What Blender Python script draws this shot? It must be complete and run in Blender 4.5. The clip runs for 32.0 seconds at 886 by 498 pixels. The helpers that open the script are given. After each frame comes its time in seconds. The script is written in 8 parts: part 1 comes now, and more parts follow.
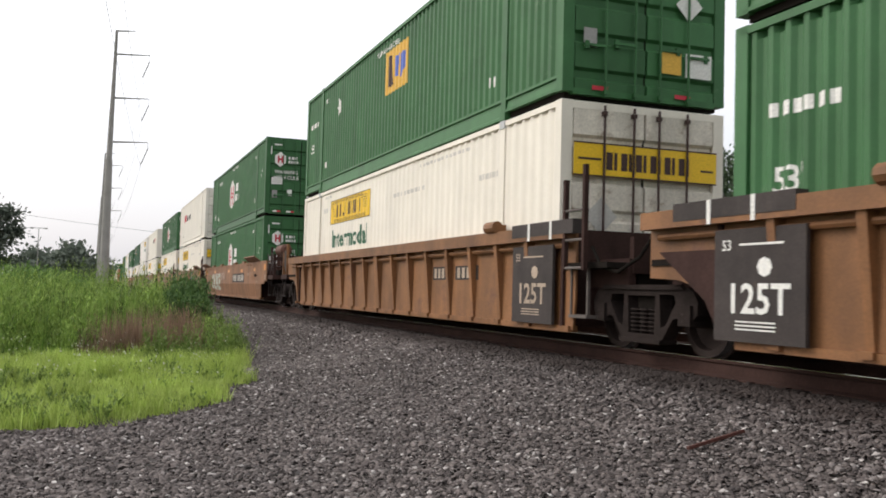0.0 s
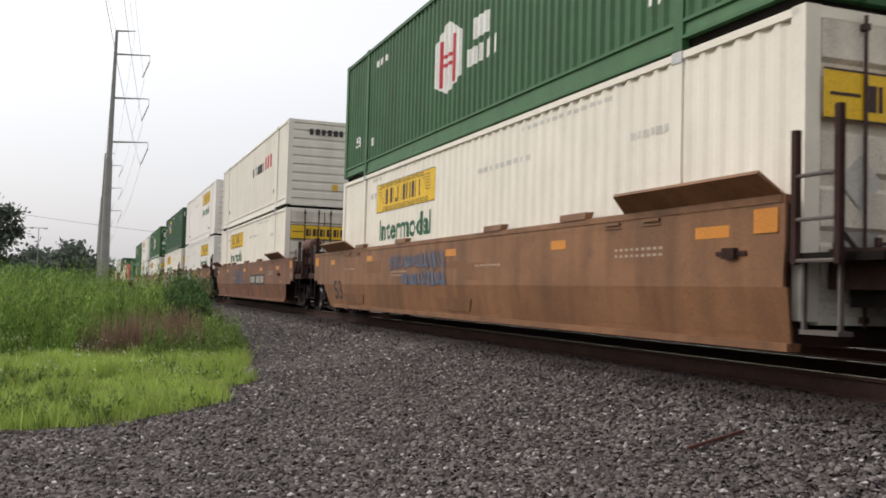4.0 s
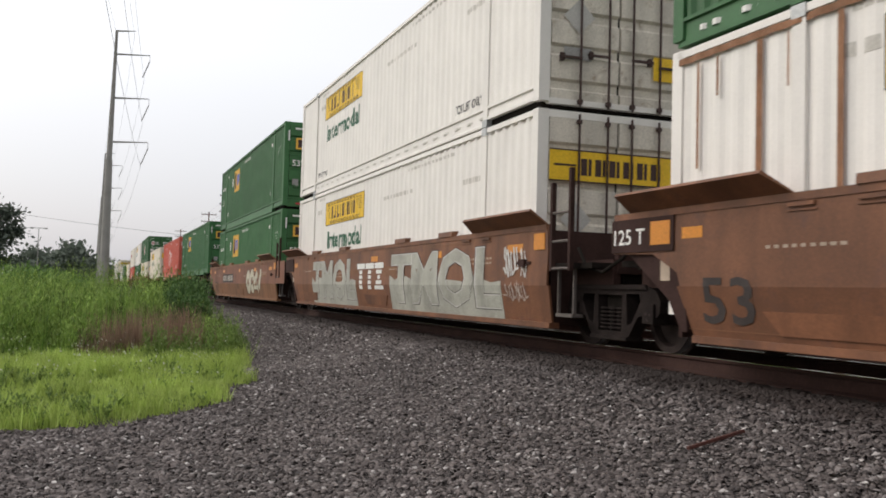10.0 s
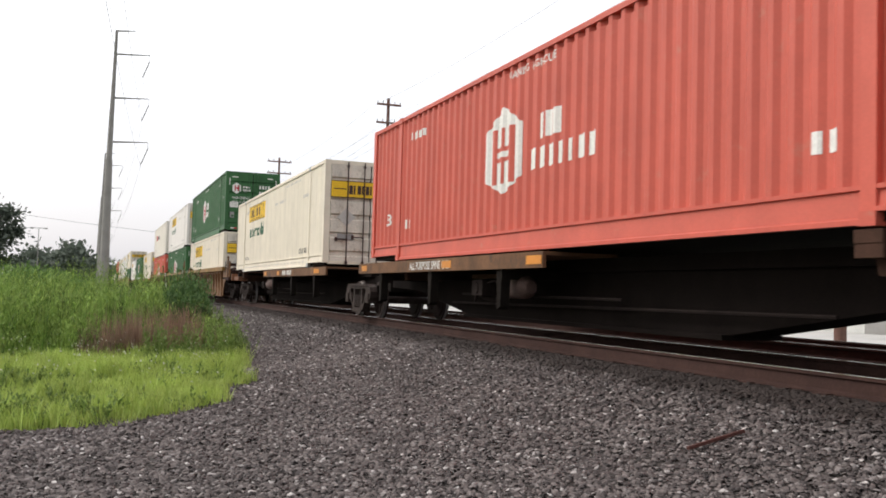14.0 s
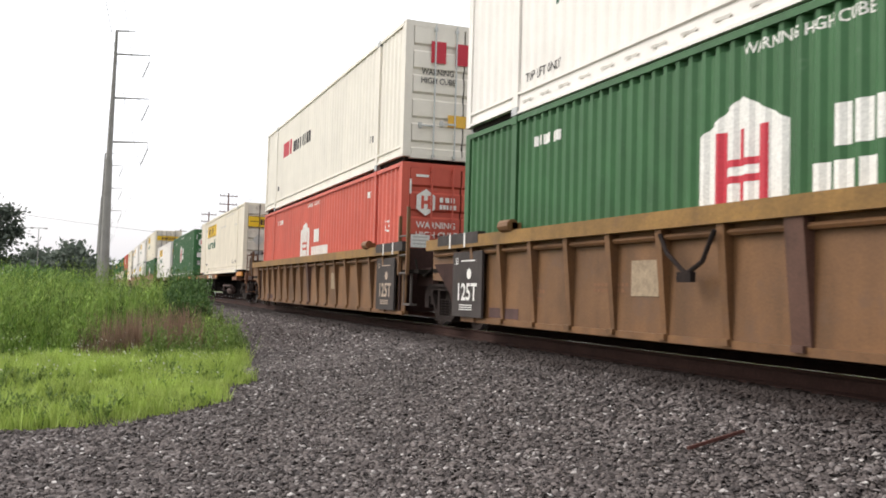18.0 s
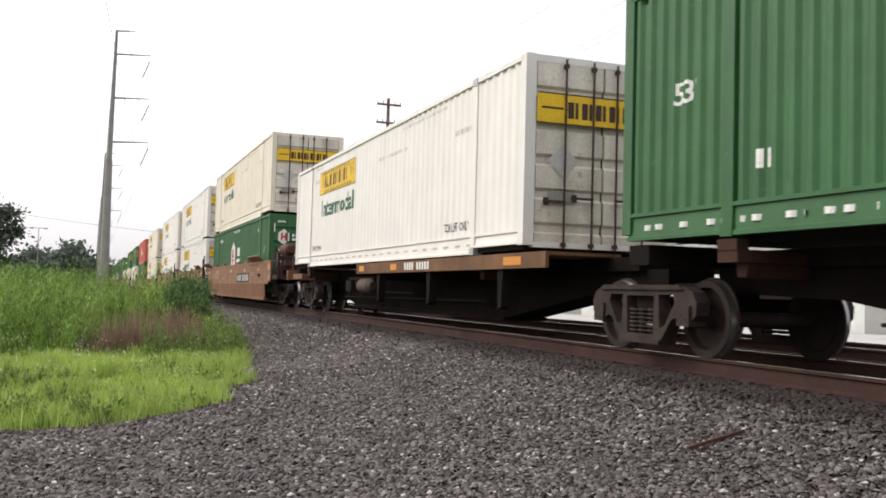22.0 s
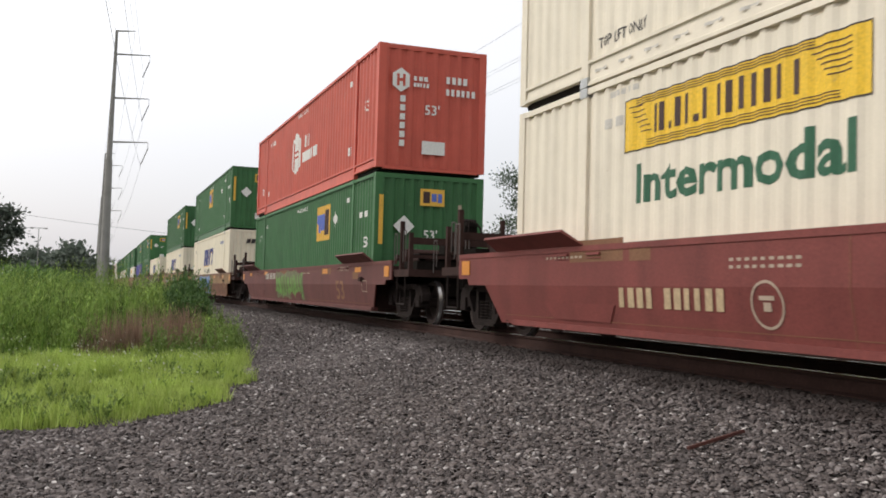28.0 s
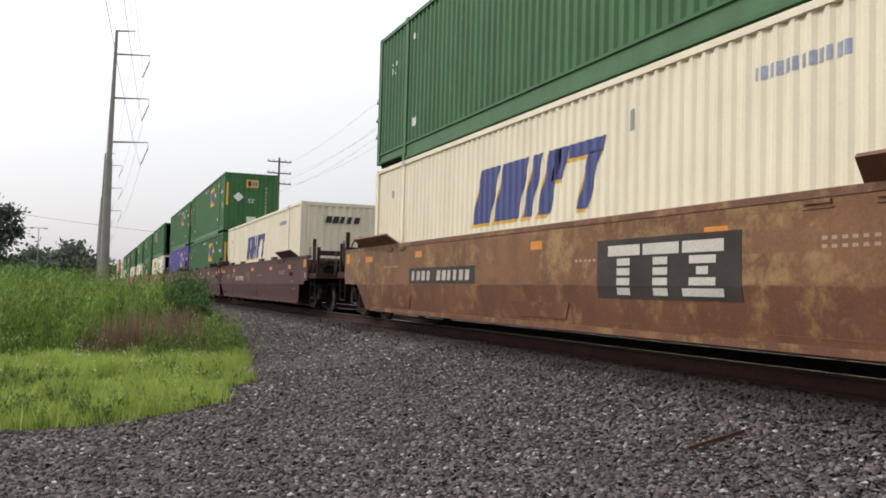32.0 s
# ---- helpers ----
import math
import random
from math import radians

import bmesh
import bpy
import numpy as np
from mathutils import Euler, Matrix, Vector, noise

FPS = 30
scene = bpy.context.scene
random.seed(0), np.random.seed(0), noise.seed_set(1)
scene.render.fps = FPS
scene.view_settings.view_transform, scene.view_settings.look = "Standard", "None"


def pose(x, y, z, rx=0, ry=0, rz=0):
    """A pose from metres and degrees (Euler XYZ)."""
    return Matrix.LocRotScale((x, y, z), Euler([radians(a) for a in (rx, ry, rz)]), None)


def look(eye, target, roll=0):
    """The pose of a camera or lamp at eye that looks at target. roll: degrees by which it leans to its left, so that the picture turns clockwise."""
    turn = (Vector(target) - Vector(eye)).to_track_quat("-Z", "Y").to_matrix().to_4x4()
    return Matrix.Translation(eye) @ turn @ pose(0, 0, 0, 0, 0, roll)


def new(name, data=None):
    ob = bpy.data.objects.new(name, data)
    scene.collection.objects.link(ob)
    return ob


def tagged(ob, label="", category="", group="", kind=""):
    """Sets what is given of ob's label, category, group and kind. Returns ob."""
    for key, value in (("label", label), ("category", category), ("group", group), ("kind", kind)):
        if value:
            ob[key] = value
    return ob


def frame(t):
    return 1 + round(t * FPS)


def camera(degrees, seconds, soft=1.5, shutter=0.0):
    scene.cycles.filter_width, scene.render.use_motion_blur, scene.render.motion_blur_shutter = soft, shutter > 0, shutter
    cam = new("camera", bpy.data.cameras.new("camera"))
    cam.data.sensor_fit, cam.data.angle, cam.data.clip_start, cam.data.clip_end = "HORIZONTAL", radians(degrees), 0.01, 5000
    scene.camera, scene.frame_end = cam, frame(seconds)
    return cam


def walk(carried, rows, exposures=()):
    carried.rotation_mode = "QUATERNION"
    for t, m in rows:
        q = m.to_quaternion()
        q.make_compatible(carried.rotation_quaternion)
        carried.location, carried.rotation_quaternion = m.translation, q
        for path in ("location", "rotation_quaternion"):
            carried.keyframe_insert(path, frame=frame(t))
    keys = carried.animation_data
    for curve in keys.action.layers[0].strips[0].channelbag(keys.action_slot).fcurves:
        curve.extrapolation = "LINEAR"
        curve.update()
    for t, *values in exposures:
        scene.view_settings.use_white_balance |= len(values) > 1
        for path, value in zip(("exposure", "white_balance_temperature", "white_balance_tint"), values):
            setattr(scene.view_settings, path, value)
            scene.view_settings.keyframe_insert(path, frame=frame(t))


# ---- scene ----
cam = camera(50.68, 32.0, soft=1.75, shutter=0.06)
EYE = (0.0, -7.042, 0.632)
VIEW = look(EYE, (-93.61, 27.81, 5.266), roll=1.575)
walk(cam, [(0.0, VIEW), (32.0, VIEW)], exposures=[
    (0.0, -0.05), (1.0, -0.3), (2.0, 0.0), (3.0, -0.36), (6.0, -0.36), (7.0, -0.42), (8.0, -0.25), (9.0, -0.22), (10.0, -0.36), (11.0, -0.42), (12.0, -0.05), (13.0, 0.04),
    (14.0, -0.05), (17.0, -0.05), (18.0, 0.12), (19.0, -0.14), (20.0, -0.25), (21.0, 0.0), (22.0, 0.05), (23.0, -0.28), (24.0, 0.03), (25.0, -0.27), (28.0, -0.25), (29.0, 0.15), (30.0, 0.02), (31.0, -0.33), (31.5, -0.2), (32.0, -0.28)])

# ---- light: bright overcast sky, brighter towards the zenith ----
world = bpy.data.worlds.new("overcast_sky")
scene.world = world
world.use_nodes = True
wn, wl = world.node_tree.nodes, world.node_tree.links
wn.clear()
SUN_ELEV, SUN_AZ = 38.0, 215.0   # azimuth clockwise from +y
sky = wn.new("ShaderNodeTexSky")
sky.sky_type = 'NISHITA'
sky.sun_disc = False
sky.sun_elevation, sky.sun_rotation = radians(SUN_ELEV), radians(SUN_AZ)
sky.dust_density, sky.air_density = 4.0, 1.0
sky_bg = wn.new("ShaderNodeBackground")
sky_bg.inputs[1].default_value = 0.05
geo = wn.new("ShaderNodeTexCoord")
sep = wn.new("ShaderNodeSeparateXYZ")
ramp = wn.new("ShaderNodeValToRGB")
ramp.color_ramp.elements[0].position = 0.0
ramp.color_ramp.elements[0].color = (0.69, 0.69, 0.745, 1)
ramp.color_ramp.elements[1].position = 1.0
ramp.color_ramp.elements[1].color = (1.28, 1.25, 1.24, 1)
e = ramp.color_ramp.elements.new(0.24)
e.color = (1.10, 1.085, 1.09, 1)
cl = wn.new("ShaderNodeTexNoise")
cl.inputs["Scale"].default_value = 2.2
cl.inputs["Detail"].default_value = 3.0
mul = wn.new("ShaderNodeMix")
mul.data_type, mul.blend_type = 'RGBA', 'SOFT_LIGHT'
mul.inputs[0].default_value = 0.10
cloud_bg = wn.new("ShaderNodeBackground")
cloud_bg.inputs[1].default_value = 1.0
add = wn.new("ShaderNodeAddShader")
wout = wn.new("ShaderNodeOutputWorld")
wl.new(geo.outputs["Generated"], sep.inputs[0])
wl.new(sep.outputs["Z"], ramp.inputs[0])
wl.new(geo.outputs["Generated"], cl.inputs["Vector"])
wl.new(ramp.outputs[0], mul.inputs[6])
wl.new(cl.outputs["Color"], mul.inputs[7])
# the cloud is brighter round the hidden sun
sun_dir = (math.sin(radians(SUN_AZ)) * math.cos(radians(SUN_ELEV)), math.cos(radians(SUN_AZ)) * math.cos(radians(SUN_ELEV)), math.sin(radians(SUN_ELEV)))
toward = wn.new("ShaderNodeVectorMath")
toward.operation = 'DOT_PRODUCT'
toward.inputs[1].default_value = sun_dir
glow = wn.new("ShaderNodeMapRange")
glow.inputs[1].default_value, glow.inputs[2].default_value = -1.0, 1.0
glow.inputs[3].default_value, glow.inputs[4].default_value = 0.53, 1.20
bright = wn.new("ShaderNodeVectorMath")
bright.operation = 'SCALE'
wl.new(geo.outputs["Generated"], toward.inputs[0])
wl.new(toward.outputs["Value"], glow.inputs[0])
wl.new(mul.outputs[2], bright.inputs[0])
wl.new(glow.outputs[0], bright.inputs["Scale"])
wl.new(bright.outputs[0], cloud_bg.inputs[0])
wl.new(sky.outputs[0], sky_bg.inputs[0])
wl.new(cloud_bg.outputs[0], add.inputs[0])
wl.new(sky_bg.outputs[0], add.inputs[1])
wl.new(add.outputs[0], wout.inputs[0])

sun = new("sun", bpy.data.lights.new("sun", 'SUN'))
sun.data.energy, sun.data.angle, sun.data.color = 1.4, radians(25), (1.0, 0.97, 0.92)
az, el = radians(SUN_AZ), radians(SUN_ELEV)
sun.matrix_world = look((0, 0, 0), (-math.sin(az) * math.cos(el), -math.cos(az) * math.cos(el), -math.sin(el)))
scene.view_settings.exposure = 0.0


# ---- materials ----
MATS = {}


def surface(name, color, rough=0.6, metal=0.0, vary=0.25, scale=1.5, streak=0.0, spots=None, spot=0.0,
            bump=0.0, bump_scale=40.0, tone=0.0, fine=0.15, spec=0.35):
    """A weathered surface: broad stains, fine grain, vertical streaks, spots of a second colour."""
    if name in MATS:
        return MATS[name]
    m = bpy.data.materials.new(name)
    m.use_nodes = True
    N, L = m.node_tree.nodes, m.node_tree.links
    b = N["Principled BSDF"]
    b.inputs["Roughness"].default_value, b.inputs["Metallic"].default_value = rough, metal
    b.inputs["Specular IOR Level"].default_value = spec
    tc = N.new("ShaderNodeTexCoord")
    rnd = N.new("ShaderNodeObjectInfo")
    off = N.new("ShaderNodeVectorMath")
    off.operation = 'MULTIPLY_ADD'
    off.inputs[1].default_value = (1, 1, 1)
    comb = N.new("ShaderNodeCombineXYZ")
    r10 = N.new("ShaderNodeMath")
    r10.operation = 'MULTIPLY'
    r10.inputs[1].default_value = 37.0
    L.new(rnd.outputs["Random"], r10.inputs[0])
    for i in range(3):
        L.new(r10.outputs[0], comb.inputs[i])
    L.new(tc.outputs["Object"], off.inputs[0])
    L.new(comb.outputs[0], off.inputs[2])
    n1 = N.new("ShaderNodeTexNoise")
    n1.inputs["Scale"].default_value, n1.inputs["Detail"].default_value = scale, 6.0
    n1.inputs["Roughness"].default_value = 0.65
    L.new(off.outputs[0], n1.inputs["Vector"])
    n2 = N.new("ShaderNodeTexNoise")
    n2.inputs["Scale"].default_value, n2.inputs["Detail"].default_value = bump_scale, 4.0
    L.new(off.outputs[0], n2.inputs["Vector"])

    def ranged(src, lo, hi, a, z):
        mr = N.new("ShaderNodeMapRange")
        mr.inputs[1].default_value, mr.inputs[2].default_value = lo, hi
        mr.inputs[3].default_value, mr.inputs[4].default_value = a, z
        L.new(src, mr.inputs[0])
        return mr.outputs[0]

    def times(x, y):
        mm = N.new("ShaderNodeMath")
        mm.operation = 'MULTIPLY'
        L.new(x, mm.inputs[0])
        L.new(y, mm.inputs[1])
        return mm.outputs[0]

    f = times(ranged(n1.outputs["Fac"], 0.3, 0.7, 1 - vary, 1 + vary * 0.5), ranged(n2.outputs["Fac"], 0.3, 0.7, 1 - fine, 1 + fine))
    if streak:
        st = N.new("ShaderNodeMapping")
        st.inputs["Scale"].default_value = (2.4, 2.4, 0.4)
        L.new(off.outputs[0], st.inputs[0])
        n3 = N.new("ShaderNodeTexNoise")
        n3.inputs["Scale"].default_value, n3.inputs["Detail"].default_value = 1.0, 5.0
        L.new(st.outputs[0], n3.inputs["Vector"])
        f = times(f, ranged(n3.outputs["Fac"], 0.42, 0.75, 1.0, 1 - streak))
    if tone:
        f = times(f, ranged(rnd.outputs["Random"], 0.0, 1.0, 1 - tone, 1 + tone))
    col = N.new("ShaderNodeVectorMath")
    col.operation = 'SCALE'
    col.inputs[0].default_value = color
    L.new(f, col.inputs["Scale"])
    out = col.outputs[0]
    if spots:
        n4 = N.new("ShaderNodeTexNoise")
        n4.inputs["Scale"].default_value, n4.inputs["Detail"].default_value = scale * 2.3, 8.0
        n4.inputs["Roughness"].default_value = 0.75
        L.new(off.outputs[0], n4.inputs["Vector"])
        mx = N.new("ShaderNodeMix")
        mx.data_type = 'RGBA'
        mx.inputs[7].default_value = (*spots, 1)
        L.new(ranged(n4.outputs["Fac"], 0.62 - spot, 0.72 - spot * 0.6, 0.0, 0.85), mx.inputs[0])
        L.new(out, mx.inputs[6])
        out = mx.outputs[2]
    L.new(out, b.inputs["Base Color"])
    if bump:
        bp = N.new("ShaderNodeBump")
        bp.inputs["Strength"].default_value, bp.inputs["Distance"].default_value = bump, 0.02
        L.new(n2.outputs["Fac"], bp.inputs["Height"])
        L.new(bp.outputs[0], b.inputs["Normal"])
    MATS[name] = m
    return m


PAINT = {
    "hub": surface("green_paint_faded", (0.034, 0.120, 0.040), 0.55, vary=0.18, streak=0.22, spots=(0.09, 0.16, 0.09), spot=0.0, tone=0.12, fine=0.05),
    "emp": surface("green_paint_bright", (0.042, 0.142, 0.048), 0.55, vary=0.18, streak=0.22, spots=(0.11, 0.20, 0.10), spot=0.0, tone=0.12, fine=0.05),
    "emd": surface("green_paint_dull", (0.028, 0.092, 0.042), 0.6, vary=0.12, streak=0.15, spots=(0.08, 0.14, 0.09), spot=0.0, tone=0.1, fine=0.05),
    "jbh": surface("white_paint", (0.78, 0.725, 0.63), 0.5, vary=0.07, streak=0.10, spots=(0.50, 0.42, 0.33), spot=-0.05, tone=0.03, fine=0.03),
    "jbw": surface("cool_white_paint", (0.78, 0.745, 0.70), 0.5, vary=0.06, streak=0.08, spots=(0.55, 0.49, 0.43), spot=-0.06, tone=0.03, fine=0.03),
    "cream": surface("cream_paint", (0.77, 0.70, 0.57), 0.55, vary=0.08, streak=0.13, spots=(0.5, 0.38, 0.26), spot=-0.03, tone=0.03, fine=0.03),
    "xpo": surface("offwhite_paint", (0.76, 0.715, 0.63), 0.5, vary=0.07, streak=0.10, spots=(0.5, 0.44, 0.36), spot=-0.05, tone=0.03, fine=0.03),
    "red": surface("red_paint", (0.56, 0.105, 0.07), 0.55, vary=0.12, streak=0.12, spots=(0.45, 0.16, 0.11), spot=0.02, tone=0.06, fine=0.05),
    "swift": surface("ivory_paint", (0.78, 0.71, 0.55), 0.55, vary=0.07, streak=0.11, spots=(0.5, 0.4, 0.28), spot=-0.04, tone=0.03, fine=0.03),
    "blue": surface("violet_blue_paint", (0.10, 0.09, 0.33), 0.55, vary=0.12, streak=0.12),
}
SILL = {
    "tan": surface("tan_wagon_paint", (0.240, 0.110, 0.048), 0.62, vary=0.35, scale=0.7, streak=0.42, spots=(0.125, 0.062, 0.038), spot=0.06, tone=0.06, spec=0.4),
    "brown": surface("brown_wagon_paint", (0.198, 0.080, 0.037), 0.62, vary=0.38, scale=0.7, streak=0.45, spots=(0.095, 0.043, 0.030), spot=0.09, tone=0.08, spec=0.4),
    "gold": surface("golden_wagon_paint", (0.190, 0.092, 0.036), 0.62, vary=0.38, scale=0.7, streak=0.42, spots=(0.125, 0.068, 0.038), spot=0.07, tone=0.06, spec=0.4),
    "orange": surface("orange_brown_wagon_paint", (0.235, 0.105, 0.04), 0.62, vary=0.35, scale=0.7, streak=0.42, spots=(0.13, 0.058, 0.034), spot=0.06, tone=0.06, spec=0.4),
    "mottled": surface("mottled_rusty_wagon_paint", (0.175, 0.072, 0.038), 0.62, vary=0.35, scale=0.9, streak=0.3, spots=(0.32, 0.19, 0.075), spot=0.095, tone=0.05, spec=0.4),
    "crimson": surface("red_maroon_wagon_paint", (0.19, 0.045, 0.038), 0.7, vary=0.2, scale=0.8, streak=0.25, spots=(0.17, 0.05, 0.04), spot=0.02, tone=0.05),
    "maroon": surface("maroon_wagon_paint", (0.14, 0.046, 0.04), 0.7, vary=0.2, scale=0.8, streak=0.25, spots=(0.11, 0.042, 0.036), spot=0.02, tone=0.06),
    "plum": surface("dark_plum_wagon_paint", (0.085, 0.035, 0.035), 0.7, vary=0.25, scale=0.8, streak=0.25, tone=0.06),
}
MUSTARD = surface("mustard_chord_paint", (0.25, 0.135, 0.032), 0.6, vary=0.35, scale=1.2, streak=0.3, spots=(0.15, 0.08, 0.035), spot=0.06)
DARKRIB = surface("purple_brown_rib_paint", (0.105, 0.052, 0.036), 0.7, vary=0.3, scale=2, streak=0.3)
IRON = surface("dark_cast_iron", (0.026, 0.019, 0.017), 0.9, vary=0.4, scale=4, bump=0.3, tone=0.1, spec=0.12)
DUSTY = surface("dusty_cast_steel", (0.045, 0.033, 0.028), 0.85, vary=0.4, scale=4, bump=0.3, spec=0.2)
# near-black brown of undersides, floors, end frames and rigging
BLACKISH = surface("near_black_brown", (0.015, 0.012, 0.010), 0.95, vary=0.35, scale=3, bump=0.3, spec=0.08)
WHEEL = surface("wheel_steel", (0.034, 0.023, 0.020), 0.75, vary=0.35, scale=5, spec=0.2)
TREAD = surface("polished_tread_steel", (0.40, 0.39, 0.38), 0.3, 0.9, vary=0.1)
RAILTOP = surface("polished_rail_head", (0.78, 0.78, 0.78), 0.18, 0.9, vary=0.1)
RAILSIDE = surface("rusty_rail_side", (0.052, 0.027, 0.022), 0.9, vary=0.3, scale=3, bump=0.2, spec=0.2)
TIE = surface("creosoted_timber", (0.055, 0.04, 0.032), 0.9, vary=0.4, scale=3, bump=0.4)
GALV = surface("galvanised_steel", (0.42, 0.43, 0.43), 0.5, 0.6, vary=0.15, scale=6)
ROD = surface("light_grey_rod_paint", (0.52, 0.53, 0.52), 0.45, 0.2, vary=0.15, scale=6)
YEL = surface("yellow_panel", (0.78, 0.49, 0.02), 0.5, vary=0.08, spots=(0.5, 0.32, 0.08), spot=-0.04)
OYEL = surface("orange_yellow_panel", (0.72, 0.42, 0.06), 0.5, vary=0.1)
AMBER = surface("amber_reflector", (0.60, 0.225, 0.02), 0.4, vary=0.15)
INK = surface("black_ink", (0.035, 0.03, 0.03), 0.6, vary=0.15)
BRN = surface("dark_brown_ink", (0.055, 0.028, 0.024), 0.6, vary=0.15)
NAVY = surface("navy_blue_ink", (0.055, 0.07, 0.22), 0.5, vary=0.12)
BLUE = surface("blue_ink", (0.10, 0.16, 0.52), 0.5, vary=0.12)
GRN = surface("green_ink", (0.018, 0.105, 0.052), 0.5, vary=0.12)
WHT = surface("white_ink", (0.74, 0.73, 0.69), 0.55, vary=0.10)
FADE = surface("faded_white_ink", (0.42, 0.33, 0.25), 0.7, vary=0.3)
REDI = surface("red_ink", (0.50, 0.03, 0.05), 0.5, vary=0.12)
MRED = surface("faded_red_ink", (0.25, 0.03, 0.03), 0.6, vary=0.2)
FAINT = surface("worn_grey_ink", (0.56, 0.53, 0.48), 0.6, vary=0.15)
PALE = surface("pale_grey_ink", (0.50, 0.48, 0.45), 0.6, vary=0.1)
# dark maroon of wagon-end posts, beams, plates and bulkheads
DARKEND = surface("dark_maroon_steel", (0.048, 0.025, 0.021), 0.85, vary=0.35, scale=3, streak=0.2, spec=0.15)
GRAB = surface("worn_grab_iron_paint", (0.12, 0.10, 0.09), 0.7, vary=0.3)
DRYGREEN = surface("lime_spray_paint", (0.16, 0.33, 0.07), 0.6, vary=0.25, scale=3)
MINT = surface("mint_spray_paint", (0.42, 0.47, 0.38), 0.6, vary=0.2, scale=3)
WEAK = surface("thin_white_spray_paint", (0.44, 0.36, 0.31), 0.7, vary=0.35, scale=4)
DULLBLUE = surface("faded_blue_spray_paint", (0.105, 0.135, 0.20), 0.7, vary=0.35, scale=4)
RUSTI = surface("rust_streak", (0.30, 0.15, 0.08), 0.8, vary=0.35, scale=3, streak=0.4)
GREYI = surface("grey_sticker", (0.30, 0.29, 0.28), 0.6, vary=0.15)
SILVER = surface("silver_spray_paint", (0.40, 0.395, 0.34), 0.6, vary=0.3, scale=2, streak=0.2)
WSPRAY = surface("white_spray_paint", (0.62, 0.60, 0.57), 0.6, vary=0.2, scale=3)
BSPRAY = surface("blue_spray_paint", (0.10, 0.20, 0.42), 0.6, vary=0.25, scale=3)
PANEL = surface("black_number_panel", (0.05, 0.04, 0.037), 0.8, vary=0.35, scale=2, streak=0.3, spots=(0.10, 0.06, 0.04), spot=0.0)
WORN = surface("worn_cream_ink", (0.47, 0.43, 0.37), 0.65, vary=0.3, scale=4)
PATCH = surface("brown_repaint_patch", (0.215, 0.105, 0.055), 0.8, vary=0.25)


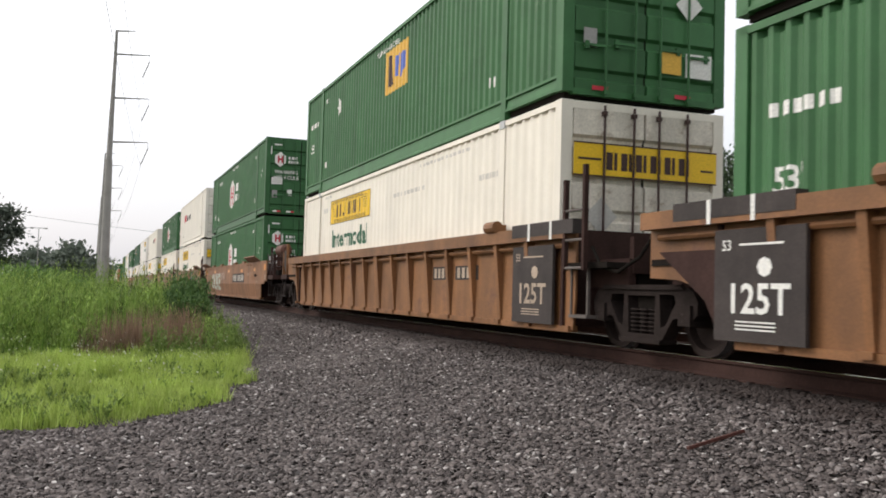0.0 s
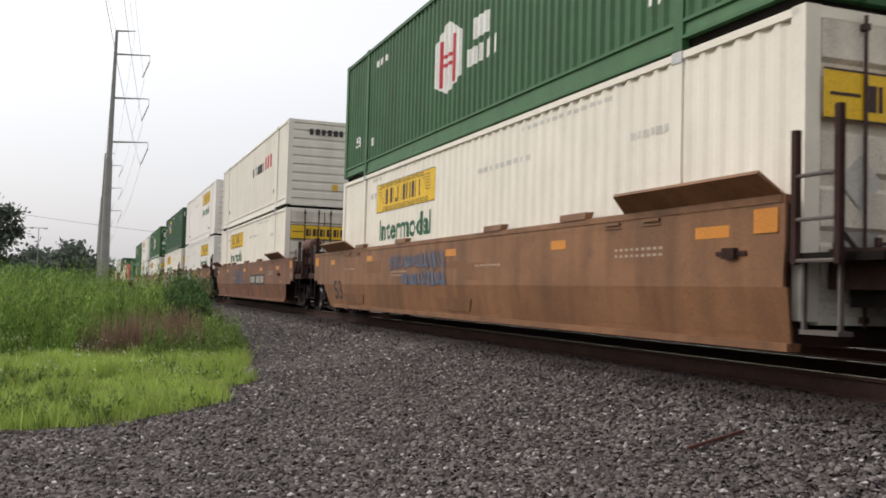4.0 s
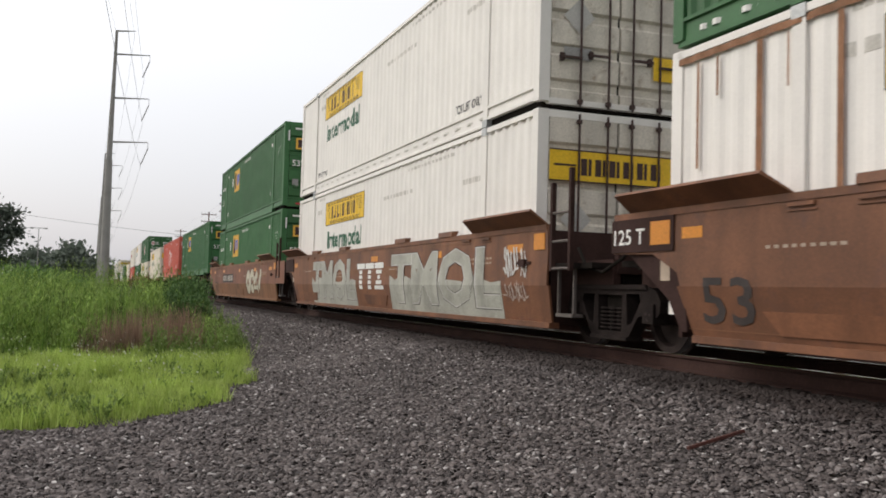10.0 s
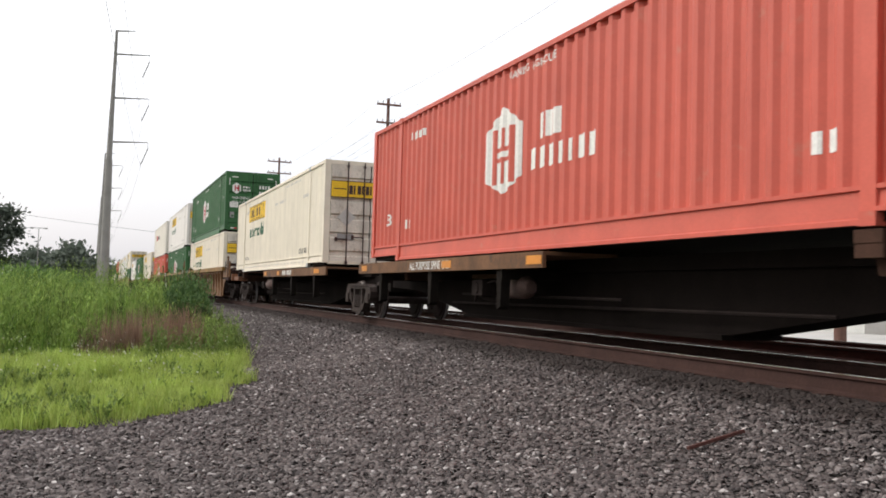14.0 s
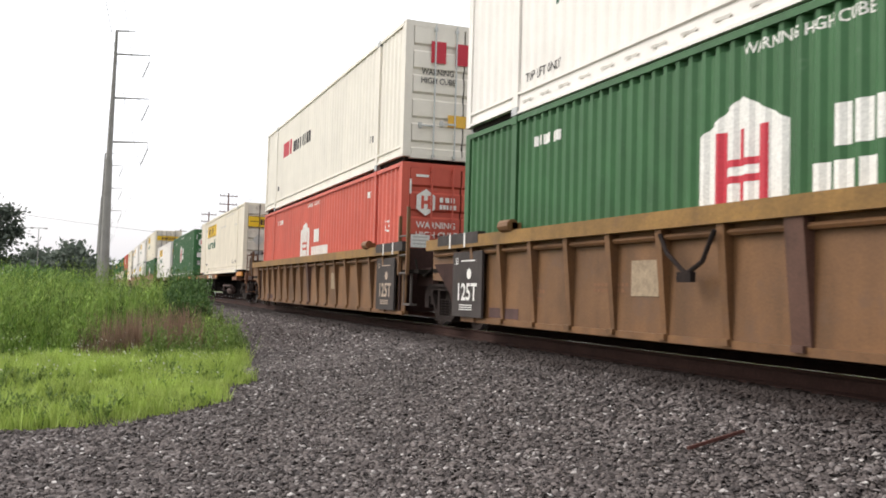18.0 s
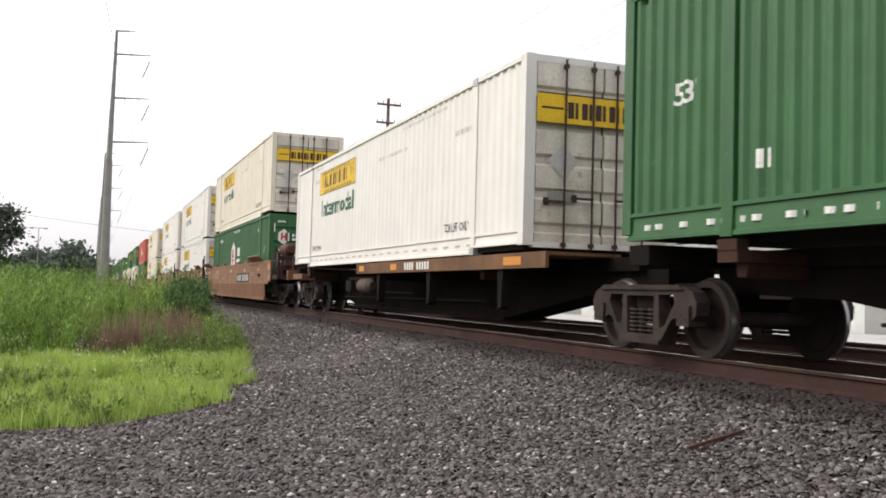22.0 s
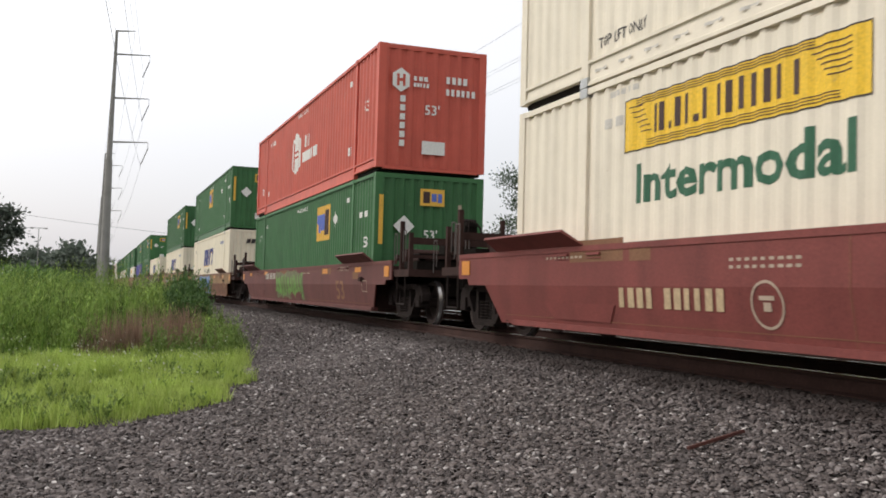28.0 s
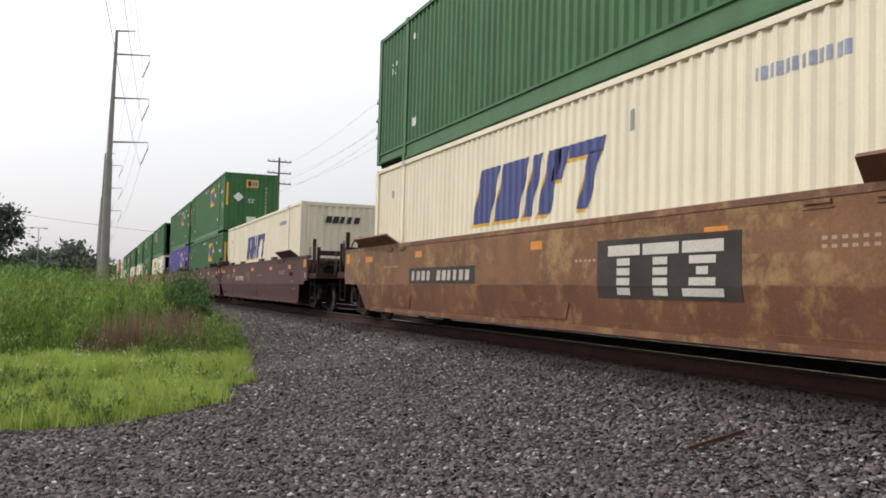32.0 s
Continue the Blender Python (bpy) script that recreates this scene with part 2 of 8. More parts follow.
# ---- mesh building ----
class Shape:
    """Collects vertices and faces of one mesh."""

    def __init__(self):
        self.v, self.f = [], []

    def put(self, vs, fs):
        n = len(self.v)
        self.v += [tuple(p) for p in vs]
        self.f += [tuple(i + n for i in q) for q in fs]
        return self

    def box(self, x0, x1, y0, y1, z0, z1):
        c = [(x, y, z) for x in (x0, x1) for y in (y0, y1) for z in (z0, z1)]
        return self.put(c, [(0, 1, 3, 2), (4, 6, 7, 5), (0, 4, 5, 1), (2, 3, 7, 6), (0, 2, 6, 4), (1, 5, 7, 3)])

    def plate(self, outline, y0, y1):
        """A flat plate with the outline given in x and z, from y0 to y1."""
        n = len(outline)
        vs = [(x, y0, z) for x, z in outline] + [(x, y1, z) for x, z in outline]
        fs = [tuple(range(n)), tuple(range(2 * n - 1, n - 1, -1))]
        fs += [(i, i + n, (i + 1) % n + n, (i + 1) % n) for i in range(n)]
        return self.put(vs, fs)

    def bar(self, profile, x0, x1):
        """A bar along x with the profile given in y and z."""
        n = len(profile)
        vs = [(x0, y, z) for y, z in profile] + [(x1, y, z) for y, z in profile]
        fs = [tuple(range(n)), tuple(range(2 * n - 1, n - 1, -1))]
        fs += [(i, i + n, (i + 1) % n + n, (i + 1) % n) for i in range(n)]
        return self.put(vs, fs)

    def rod(self, a, b, r, n=8, r2=None):
        a, b = Vector(a), Vector(b)
        d = (b - a).normalized()
        s = d.orthogonal().normalized()
        t = d.cross(s)
        r2 = r if r2 is None else r2
        vs = []
        for p, rr in ((a, r), (b, r2)):
            vs += [p + (s * math.cos(2 * math.pi * i / n) + t * math.sin(2 * math.pi * i / n)) * rr for i in range(n)]
        fs = [(i, (i + 1) % n, (i + 1) % n + n, i + n) for i in range(n)]
        return self.put(vs, fs + [tuple(range(n - 1, -1, -1)), tuple(range(n, 2 * n))])

    def pipe(self, pts, r, n=6):
        for a, b in zip(pts, pts[1:]):
            self.rod(a, b, r, n)
        return self

    def ring(self, c, axis, radius, r, n=20, k=5):
        c, d = Vector(c), Vector(axis).normalized()
        s = d.orthogonal().normalized()
        t = d.cross(s)
        vs, fs = [], []
        for i in range(n):
            u = s * math.cos(2 * math.pi * i / n) + t * math.sin(2 * math.pi * i / n)
            for j in range(k):
                w = 2 * math.pi * j / k
                vs.append(c + u * (radius + r * math.cos(w)) + d * (r * math.sin(w)))
        for i in range(n):
            for j in range(k):
                fs.append((i * k + j, (i + 1) % n * k + j, (i + 1) % n * k + (j + 1) % k, i * k + (j + 1) % k))
        return self.put(vs, fs)

    def lathe(self, prof, c=(0, 0, 0), n=28):
        """A turned body about the y axis; prof: radius and y, from one end to the other."""
        vs, fs = [], []
        k = len(prof)
        for i in range(n):
            w = 2 * math.pi * i / n
            vs += [(c[0] + r * math.cos(w), c[1] + y, c[2] + r * math.sin(w)) for r, y in prof]
        for i in range(n):
            for j in range(k - 1):
                fs.append((i * k + j, i * k + j + 1, (i + 1) % n * k + j + 1, (i + 1) % n * k + j))
        return self.put(vs, fs)

    def mesh(self, name, mat, smooth=False, fix=True):
        me = bpy.data.meshes.new(name)
        me.from_pydata(self.v, [], self.f)
        me.materials.append(mat)
        if fix and len(self.f) < 60000:
            bm = bmesh.new()
            bm.from_mesh(me)
            bmesh.ops.recalc_face_normals(bm, faces=bm.faces)
            bm.to_mesh(me)
            bm.free()
        if smooth:
            me.shade_smooth()
            me.set_sharp_from_angle(angle=radians(40))
        return me


CACHE = {}


def shared(key, make, mat, smooth=False):
    """The mesh of that key, built on its first use."""
    if key not in CACHE:
        s = make()
        CACHE[key] = s.mesh(str(key[0]), mat, smooth)
    return CACHE[key]


def part(name, me, parent, at=None, label=""):
    ob = new(name, me)
    ob.parent = parent
    if at is not None:
        ob.matrix_basis = at
    if label:
        ob["label"] = label
    return ob


def thing(name, label, category, group="", kind="", me=None):
    return tagged(new(name, me), label, category, group, kind)


def letters(text, height, bold=0.012):
    """Outline of a word in the built-in font as vertices and faces, baseline at 0, scaled to that cap height."""
    key = ("letters", text, bold)
    if key not in CACHE:
        cu = bpy.data.curves.new("lettering", 'FONT')
        cu.body, cu.size, cu.resolution_u = text, 1.0, 2
        cu.offset = 0.028 if text == "Intermodal" else bold
        ob = bpy.data.objects.new("lettering", cu)
        scene.collection.objects.link(ob)
        dg = bpy.context.evaluated_depsgraph_get()
        me = ob.evaluated_get(dg).to_mesh()
        CACHE[key] = ([tuple(v.co[:2]) for v in me.vertices], [tuple(p.vertices) for p in me.polygons])
        bpy.data.objects.remove(ob)
        bpy.data.curves.remove(cu)
    vs, fs = CACHE[key]
    lo = min(x for x, _ in vs)
    hi = max(x for x, _ in vs)
    k = height / 0.70
    return [((x - lo) * k, y * k) for x, y in vs], fs, (hi - lo) * k


# ---- ground, ballast and track ----
def level(x, y):
    """Height of the ground: ballast shoulder by the near rail, gravel road before it, flat beyond."""
    if y < 0:
        pts = ((-60, -0.80), (-7.5, -0.74), (-5.0, -0.66), (-3.4, -0.56), (-1.55, -0.19), (-1.0, -0.197), (0.0, -0.205))
    else:
        pts = ((0.0, -0.205), (1.4, -0.19), (5.6, -0.22), (7.4, -0.75), (70, -0.8))
    z = pts[0][1] if y <= pts[0][0] else pts[-1][1]
    for (a, p), (b, q) in zip(pts, pts[1:]):
        if a <= y <= b:
            z = p + (q - p) * (y - a) / (b - a)
    return z


# bed darker than the stones, to paint shade into the gaps between them
GRAVEL = surface("gravel_bed_shaded", (0.040, 0.033, 0.030), 0.95, vary=0.35, scale=2.0, bump=0.9, bump_scale=28.0, fine=0.5)
SOIL = surface("grassy_soil", (0.10, 0.115, 0.05), 0.95, vary=0.4, scale=0.3, bump=0.5, bump_scale=6.0)
STONE = None


def stone_material():
    m = bpy.data.materials.new("crushed_stone")
    m.use_nodes = True
    N, L = m.node_tree.nodes, m.node_tree.links
    b = N["Principled BSDF"]
    b.inputs["Roughness"].default_value = 0.85
    g = N.new("ShaderNodeNewGeometry")
    r = N.new("ShaderNodeValToRGB")
    r.color_ramp.interpolation = 'LINEAR'
    cols = ((0.0, (0.038, 0.031, 0.030)), (0.3, (0.077, 0.063, 0.060)), (0.6, (0.111, 0.092, 0.087)), (0.85, (0.155, 0.131, 0.124)), (0.965, (0.22, 0.197, 0.19)), (1.0, (0.50, 0.47, 0.45)))
    r.color_ramp.elements[0].color = (*cols[0][1], 1)
    r.color_ramp.elements[1].color = (*cols[-1][1], 1)
    for p, c in cols[1:-1]:
        el = r.color_ramp.elements.new(p)
        el.color = (*c, 1)
    L.new(g.outputs["Random Per Island"], r.inputs[0])
    tc = N.new("ShaderNodeTexCoord")
    n = N.new("ShaderNodeTexNoise")
    n.inputs["Scale"].default_value, n.inputs["Detail"].default_value = 60, 4
    L.new(tc.outputs["Object"], n.inputs["Vector"])
    n0 = N.new("ShaderNodeTexNoise")
    n0.inputs["Scale"].default_value, n0.inputs["Detail"].default_value = 0.5, 3
    L.new(tc.outputs["Object"], n0.inputs["Vector"])
    mr = N.new("ShaderNodeMapRange")
    mr.inputs[1].default_value, mr.inputs[2].default_value = 0.25, 0.75
    mr.inputs[3].default_value, mr.inputs[4].default_value = 0.7, 1.3
    L.new(n.outputs["Fac"], mr.inputs[0])
    mr0 = N.new("ShaderNodeMapRange")
    mr0.inputs[1].default_value, mr0.inputs[2].default_value = 0.3, 0.7
    mr0.inputs[3].default_value, mr0.inputs[4].default_value = 0.85, 1.12
    L.new(n0.outputs["Fac"], mr0.inputs[0])
    mm = N.new("ShaderNodeMath")
    mm.operation = 'MULTIPLY'
    L.new(mr.outputs[0], mm.inputs[0])
    L.new(mr0.outputs[0], mm.inputs[1])
    sc = N.new("ShaderNodeVectorMath")
    sc.operation = 'SCALE'
    L.new(r.outputs[0], sc.inputs[0])
    L.new(mm.outputs[0], sc.inputs["Scale"])
    # rust and brake dust beside the rails, darkened further with the train's shade
    sp = N.new("ShaderNodeSeparateXYZ")
    L.new(tc.outputs["Object"], sp.inputs[0])
    dust_shade = N.new("ShaderNodeMapRange")
    dust_shade.inputs[1].default_value, dust_shade.inputs[2].default_value = -2.02, -1.62
    dust_shade.inputs[3].default_value, dust_shade.inputs[4].default_value = 0.0, 0.94
    ragged = N.new("ShaderNodeMath")
    ragged.operation = 'MULTIPLY_ADD'
    ragged.inputs[1].default_value = 0.5
    n9 = N.new("ShaderNodeTexNoise")
    n9.inputs["Scale"].default_value, n9.inputs["Detail"].default_value = 1.7, 5
    L.new(tc.outputs["Object"], n9.inputs["Vector"])
    L.new(n9.outputs["Fac"], ragged.inputs[0])
    shifted = N.new("ShaderNodeMath")
    shifted.operation = 'SUBTRACT'
    shifted.inputs[1].default_value = 0.25
    L.new(sp.outputs["Y"], ragged.inputs[2])
    L.new(ragged.outputs[0], shifted.inputs[0])
    L.new(shifted.outputs[0], dust_shade.inputs[0])
    mxd = N.new("ShaderNodeMix")
    mxd.data_type = 'RGBA'
    mxd.inputs[7].default_value = (0.024, 0.0145, 0.0115, 1)
    L.new(dust_shade.outputs[0], mxd.inputs[0])
    L.new(sc.outputs[0], mxd.inputs[6])
    L.new(mxd.outputs[2], b.inputs["Base Color"])
    bp = N.new("ShaderNodeBump")
    bp.inputs["Strength"].default_value, bp.inputs["Distance"].default_value = 0.5, 0.01
    L.new(n.outputs["Fac"], bp.inputs["Height"])
    L.new(bp.outputs[0], b.inputs["Normal"])
    return m


def build_ground():
    ys = [-2500, -60, -20, -12, -9, -7.5, -6.2, -5.0, -4.2, -3.4, -2.4, -1.45, 0, 2, 5.6, 7.4, 12, 30, 70, 400, 2500]
    xs = [-3000, -600, -300, -150, -90, -60, -40, -30, -25, -20, -16, -12, -8, -4, 0, 10, 40, 100, 300, 700, 3000]
    s = Shape()
    n = len(ys)
    s.v = [(x, y, level(x, y) - 0.02) for x in xs for y in ys]
    s.f = [(i * n + j, (i + 1) * n + j, (i + 1) * n + j + 1, i * n + j + 1) for i in range(len(xs) - 1) for j in range(n - 1)]
    me = s.mesh("ground", SOIL)
    thing("ground", "flat grassy ground beside the railway line", "ground", kind="structure", me=me)
    g = Shape()
    xs = [-420 + 6 * i for i in range(130)]
    ys = [-9.5, -7.5, -6.2, -5.0, -4.2, -3.4, -2.4, -1.45, 0, 2, 5.6, 7.4, 9.0]
    n = len(ys)
    g.v = [(x, y if 0 < j < n - 1 else y + 0.5 * math.sin(x * 0.37 + j), level(x, y) - 0.006 - (0.04 if j in (0, n - 1) else 0)) for x in xs for j, y in enumerate(ys)]
    g.f = [(i * n + j, (i + 1) * n + j, (i + 1) * n + j + 1, i * n + j + 1) for i in range(len(xs) - 1) for j in range(n - 1)]
    thing("ballast_bed", "grey crushed stone railway ballast bed", "ballast", kind="structure", me=g.mesh("ballast_bed", GRAVEL))


def stones(name, label, count, area, size, seed):
    """Loose crushed stones scattered over an area, as one mesh of small uneven blocks."""
    rng = np.random.default_rng(seed)
    x0, x1, y0, y1 = area
    px = x1 - (x1 - x0) * rng.random(count) ** 1.6
    py = y0 + (y1 - y0) * rng.random(count)
    keep = np.ones(count, bool)
    for i in range(count):
        keep[i] = not in_grass(px[i], py[i], 0.15)
    px, py = px[keep], py[keep]
    k = len(px)
    base = np.array([(1, 0, 0), (-1, 0, 0), (0, 1, 0), (0, -1, 0), (0, 0, 1), (0.5, 0.6, 0.5), (-0.55, 0.5, 0.55), (0.1, -0.75, 0.55)], float)
    tris = np.array([(0, 5, 2), (2, 5, 6), (2, 6, 1), (1, 6, 7), (1, 7, 3), (3, 7, 0), (0, 7, 5), (5, 4, 6), (6, 4, 7), (7, 4, 5)])
    sz = size * (0.55 + 0.9 * rng.random((k, 1, 1)) ** 1.5) * (0.75 + 0.5 * rng.random((k, 1, 3)))
    v = base[None] * sz + (rng.random((k, 8, 3)) - 0.5) * size * 0.55
    w = rng.random(k) * 2 * math.pi
    c, sn = np.cos(w)[:, None], np.sin(w)[:, None]
    tilt = (rng.random((k, 1)) - 0.5) * 1.4
    vx, vy, vz = v[..., 0] * 1.15, v[..., 1] * 0.9, v[..., 2] * 0.62
    vx, vz = vx * np.cos(tilt) - vz * np.sin(tilt), vx * np.sin(tilt) + vz * np.cos(tilt)
    X = vx * c - vy * sn + px[:, None]
    Y = vx * sn + vy * c + py[:, None]
    zz = np.array([level(a, b) for a, b in zip(px, py)])[:, None]
    Z = vz + zz + (rng.random((k, 1)) - 0.35) * size * 0.5
    V = np.stack([X, Y, Z], -1).reshape(-1, 3)
    F = (tris[None] + (np.arange(k) * 8)[:, None, None]).reshape(-1, 3)
    me = bpy.data.meshes.new(name)
    me.vertices.add(len(V))
    me.vertices.foreach_set("co", V.ravel())
    me.loops.add(F.size)
    me.loops.foreach_set("vertex_index", F.ravel().astype(np.int32))
    me.polygons.add(len(F))
    me.polygons.foreach_set("loop_start", np.arange(0, F.size, 3, dtype=np.int32))
    me.update(calc_edges=True)
    me.materials.append(STONE)
    thing(name, label, "gravel", kind="stuff", me=me)


def grass_edge(x):
    """y of the weeds' border towards the track at x."""
    pts = ((-400, -4.4), (-40, -3.9), (-27, -3.85), (-18.1, -4.3), (-16.0, -4.62), (-12.5, -5.17), (-11.2, -5.53), (-10.2, -6.07), (-9.75, -6.5), (-9.3, -6.85), (-9.2, -12.0))
    for (a, p), (b, q) in zip(pts, pts[1:]):
        if a <= x <= b:
            return p + (q - p) * (x - a) / (b - a)
    return -12.0


def in_grass(x, y, margin=0.0):
    wave = 0.13 * math.sin(x * 3.1 + 1.7 * y) + 0.09 * math.sin(x * 7.7 + 5 * y)
    if x > -9.35 - 0.45 * max(0.0, -7.1 - y) + wave - margin * 0.5:
        return False
    return y < grass_edge(x) - margin + wave


def rail(name, y, label, parent_kind="structure"):
    prof = [(-0.075, -0.186), (0.075, -0.186), (0.075, -0.174), (0.012, -0.152), (0.010, -0.045), (0.036, -0.03), (0.036, -0.004), (0.03, 0.0),
            (-0.03, 0.0), (-0.036, -0.004), (-0.036, -0.03), (-0.010, -0.045), (-0.012, -0.152), (-0.075, -0.174)]
    s = Shape().bar([(y + a, b) for a, b in prof], -600, 800)
    ob = thing(name, label, "rail", group="rails", kind="structure", me=s.mesh(name, RAILSIDE))
    h = Shape().box(-600, 800, y - 0.027, y + 0.027, -0.002, 0.0025)
    part("running_surface", h.mesh("running_surface", RAILTOP), ob, label="polished bright running surface")


def build_track():
    for y in (-0.7535, 0.7535):
        rail("rail", y, "rusty steel rail with a polished head on timber sleepers")
    for y in (3.2, 4.707):
        rail("rail", y, "rail of the second track beyond")
    s = shared(("sleeper",), lambda: Shape().box(-0.115, 0.115, -1.3, 1.3, -0.37, -0.19), TIE)
    sp = shared(("tie_plate",), lambda: Shape().box(-0.09, 0.09, -0.12, 0.12, -0.19, -0.176), RAILSIDE)
    rng = random.Random(4)
    for i in range(150):
        ob = thing("sleeper", "dark creosoted timber sleeper in the ballast", "sleeper", group="sleepers of the near track", me=s)
        ob.matrix_basis = pose(6 - 0.53 * i, rng.uniform(-0.04, 0.04), 0, 0, 0, rng.uniform(-0.8, 0.8))
        for y in (-0.7535, 0.7535):
            part("tie_plate", sp, ob, pose(0, y, 0))
    far = Shape()
    for i in range(150):
        x = 6 - 0.53 * i
        far.box(x - 0.115, x + 0.115, 2.65, 5.25, -0.37, -0.19)
    thing("far_sleepers", "dark timber sleepers of the second track", "sleeper", kind="stuff", me=far.mesh("far_sleepers", TIE))
    s = Shape()
    # a rusty strip of scrap iron lying on the stones
    s.bar([(-0.016, 0.0), (0.016, 0.0), (0.013, 0.02), (-0.012, 0.022)], -0.27, 0.27)
    ob = thing("scrap_bar", "rusty iron bar lying on the ballast", "scrap metal", me=s.mesh("scrap_bar", surface("red_rust", (0.075, 0.028, 0.022), 0.9, vary=0.3, scale=8)))
    ob.matrix_basis = pose(-5.775, -2.71, -0.40, 0, -11, 95.5)


# ---- vegetation ----
def leaf_material(name, a, b, trans=0.25, patch=0.0):
    m = bpy.data.materials.new(name)
    m.use_nodes = True
    N, L = m.node_tree.nodes, m.node_tree.links
    bs = N["Principled BSDF"]
    bs.inputs["Roughness"].default_value = 0.65
    bs.inputs["Specular IOR Level"].default_value = 0.25
    g = N.new("ShaderNodeNewGeometry")
    r = N.new("ShaderNodeValToRGB")
    r.color_ramp.elements[0].color, r.color_ramp.elements[1].color = (*a, 1), (*b, 1)
    L.new(g.outputs["Random Per Island"], r.inputs[0])
    col = r.outputs[0]
    if patch:
        tc = N.new("ShaderNodeTexCoord")
        nz = N.new("ShaderNodeTexNoise")
        nz.inputs["Scale"].default_value, nz.inputs["Detail"].default_value = 2.2, 3.0
        mr = N.new("ShaderNodeMapRange")
        mr.inputs[1].default_value, mr.inputs[2].default_value = 0.3, 0.7
        mr.inputs[3].default_value, mr.inputs[4].default_value = 1.0 - patch, 1.0 + patch * 0.6
        sc = N.new("ShaderNodeVectorMath")
        sc.operation = 'SCALE'
        L.new(tc.outputs["Object"], nz.inputs["Vector"])
        L.new(nz.outputs["Fac"], mr.inputs[0])
        L.new(col, sc.inputs[0])
        L.new(mr.outputs[0], sc.inputs["Scale"])
        col = sc.outputs[0]
    L.new(col, bs.inputs["Base Color"])
    tr = N.new("ShaderNodeBsdfTranslucent")
    L.new(col, tr.inputs[0])
    mx = N.new("ShaderNodeMixShader")
    mx.inputs[0].default_value = trans
    L.new(bs.outputs[0], mx.inputs[1])
    L.new(tr.outputs[0], mx.inputs[2])
    L.new(mx.outputs[0], N["Material Output"].inputs[0])
    return m


def np_mesh(name, V, F, mat):
    me = bpy.data.meshes.new(name)
    k = F.shape[1]
    me.vertices.add(len(V))
    me.vertices.foreach_set("co", V.astype(np.float32).ravel())
    me.loops.add(F.size)
    me.loops.foreach_set("vertex_index", F.ravel().astype(np.int32))
    me.polygons.add(len(F))
    me.polygons.foreach_set("loop_start", np.arange(0, F.size, k, dtype=np.int32))
    me.update(calc_edges=True)
    me.materials.append(mat)
    return me


def blades(name, label, pts, height, width, lean, mat, seed, category="grass"):
    """Many bent grass blades or stems as one mesh; pts: x, y, z, height factor."""
    rng = np.random.default_rng(seed)
    P = np.array(pts)
    n = len(P)
    h = height * P[:, 3] * (0.6 + 0.6 * rng.random(n))
    w = width * (0.7 + 0.6 * rng.random(n))
    az = rng.random(n) * 2 * math.pi
    d = np.stack([np.cos(az), np.sin(az), 0 * az], 1)
    side = np.stack([-np.sin(az + rng.random(n)), np.cos(az), 0 * az], 1)
    ln = lean * (0.3 + rng.random(n)) * h
    V = np.zeros((n, 5, 3))
    base = P[:, :3]
    up = np.array([0, 0, 1.0])
    V[:, 0] = base - side * w[:, None]
    V[:, 1] = base + side * w[:, None]
    mid = base + d * (ln * 0.35)[:, None] + up * (h * 0.6)[:, None]
    V[:, 2] = mid + side * (w * 0.8)[:, None]
    V[:, 3] = mid - side * (w * 0.8)[:, None]
    V[:, 4] = base + d * ln[:, None] + up * h[:, None]
    F = np.array([(0, 1, 2), (0, 2, 3), (3, 2, 4)])
    F = (F[None] + (np.arange(n) * 5)[:, None, None]).reshape(-1, 3)
    return thing(name, label, category, kind="stuff", me=np_mesh(name, V.reshape(-1, 3), F, mat))


def plants(count, area, height, seed, margin=0.1):
    """Feet of weed plants spread unevenly over an area: x, y, z, height."""
    rng = random.Random(seed)
    x0, x1, y0, y1 = area
    out = []
    while len(out) < count:
        x, y = x1 - (x1 - x0) * rng.random() ** 1.4, rng.uniform(y0, y1)
        tuft = math.sin(1.9 * x + 0.7 * y + seed) + math.sin(2.6 * y - 0.8 * x)
        if in_grass(x, y, margin) and rng.random() < 0.5 + 0.4 * tuft:
            out.append((x, y, level(x, y) - 0.02, height(x, y, rng) * (0.92 + 0.07 * tuft)))
    return out


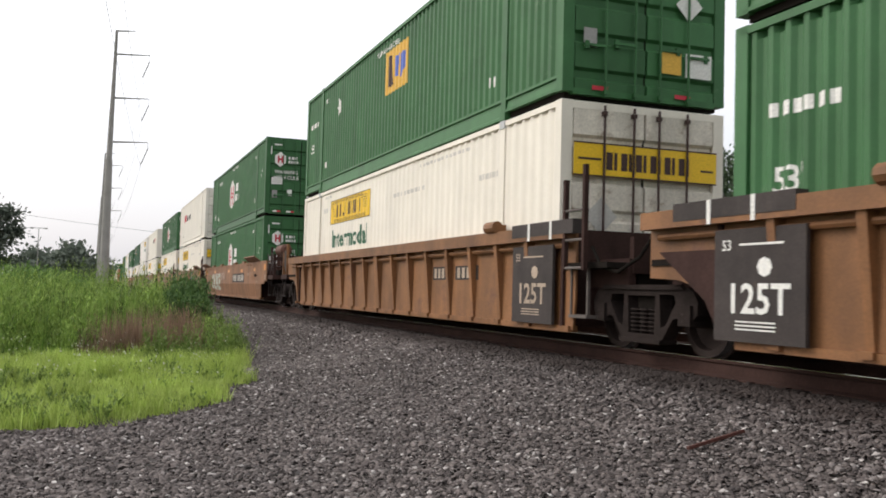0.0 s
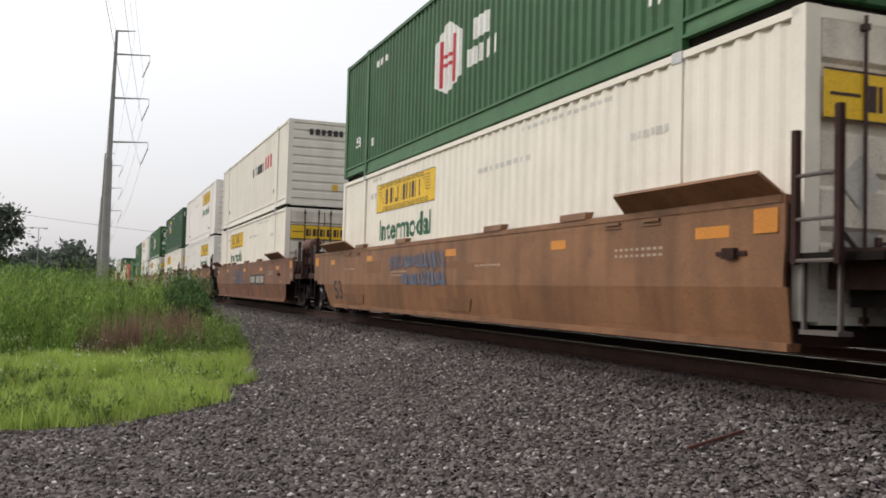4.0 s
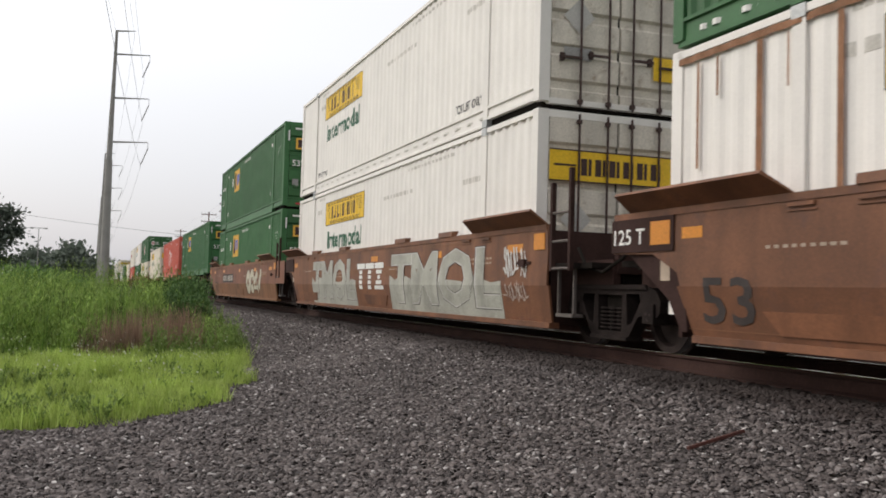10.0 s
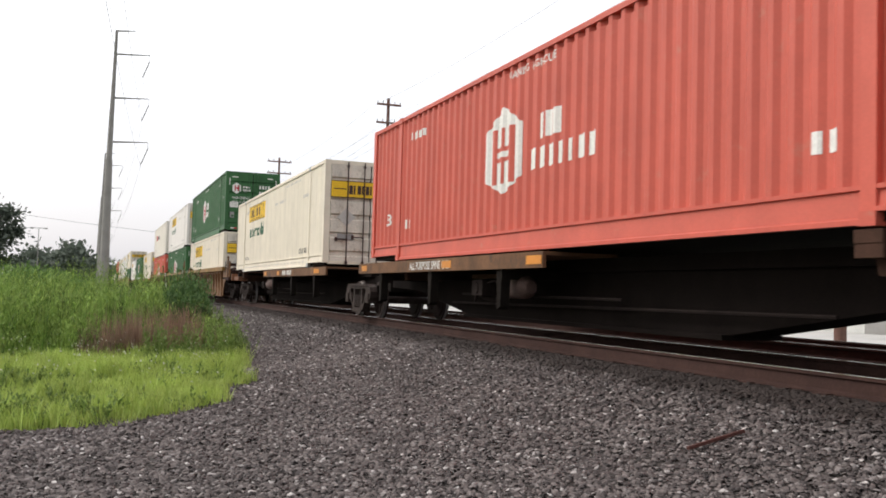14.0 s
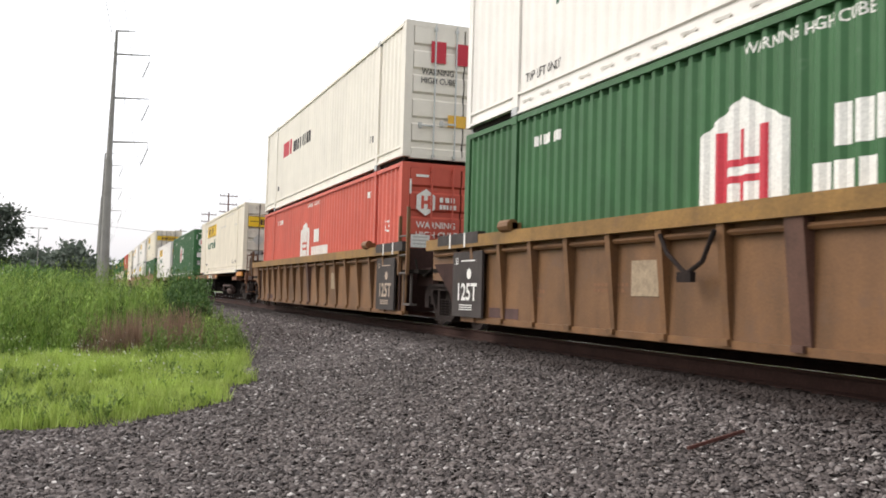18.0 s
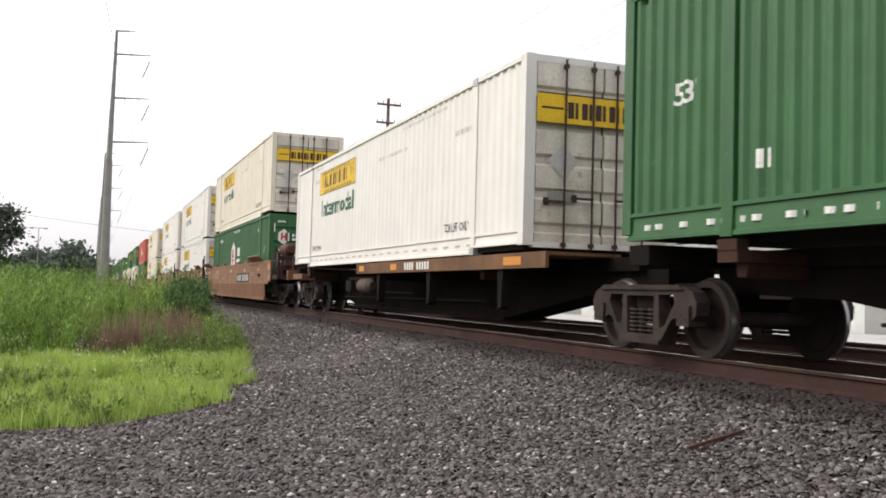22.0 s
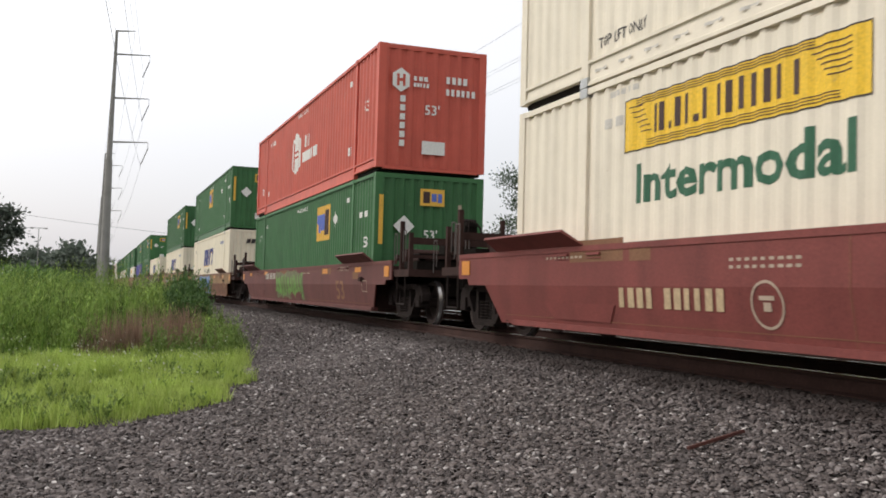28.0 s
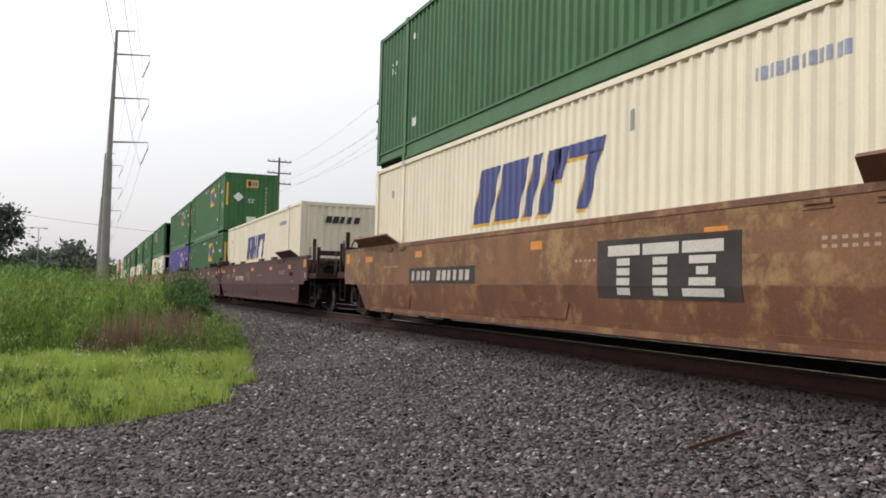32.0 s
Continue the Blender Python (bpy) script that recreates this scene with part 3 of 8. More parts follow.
def weed_stand(name, label, feet, stems, per_stem, leaf, narrow, mat, seed, low=0.25, spread=0.13):
    """Leafy weeds: each plant a few stems from one foot, each stem set with leaves pointing up and out."""
    rng = np.random.default_rng(seed)
    P = np.repeat(np.array(feet), stems, axis=0)
    n = len(P)
    h = P[:, 3] * (0.66 + 0.36 * rng.random(n))
    az = rng.random(n) * 2 * math.pi
    out = spread * (0.3 + rng.random(n)) * (0.5 + h)
    d = np.stack([np.cos(az), np.sin(az), 0 * az], 1)
    foot = P[:, :3] + d * 0.05
    tip = foot + d * out[:, None] + np.array([0, 0, 1.0]) * h[:, None]
    side = np.stack([-np.sin(az), np.cos(az), 0 * az], 1)
    w = 0.006
    V1 = np.stack([foot - side * w, foot + side * w, tip], 1).reshape(-1, 3)
    k = per_stem
    f = low + (1.0 - low) * rng.random((n, k))
    C = foot[:, None] + (tip - foot)[:, None] * f[..., None]
    a2 = rng.random((n, k)) * 2 * math.pi
    rise = 0.6 + 1.9 * rng.random((n, k))
    A = np.stack([np.cos(a2), np.sin(a2), rise], -1)
    A /= np.linalg.norm(A, axis=-1)[..., None]
    B = np.stack([-np.sin(a2), np.cos(a2), 0 * a2], -1)
    s = leaf * (0.55 + 0.8 * rng.random((n, k, 1))) * (1.25 - 0.6 * f[..., None])
    C = C.reshape(-1, 3)
    A, B, s = A.reshape(-1, 3), B.reshape(-1, 3), s.reshape(-1, 1)
    droop = np.array([0, 0, -0.25])
    V2 = np.stack([C, C + A * s + B * s * narrow, C + A * s * 2 + droop * s, C + A * s - B * s * narrow], 1).reshape(-1, 3)
    F = np.concatenate([(np.array([(0, 1, 2)])[None] + (np.arange(n) * 3)[:, None, None]).reshape(-1, 3),
                        (np.array([(0, 1, 2), (0, 2, 3)])[None] + (np.arange(len(C)) * 4)[:, None, None]).reshape(-1, 3) + 3 * n])
    return thing(name, label, "weeds", kind="stuff", me=np_mesh(name, np.concatenate([V1, V2]), F, mat))


def build_weeds():
    rng = random.Random(11)
    short, dry = [], []
    while len(short) < 40000:
        x, y = rng.uniform(-17, -9.0), rng.uniform(-10.5, -4.6)
        if in_grass(x, y):
            tuft = math.sin(3.3 * x + 2.1 * y) + math.sin(4.7 * y - 1.9 * x)
            if rng.random() < 0.75 + 0.25 * tuft:
                short.append((x, y, level(x, y) - 0.02, 0.72 + 0.42 * rng.random() + 0.17 * tuft + (0.5 if x < -13.5 else 0)))
    while len(dry) < 2400:
        x, y = rng.uniform(-18.8, -16.6), rng.uniform(-7.1, -5.2)
        if in_grass(x, y, 0.15) and math.sin(2.2 * y + x) > -0.5:
            dry.append((x, y, level(x, y), rng.uniform(0.5, 1.0)))
    blades("short_grass", "bright yellow-green short grass at the gravel's edge", short, 0.19, 0.0055, 0.6, leaf_material("short_grass_green", (0.29, 0.40, 0.075), (0.49, 0.60, 0.17), patch=0.35), 1)
    blades("dry_stems", "brownish dry weed stems among the green", dry, 0.95, 0.006, 0.22, leaf_material("dry_stem_brown", (0.18, 0.11, 0.085), (0.33, 0.23, 0.16)), 2)
    green = leaf_material("tall_weed_green", (0.10, 0.19, 0.035), (0.36, 0.49, 0.12), patch=0.65)
    olive = leaf_material("low_weed_green", (0.10, 0.17, 0.035), (0.24, 0.33, 0.09), patch=0.45)
    dark = leaf_material("bush_green", (0.045, 0.10, 0.03), (0.12, 0.21, 0.06), patch=0.4)
    brown = leaf_material("dry_weed_brown", (0.13, 0.09, 0.06), (0.26, 0.20, 0.12), patch=0.4)

    def tall(x, y, r):
        front = min(1.0, max(0.45, (-16.2 - x) / 1.6))
        bare = 0.5 if x > -18.4 and -7.2 < y < -5.2 else 1.0
        side = min(1.0, max(0.5, (grass_edge(x) - y) / 0.9))
        back = 1.0 + 0.22 * min(1.0, max(0.0, (-20 - x) / 9)) * (1.0 if y < -6.2 else 0.1)
        right = 0.62 if -23 < x and y > -5.75 else 1.0
        return r.uniform(1.2, 1.9) * bare * right * front * side * back
    weed_stand("tall_weeds", "tall green leafy weeds beside the ballast", plants(800, (-34, -16.4, -14, -3.9), tall, 3), 7, 22, 0.07, 0.17, green, 31, 0.12, 0.085)
    stalks = [(x + r1 * 0.3, y + r2 * 0.3, z, h) for x, y, z, h in plants(1700, (-34, -16.5, -14, -4.2), tall, 13) for r1, r2 in ((rng.uniform(-1, 1), rng.uniform(-1, 1)) for _ in range(4))]
    blades("tall_grass", "tall yellow-green grass stalks among the weeds", stalks, 0.78, 0.006, 0.26, leaf_material("tall_grass_green", (0.10, 0.21, 0.035), (0.33, 0.46, 0.11), patch=0.6), 14)
    weed_stand("edge_weeds", "knee-high green weeds along the gravel", plants(190, (-22, -15.4, -6.2, -4.2), lambda x, y, r: r.uniform(0.4, 1.0), 5, 0.0), 5, 13, 0.04, 0.28, olive, 32)
    weed_stand("low_weeds", "low leafy weeds in the short grass", plants(170, (-15.5, -9.6, -10.5, -4.9), lambda x, y, r: r.uniform(0.14, 0.36), 7, 0.1), 4, 9, 0.035, 0.4, olive, 33)
    weed_stand("brown_weeds", "withered brown weeds behind the short grass", plants(150, (-18.6, -16.3, -7.2, -4.9), lambda x, y, r: r.uniform(0.4, 0.9), 9, 0.2), 4, 10, 0.03, 0.3, brown, 34)
    bushes = []
    while len(bushes) < 240:
        a, r = rng.uniform(0, 6.283), rng.random() ** 0.5
        cx, cy, rr, hh = rng.choice(((-20.6, -5.1, 0.55, 1.6), (-19.2, -5.25, 0.4, 1.3), (-22.5, -4.95, 0.6, 1.75)))
        bushes.append((cx + rr * r * math.cos(a), cy + rr * 0.55 * r * math.sin(a), level(cx, cy), hh * rng.uniform(0.7, 1.0)))
    weed_stand("bushy_weeds", "dark green bushy weed clump", bushes, 6, 22, 0.06, 0.3, dark, 35, 0.1)
    hedge = []
    while len(hedge) < 520:
        x = rng.uniform(-47, -37)
        y = -9.6 + 3.4 * (rng.random() - 0.35) - 0.05 * (x + 40)
        hedge.append((x, y, level(x, y), 2.15 * rng.uniform(0.7, 1.0) * (1.0 - 0.10 * max(0, y + 9.4))))
    weed_stand("hedge", "rounded dark green vine-covered hedge behind the weeds", hedge, 5, 20, 0.10, 0.45, leaf_material("hedge_green", (0.07, 0.15, 0.035), (0.17, 0.28, 0.07), patch=0.4), 36, 0.1)
    # white flower heads
    fl = []
    while len(fl) < 240:
        x, y = rng.uniform(-16.5, -10.5), rng.uniform(-8.4, -4.9)
        if in_grass(x, y, 0.1):
            fl.append((x, y, level(x, y) + rng.uniform(0.22, 0.55)))
    leaf_cloud("flower_heads", "small white wild flower heads", np.array(fl), 0.015, leaf_material("flower_white", (0.5, 0.5, 0.42), (0.7, 0.7, 0.62)), 6)


def leaf_cloud(name, label, C, size, mat, seed, parent=None):
    """Many small leaf faces round the points C, as one mesh."""
    rng = np.random.default_rng(seed)
    n = len(C)
    a = rng.normal(size=(n, 3))
    a /= np.linalg.norm(a, axis=1)[:, None]
    b = np.cross(a, rng.normal(size=(n, 3)))
    b /= np.linalg.norm(b, axis=1)[:, None]
    s = (size * (0.6 + 0.8 * rng.random(n)))[:, None]
    V = np.stack([C - a * s, C + b * s * 0.5, C + a * s, C - b * s * 0.5], 1).reshape(-1, 3)
    F = (np.array([(0, 1, 2, 3)])[None] + (np.arange(n) * 4)[:, None, None]).reshape(-1, 4)
    me = np_mesh(name, V, F, mat)
    if parent is not None:
        return part(name, me, parent)
    return thing(name, label, "plants", kind="stuff", me=me)


BARK = surface("grey_brown_bark", (0.10, 0.085, 0.07), 0.9, vary=0.3, scale=4, bump=0.6)
LEAF = None


def tree(x, y, z, height, spread, seed, leaves=5200, thin=0.0, size=0.16, leaf=None):
    """A tapered trunk with limbs and a crown of many leaf clumps with gaps."""
    rng = random.Random(seed)
    r2 = np.random.default_rng(seed)
    root = thing("tree", "broadleaf tree with an uneven dark green crown" if not thin else "sparse half-bare tree with thin branches", "tree", group="trees beyond the tracks")
    root.matrix_basis = pose(x, y, z)
    s = Shape()
    s.rod((0, 0, -0.3), (0.1, 0.1, height * 0.45), height * 0.022, 9, height * 0.013)
    s.rod((0.1, 0.1, height * 0.45), (0, 0.2, height * 0.9), height * 0.013, 7, 0.03)
    tips = []
    for i in range(26 if thin else 20):
        h = height * rng.uniform(0.22, 0.88)
        a = rng.uniform(0, 6.283)
        r = spread * (1.0 - 0.55 * abs(h / height - 0.5) * 2 * (1 if h > height * 0.5 else 0.7)) * rng.uniform(0.45, 1.0)
        p = (math.cos(a) * r, math.sin(a) * r, h + r * rng.uniform(0.1, 0.5))
        q = (p[0] * 0.5, p[1] * 0.5, h + (p[2] - h) * 0.35)
        s.rod((0.05, 0.08, h), q, height * 0.008, 6, height * 0.005)
        s.rod(q, p, height * 0.005, 5, 0.015)
        tips.append((p, r))
        for k in range(3):
            t2 = (p[0] + rng.uniform(-1, 1) * spread * 0.3, p[1] + rng.uniform(-1, 1) * spread * 0.3, p[2] + rng.uniform(-0.1, 1) * spread * 0.3)
            s.rod(q, t2, height * 0.003, 4, 0.01)
            tips.append((t2, r))
    part("trunk", s.mesh("trunk", BARK), root)
    C = []
    for p, r in tips:
        k = int(leaves / len(tips) * rng.uniform(0.4, 1.6))
        rad = spread * rng.uniform(0.16, 0.32)
        g = r2.normal(size=(k, 3)) * np.array([rad, rad, rad * 0.7]) * 0.62
        C.append(g + np.array(p))
    C = np.concatenate(C)
    leaf_cloud("crown", "", C, size, leaf or LEAF, seed, root)
    return root


def build_trees():
    tree(-57, 37, -0.8, 13.2, 3.6, 1, 10000)
    tree(-64, 39, -0.8, 13.6, 4.0, 2, 4500, thin=1)
    tree(-71, 40, -0.8, 15.4, 4.2, 16, 10000)
    tree(-79, 41, -0.8, 17.4, 4.2, 17, 10000)
    tree(-65, 46, -0.8, 10.0, 5.0, 18, 7000)
    tree(-50, 36, -0.8, 12.6, 4.2, 3, 10000)
    tree(-43.5, 34, -0.8, 11.8, 3.6, 4, 9000)
    tree(-47, 44, -0.8, 9.0, 4.4, 5, 11000)
    tree(-33, 31, -0.8, 8.6, 3.2, 6, 4200, thin=1)
    tree(-36.5, 38, -0.8, 9.0, 3.6, 7, 9000)
    tree(-88, 40, -0.8, 18.2, 2.6, 8, 10000)
    tree(-95, 42, -0.8, 17.2, 3.8, 19, 8000)
    tree(-104, 43, -0.8, 17.6, 4.2, 20, 8000)
    tree(-100, 36, -0.8, 10.0, 4.4, 13)
    tree(-120, 40, -0.8, 10.0, 5, 14)
    # leaves greyed and paled: distance haze put into their colour
    deep = leaf_material("hazed_green_leaf", (0.078, 0.10, 0.082), (0.155, 0.18, 0.14), 0.2, patch=0.3)
    tree(-66, -14.6, -0.9, 7.4, 2.5, 9, 15000, size=0.15, leaf=deep)
    tree(-69, -16.6, -0.9, 6.6, 2.8, 10, 13000, size=0.15, leaf=deep)
    tree(-63, -16.9, -0.9, 6.0, 2.4, 15, 11000, size=0.15, leaf=deep)
    # far woods, likewise with haze put into the leaf colour
    rng = np.random.default_rng(3)
    C = []
    for cx, cy, h, w in ((-250, -12.0, 10.5, 3.2), (-256, -17, 8, 4.5), (-246, -8.5, 7, 3), (-262, -22, 8, 5), (-300, -6, 7, 4), (-240, 36, 13, 7), (-262, 40, 15, 8), (-225, 30, 11, 6)):
        for k in range(26):
            o = rng.normal(size=3) * np.array([w * 0.45, w * 0.45, h * 0.2])
            o[2] = abs(o[2])
            p = np.array([cx, cy, h * 0.42]) + o
            C.append(p + rng.normal(size=(60, 3)) * np.array([1.3, 1.3, 1.2]))
    C = np.concatenate(C)
    C[:, 2] = np.maximum(C[:, 2], -0.8)
    leaf_cloud("far_woods", "distant tree line, leaf green greyed with painted haze", C, 0.7, leaf_material("hazed_far_leaf", (0.085, 0.11, 0.085), (0.15, 0.175, 0.14), 0.2), 21)


# ---- poles, wires and a far building ----
WOOD = surface("weathered_red_brown_pole_wood", (0.19, 0.105, 0.085), 0.85, vary=0.25, scale=3, streak=0.3)
STEEL = surface("weathering_steel", (0.26, 0.25, 0.235), 0.7, vary=0.15, scale=0.8)
WIRE = surface("aluminium_wire", (0.30, 0.30, 0.31), 0.5, vary=0.05)


def utility_pole(x, y, top, arm_scale=1.0):
    root = thing("utility_pole", "weathered wooden utility pole with crossarms and insulators", "utility pole", group="utility poles beyond the tracks")
    root.matrix_basis = pose(x, y, -0.8)
    H = top + 0.8
    part("pole", shared(("pole", H), lambda: Shape().rod((0, 0, 0), (0, 0, H), 0.155, 12, 0.10), WOOD, True), root)
    arm = shared(("crossarm",), lambda: Shape().box(-0.06, 0.06, -1.25, 1.25, -0.06, 0.06), WOOD)
    ins = shared(("insulator",), lambda: Shape().rod((0, 0, 0.06), (0, 0, 0.26), 0.05, 8, 0.035), GREYI)
    for k, z in enumerate((H - 0.45, H - 1.65, H - 2.75)):
        a = part("crossarm", arm, root, pose(0.16, 0, z) @ Matrix.Diagonal((1, arm_scale, 1, 1)))
        for yy in (-1.15, -0.6, 0.6, 1.15):
            part("insulator", ins, a, pose(0, yy, 0))


def wires(name, pts, r, parent=None):
    """Sagging wires between successive points."""
    s = Shape()
    for a, b in zip(pts, pts[1:]):
        a, b = Vector(a), Vector(b)
        last = a
        for i in range(1, 9):
            t = i / 8
            p = a.lerp(b, t)
            p.z -= 4 * t * (1 - t) * (b - a).length * 0.014
            s.rod(last, p, r, 4)
            last = p
    return thing(name, "thin overhead wire between poles", "wire", group="overhead wires", me=s.mesh(name, WIRE, fix=False))


def steel_pole(x, y, h, lean=0.3):
    root = thing("transmission_pole", "tall grey tapered steel transmission pole with one-sided arms", "transmission pole", group="transmission poles along the line")
    root.matrix_basis = pose(x, y, -0.8, 0, 0, 0)
    k = h / 31.5
    part("shaft", shared(("shaft", round(h)), lambda: Shape().rod((0, 0, 0), (0, 0, 16 * k), 0.58, 16, 0.40).rod((0, 0, 16 * k), (0, 0.25, h), 0.34, 14, 0.16), STEEL, True), root)
    for z, ln, drop in ((h - 0.1, 2.3, 0), (h - 2.9, 4.0, 1), (h - 8.2, 4.1, 1), (h - 13.5, 4.2, 1)):
        a = part("arm", shared(("arm", ln), lambda: Shape().rod((0, 0, 0), (0, ln, 0.25), 0.13, 8, 0.05), STEEL), root, pose(0, 0.15, z))
        if drop:
            part("insulator_string", shared(("vstring", ln), lambda: Shape().rod((0, ln, 0.2), (0, ln, -0.5), 0.03, 6).rod((0, ln, -0.5), (0, ln - 0.75, -2.5), 0.07, 6), GREYI), a)


def build_poles():
    for i in range(6):
        utility_pole((-18.6, -58.4, -97, -136, -160, -214)[i], 10.6, (13.0, 13.25, 14.2, 14.0, 13.0, 13.0)[i], 0.66 if i == 1 else 1.0)
    for dz, yy in ((12.6, -1.15), (12.6, 1.15), (11.4, -0.6), (11.4, 1.15), (10.3, -1.15)):
        wires("overhead_wire", [(20 - 39 * i, 10.6 + yy, dz) for i in range(7)], 0.008)
    X = (-118, -232, -350, -470)
    for x in X:
        steel_pole(x, -5.9, 31.8)
    for z, ln in ((30.6, 2.3), (25.3, 3.6), (20.0, 3.6), (14.8, 3.6)):
        wires("overhead_wire", [(0, -13.8 + ln, z + 1.5)] + [(x, -5.9 + ln, z) for x in X], 0.016)
    wires("overhead_wire", [(0, -14.0, 32.0)] + [(x, -5.7, 30.7) for x in X], 0.016)
    wires("overhead_wire", [(-240, -60, 21), (-190, 40, 9)], 0.05)
    # a street lamp far beyond the weeds
    s = Shape().rod((0, 0, 0), (0, 0, 14), 0.12, 8, 0.08).rod((0, -1.5, 14), (0, 1.5, 14), 0.08, 6).box(-0.3, 0.3, -1.9, -1.2, 13.8, 14.1).box(-0.3, 0.3, 1.2, 1.9, 13.8, 14.1)
    ob = thing("street_lamp", "distant twin street lamp on a tall pole", "street lamp", me=s.mesh("street_lamp", STEEL))
    ob.matrix_basis = pose(-240, -19.6, -0.8)
    # low white building beyond the tracks
    root = thing("warehouse", "long low white metal building beyond the tracks", "building")
    root.matrix_basis = pose(-70, 27, -0.8)
    wall = surface("white_metal_siding", (0.66, 0.66, 0.64), 0.6, vary=0.08, streak=0.1)
    part("wall", Shape().box(-12, 62, 0, 9, 0, 4.5).mesh("wall", wall), root)
    part("roof", Shape().plate([(-12.4, 4.5), (62.4, 4.5), (62.4, 4.75), (-12.4, 4.75)], -0.4, 9.4).mesh("roof", GALV), root)
    dr = shared(("dock_door",), lambda: Shape().box(-1.3, 1.3, -0.06, 0.0, 0, 2.8), GREYI)
    for i in range(9):
        part("dock_door", dr, root, pose(-8 + 7.5 * i, 0, 0))
    lot = Shape().box(-120, 40, 13, 26.5, -0.9, -0.74)
    thing("pavement", "pale concrete yard before the white building", "pavement", kind="structure", me=lot.mesh("pavement", surface("pale_concrete", (0.45, 0.44, 0.42), 0.9, vary=0.2, scale=0.5)))


# ---- containers: 53 ft, origin at the middle of the bottom, doors or front wall towards +x ----
CL, CW, CH = 8.075, 1.295, 2.896
POST = 6.15
RAILH = 0.335
INSET = 0.022   # corrugated sheet behind the face of the rails


def groove(x, rib):
    """How far the corrugated side lies inwards at x; rib is its depth and pitch."""
    depth, pitch = rib
    t = ((x + 100 * pitch) % pitch) / pitch
    if t < 0.27:
        return 0.0
    if t < 0.5:
        return depth * (t - 0.27) / 0.23
    if t < 0.77:
        return depth
    return depth * (1.0 - t) / 0.23


def breaks(x0, x1, pitch):
    """The corrugation's bends between x0 and x1."""
    xs = [x0]
    k = math.floor(x0 / pitch) - 1
    while k * pitch < x1:
        for f in (0.0, 0.27, 0.5, 0.77):
            x = (k + f) * pitch
            if x0 + 0.004 < x < x1 - 0.004:
                xs.append(x)
        k += 1
    return xs + [x1]


def corrugated(depth, pitch):
    """One long side as a folded sheet, in three bays between the posts."""
    s = Shape()
    trim = 0.028 if depth < 0.03 else 0.0
    for a, b in ((-CL + 0.1, -POST - 0.08), (-POST + 0.08, POST - 0.08), (POST + 0.08, CL - 0.1)):
        xs = breaks(a, b, pitch)
        n = len(xs)
        # the grooves run out in small pockets under the top rail
        vs = [(x, -CW + INSET + groove(x, (d, pitch)), z) for z, d in ((RAILH, depth), (CH - 0.165 + trim, depth), (CH - 0.135 + trim, 0.075 - trim), (CH - 0.075, 0.085 - trim)) for x in xs]
        s.put(vs, [(k * n + i, k * n + i + 1, (k + 1) * n + i + 1, (k + 1) * n + i) for k in range(3) for i in range(n - 1)])
    return s


# depth and pitch of the ribs
RIB = {"hub": (0.036, 0.231), "emp": (0.036, 0.231), "red": (0.040, 0.289), "jbh": (0.020, 0.283), "jbw": (0.018, 0.283), "cream": (0.022, 0.283), "xpo": (0.026, 0.278), "emd": (0.036, 0.231), "swift": (0.024, 0.2165), "blue": (0.036, 0.231)}
SMOOTH = (0.0, 0.278)


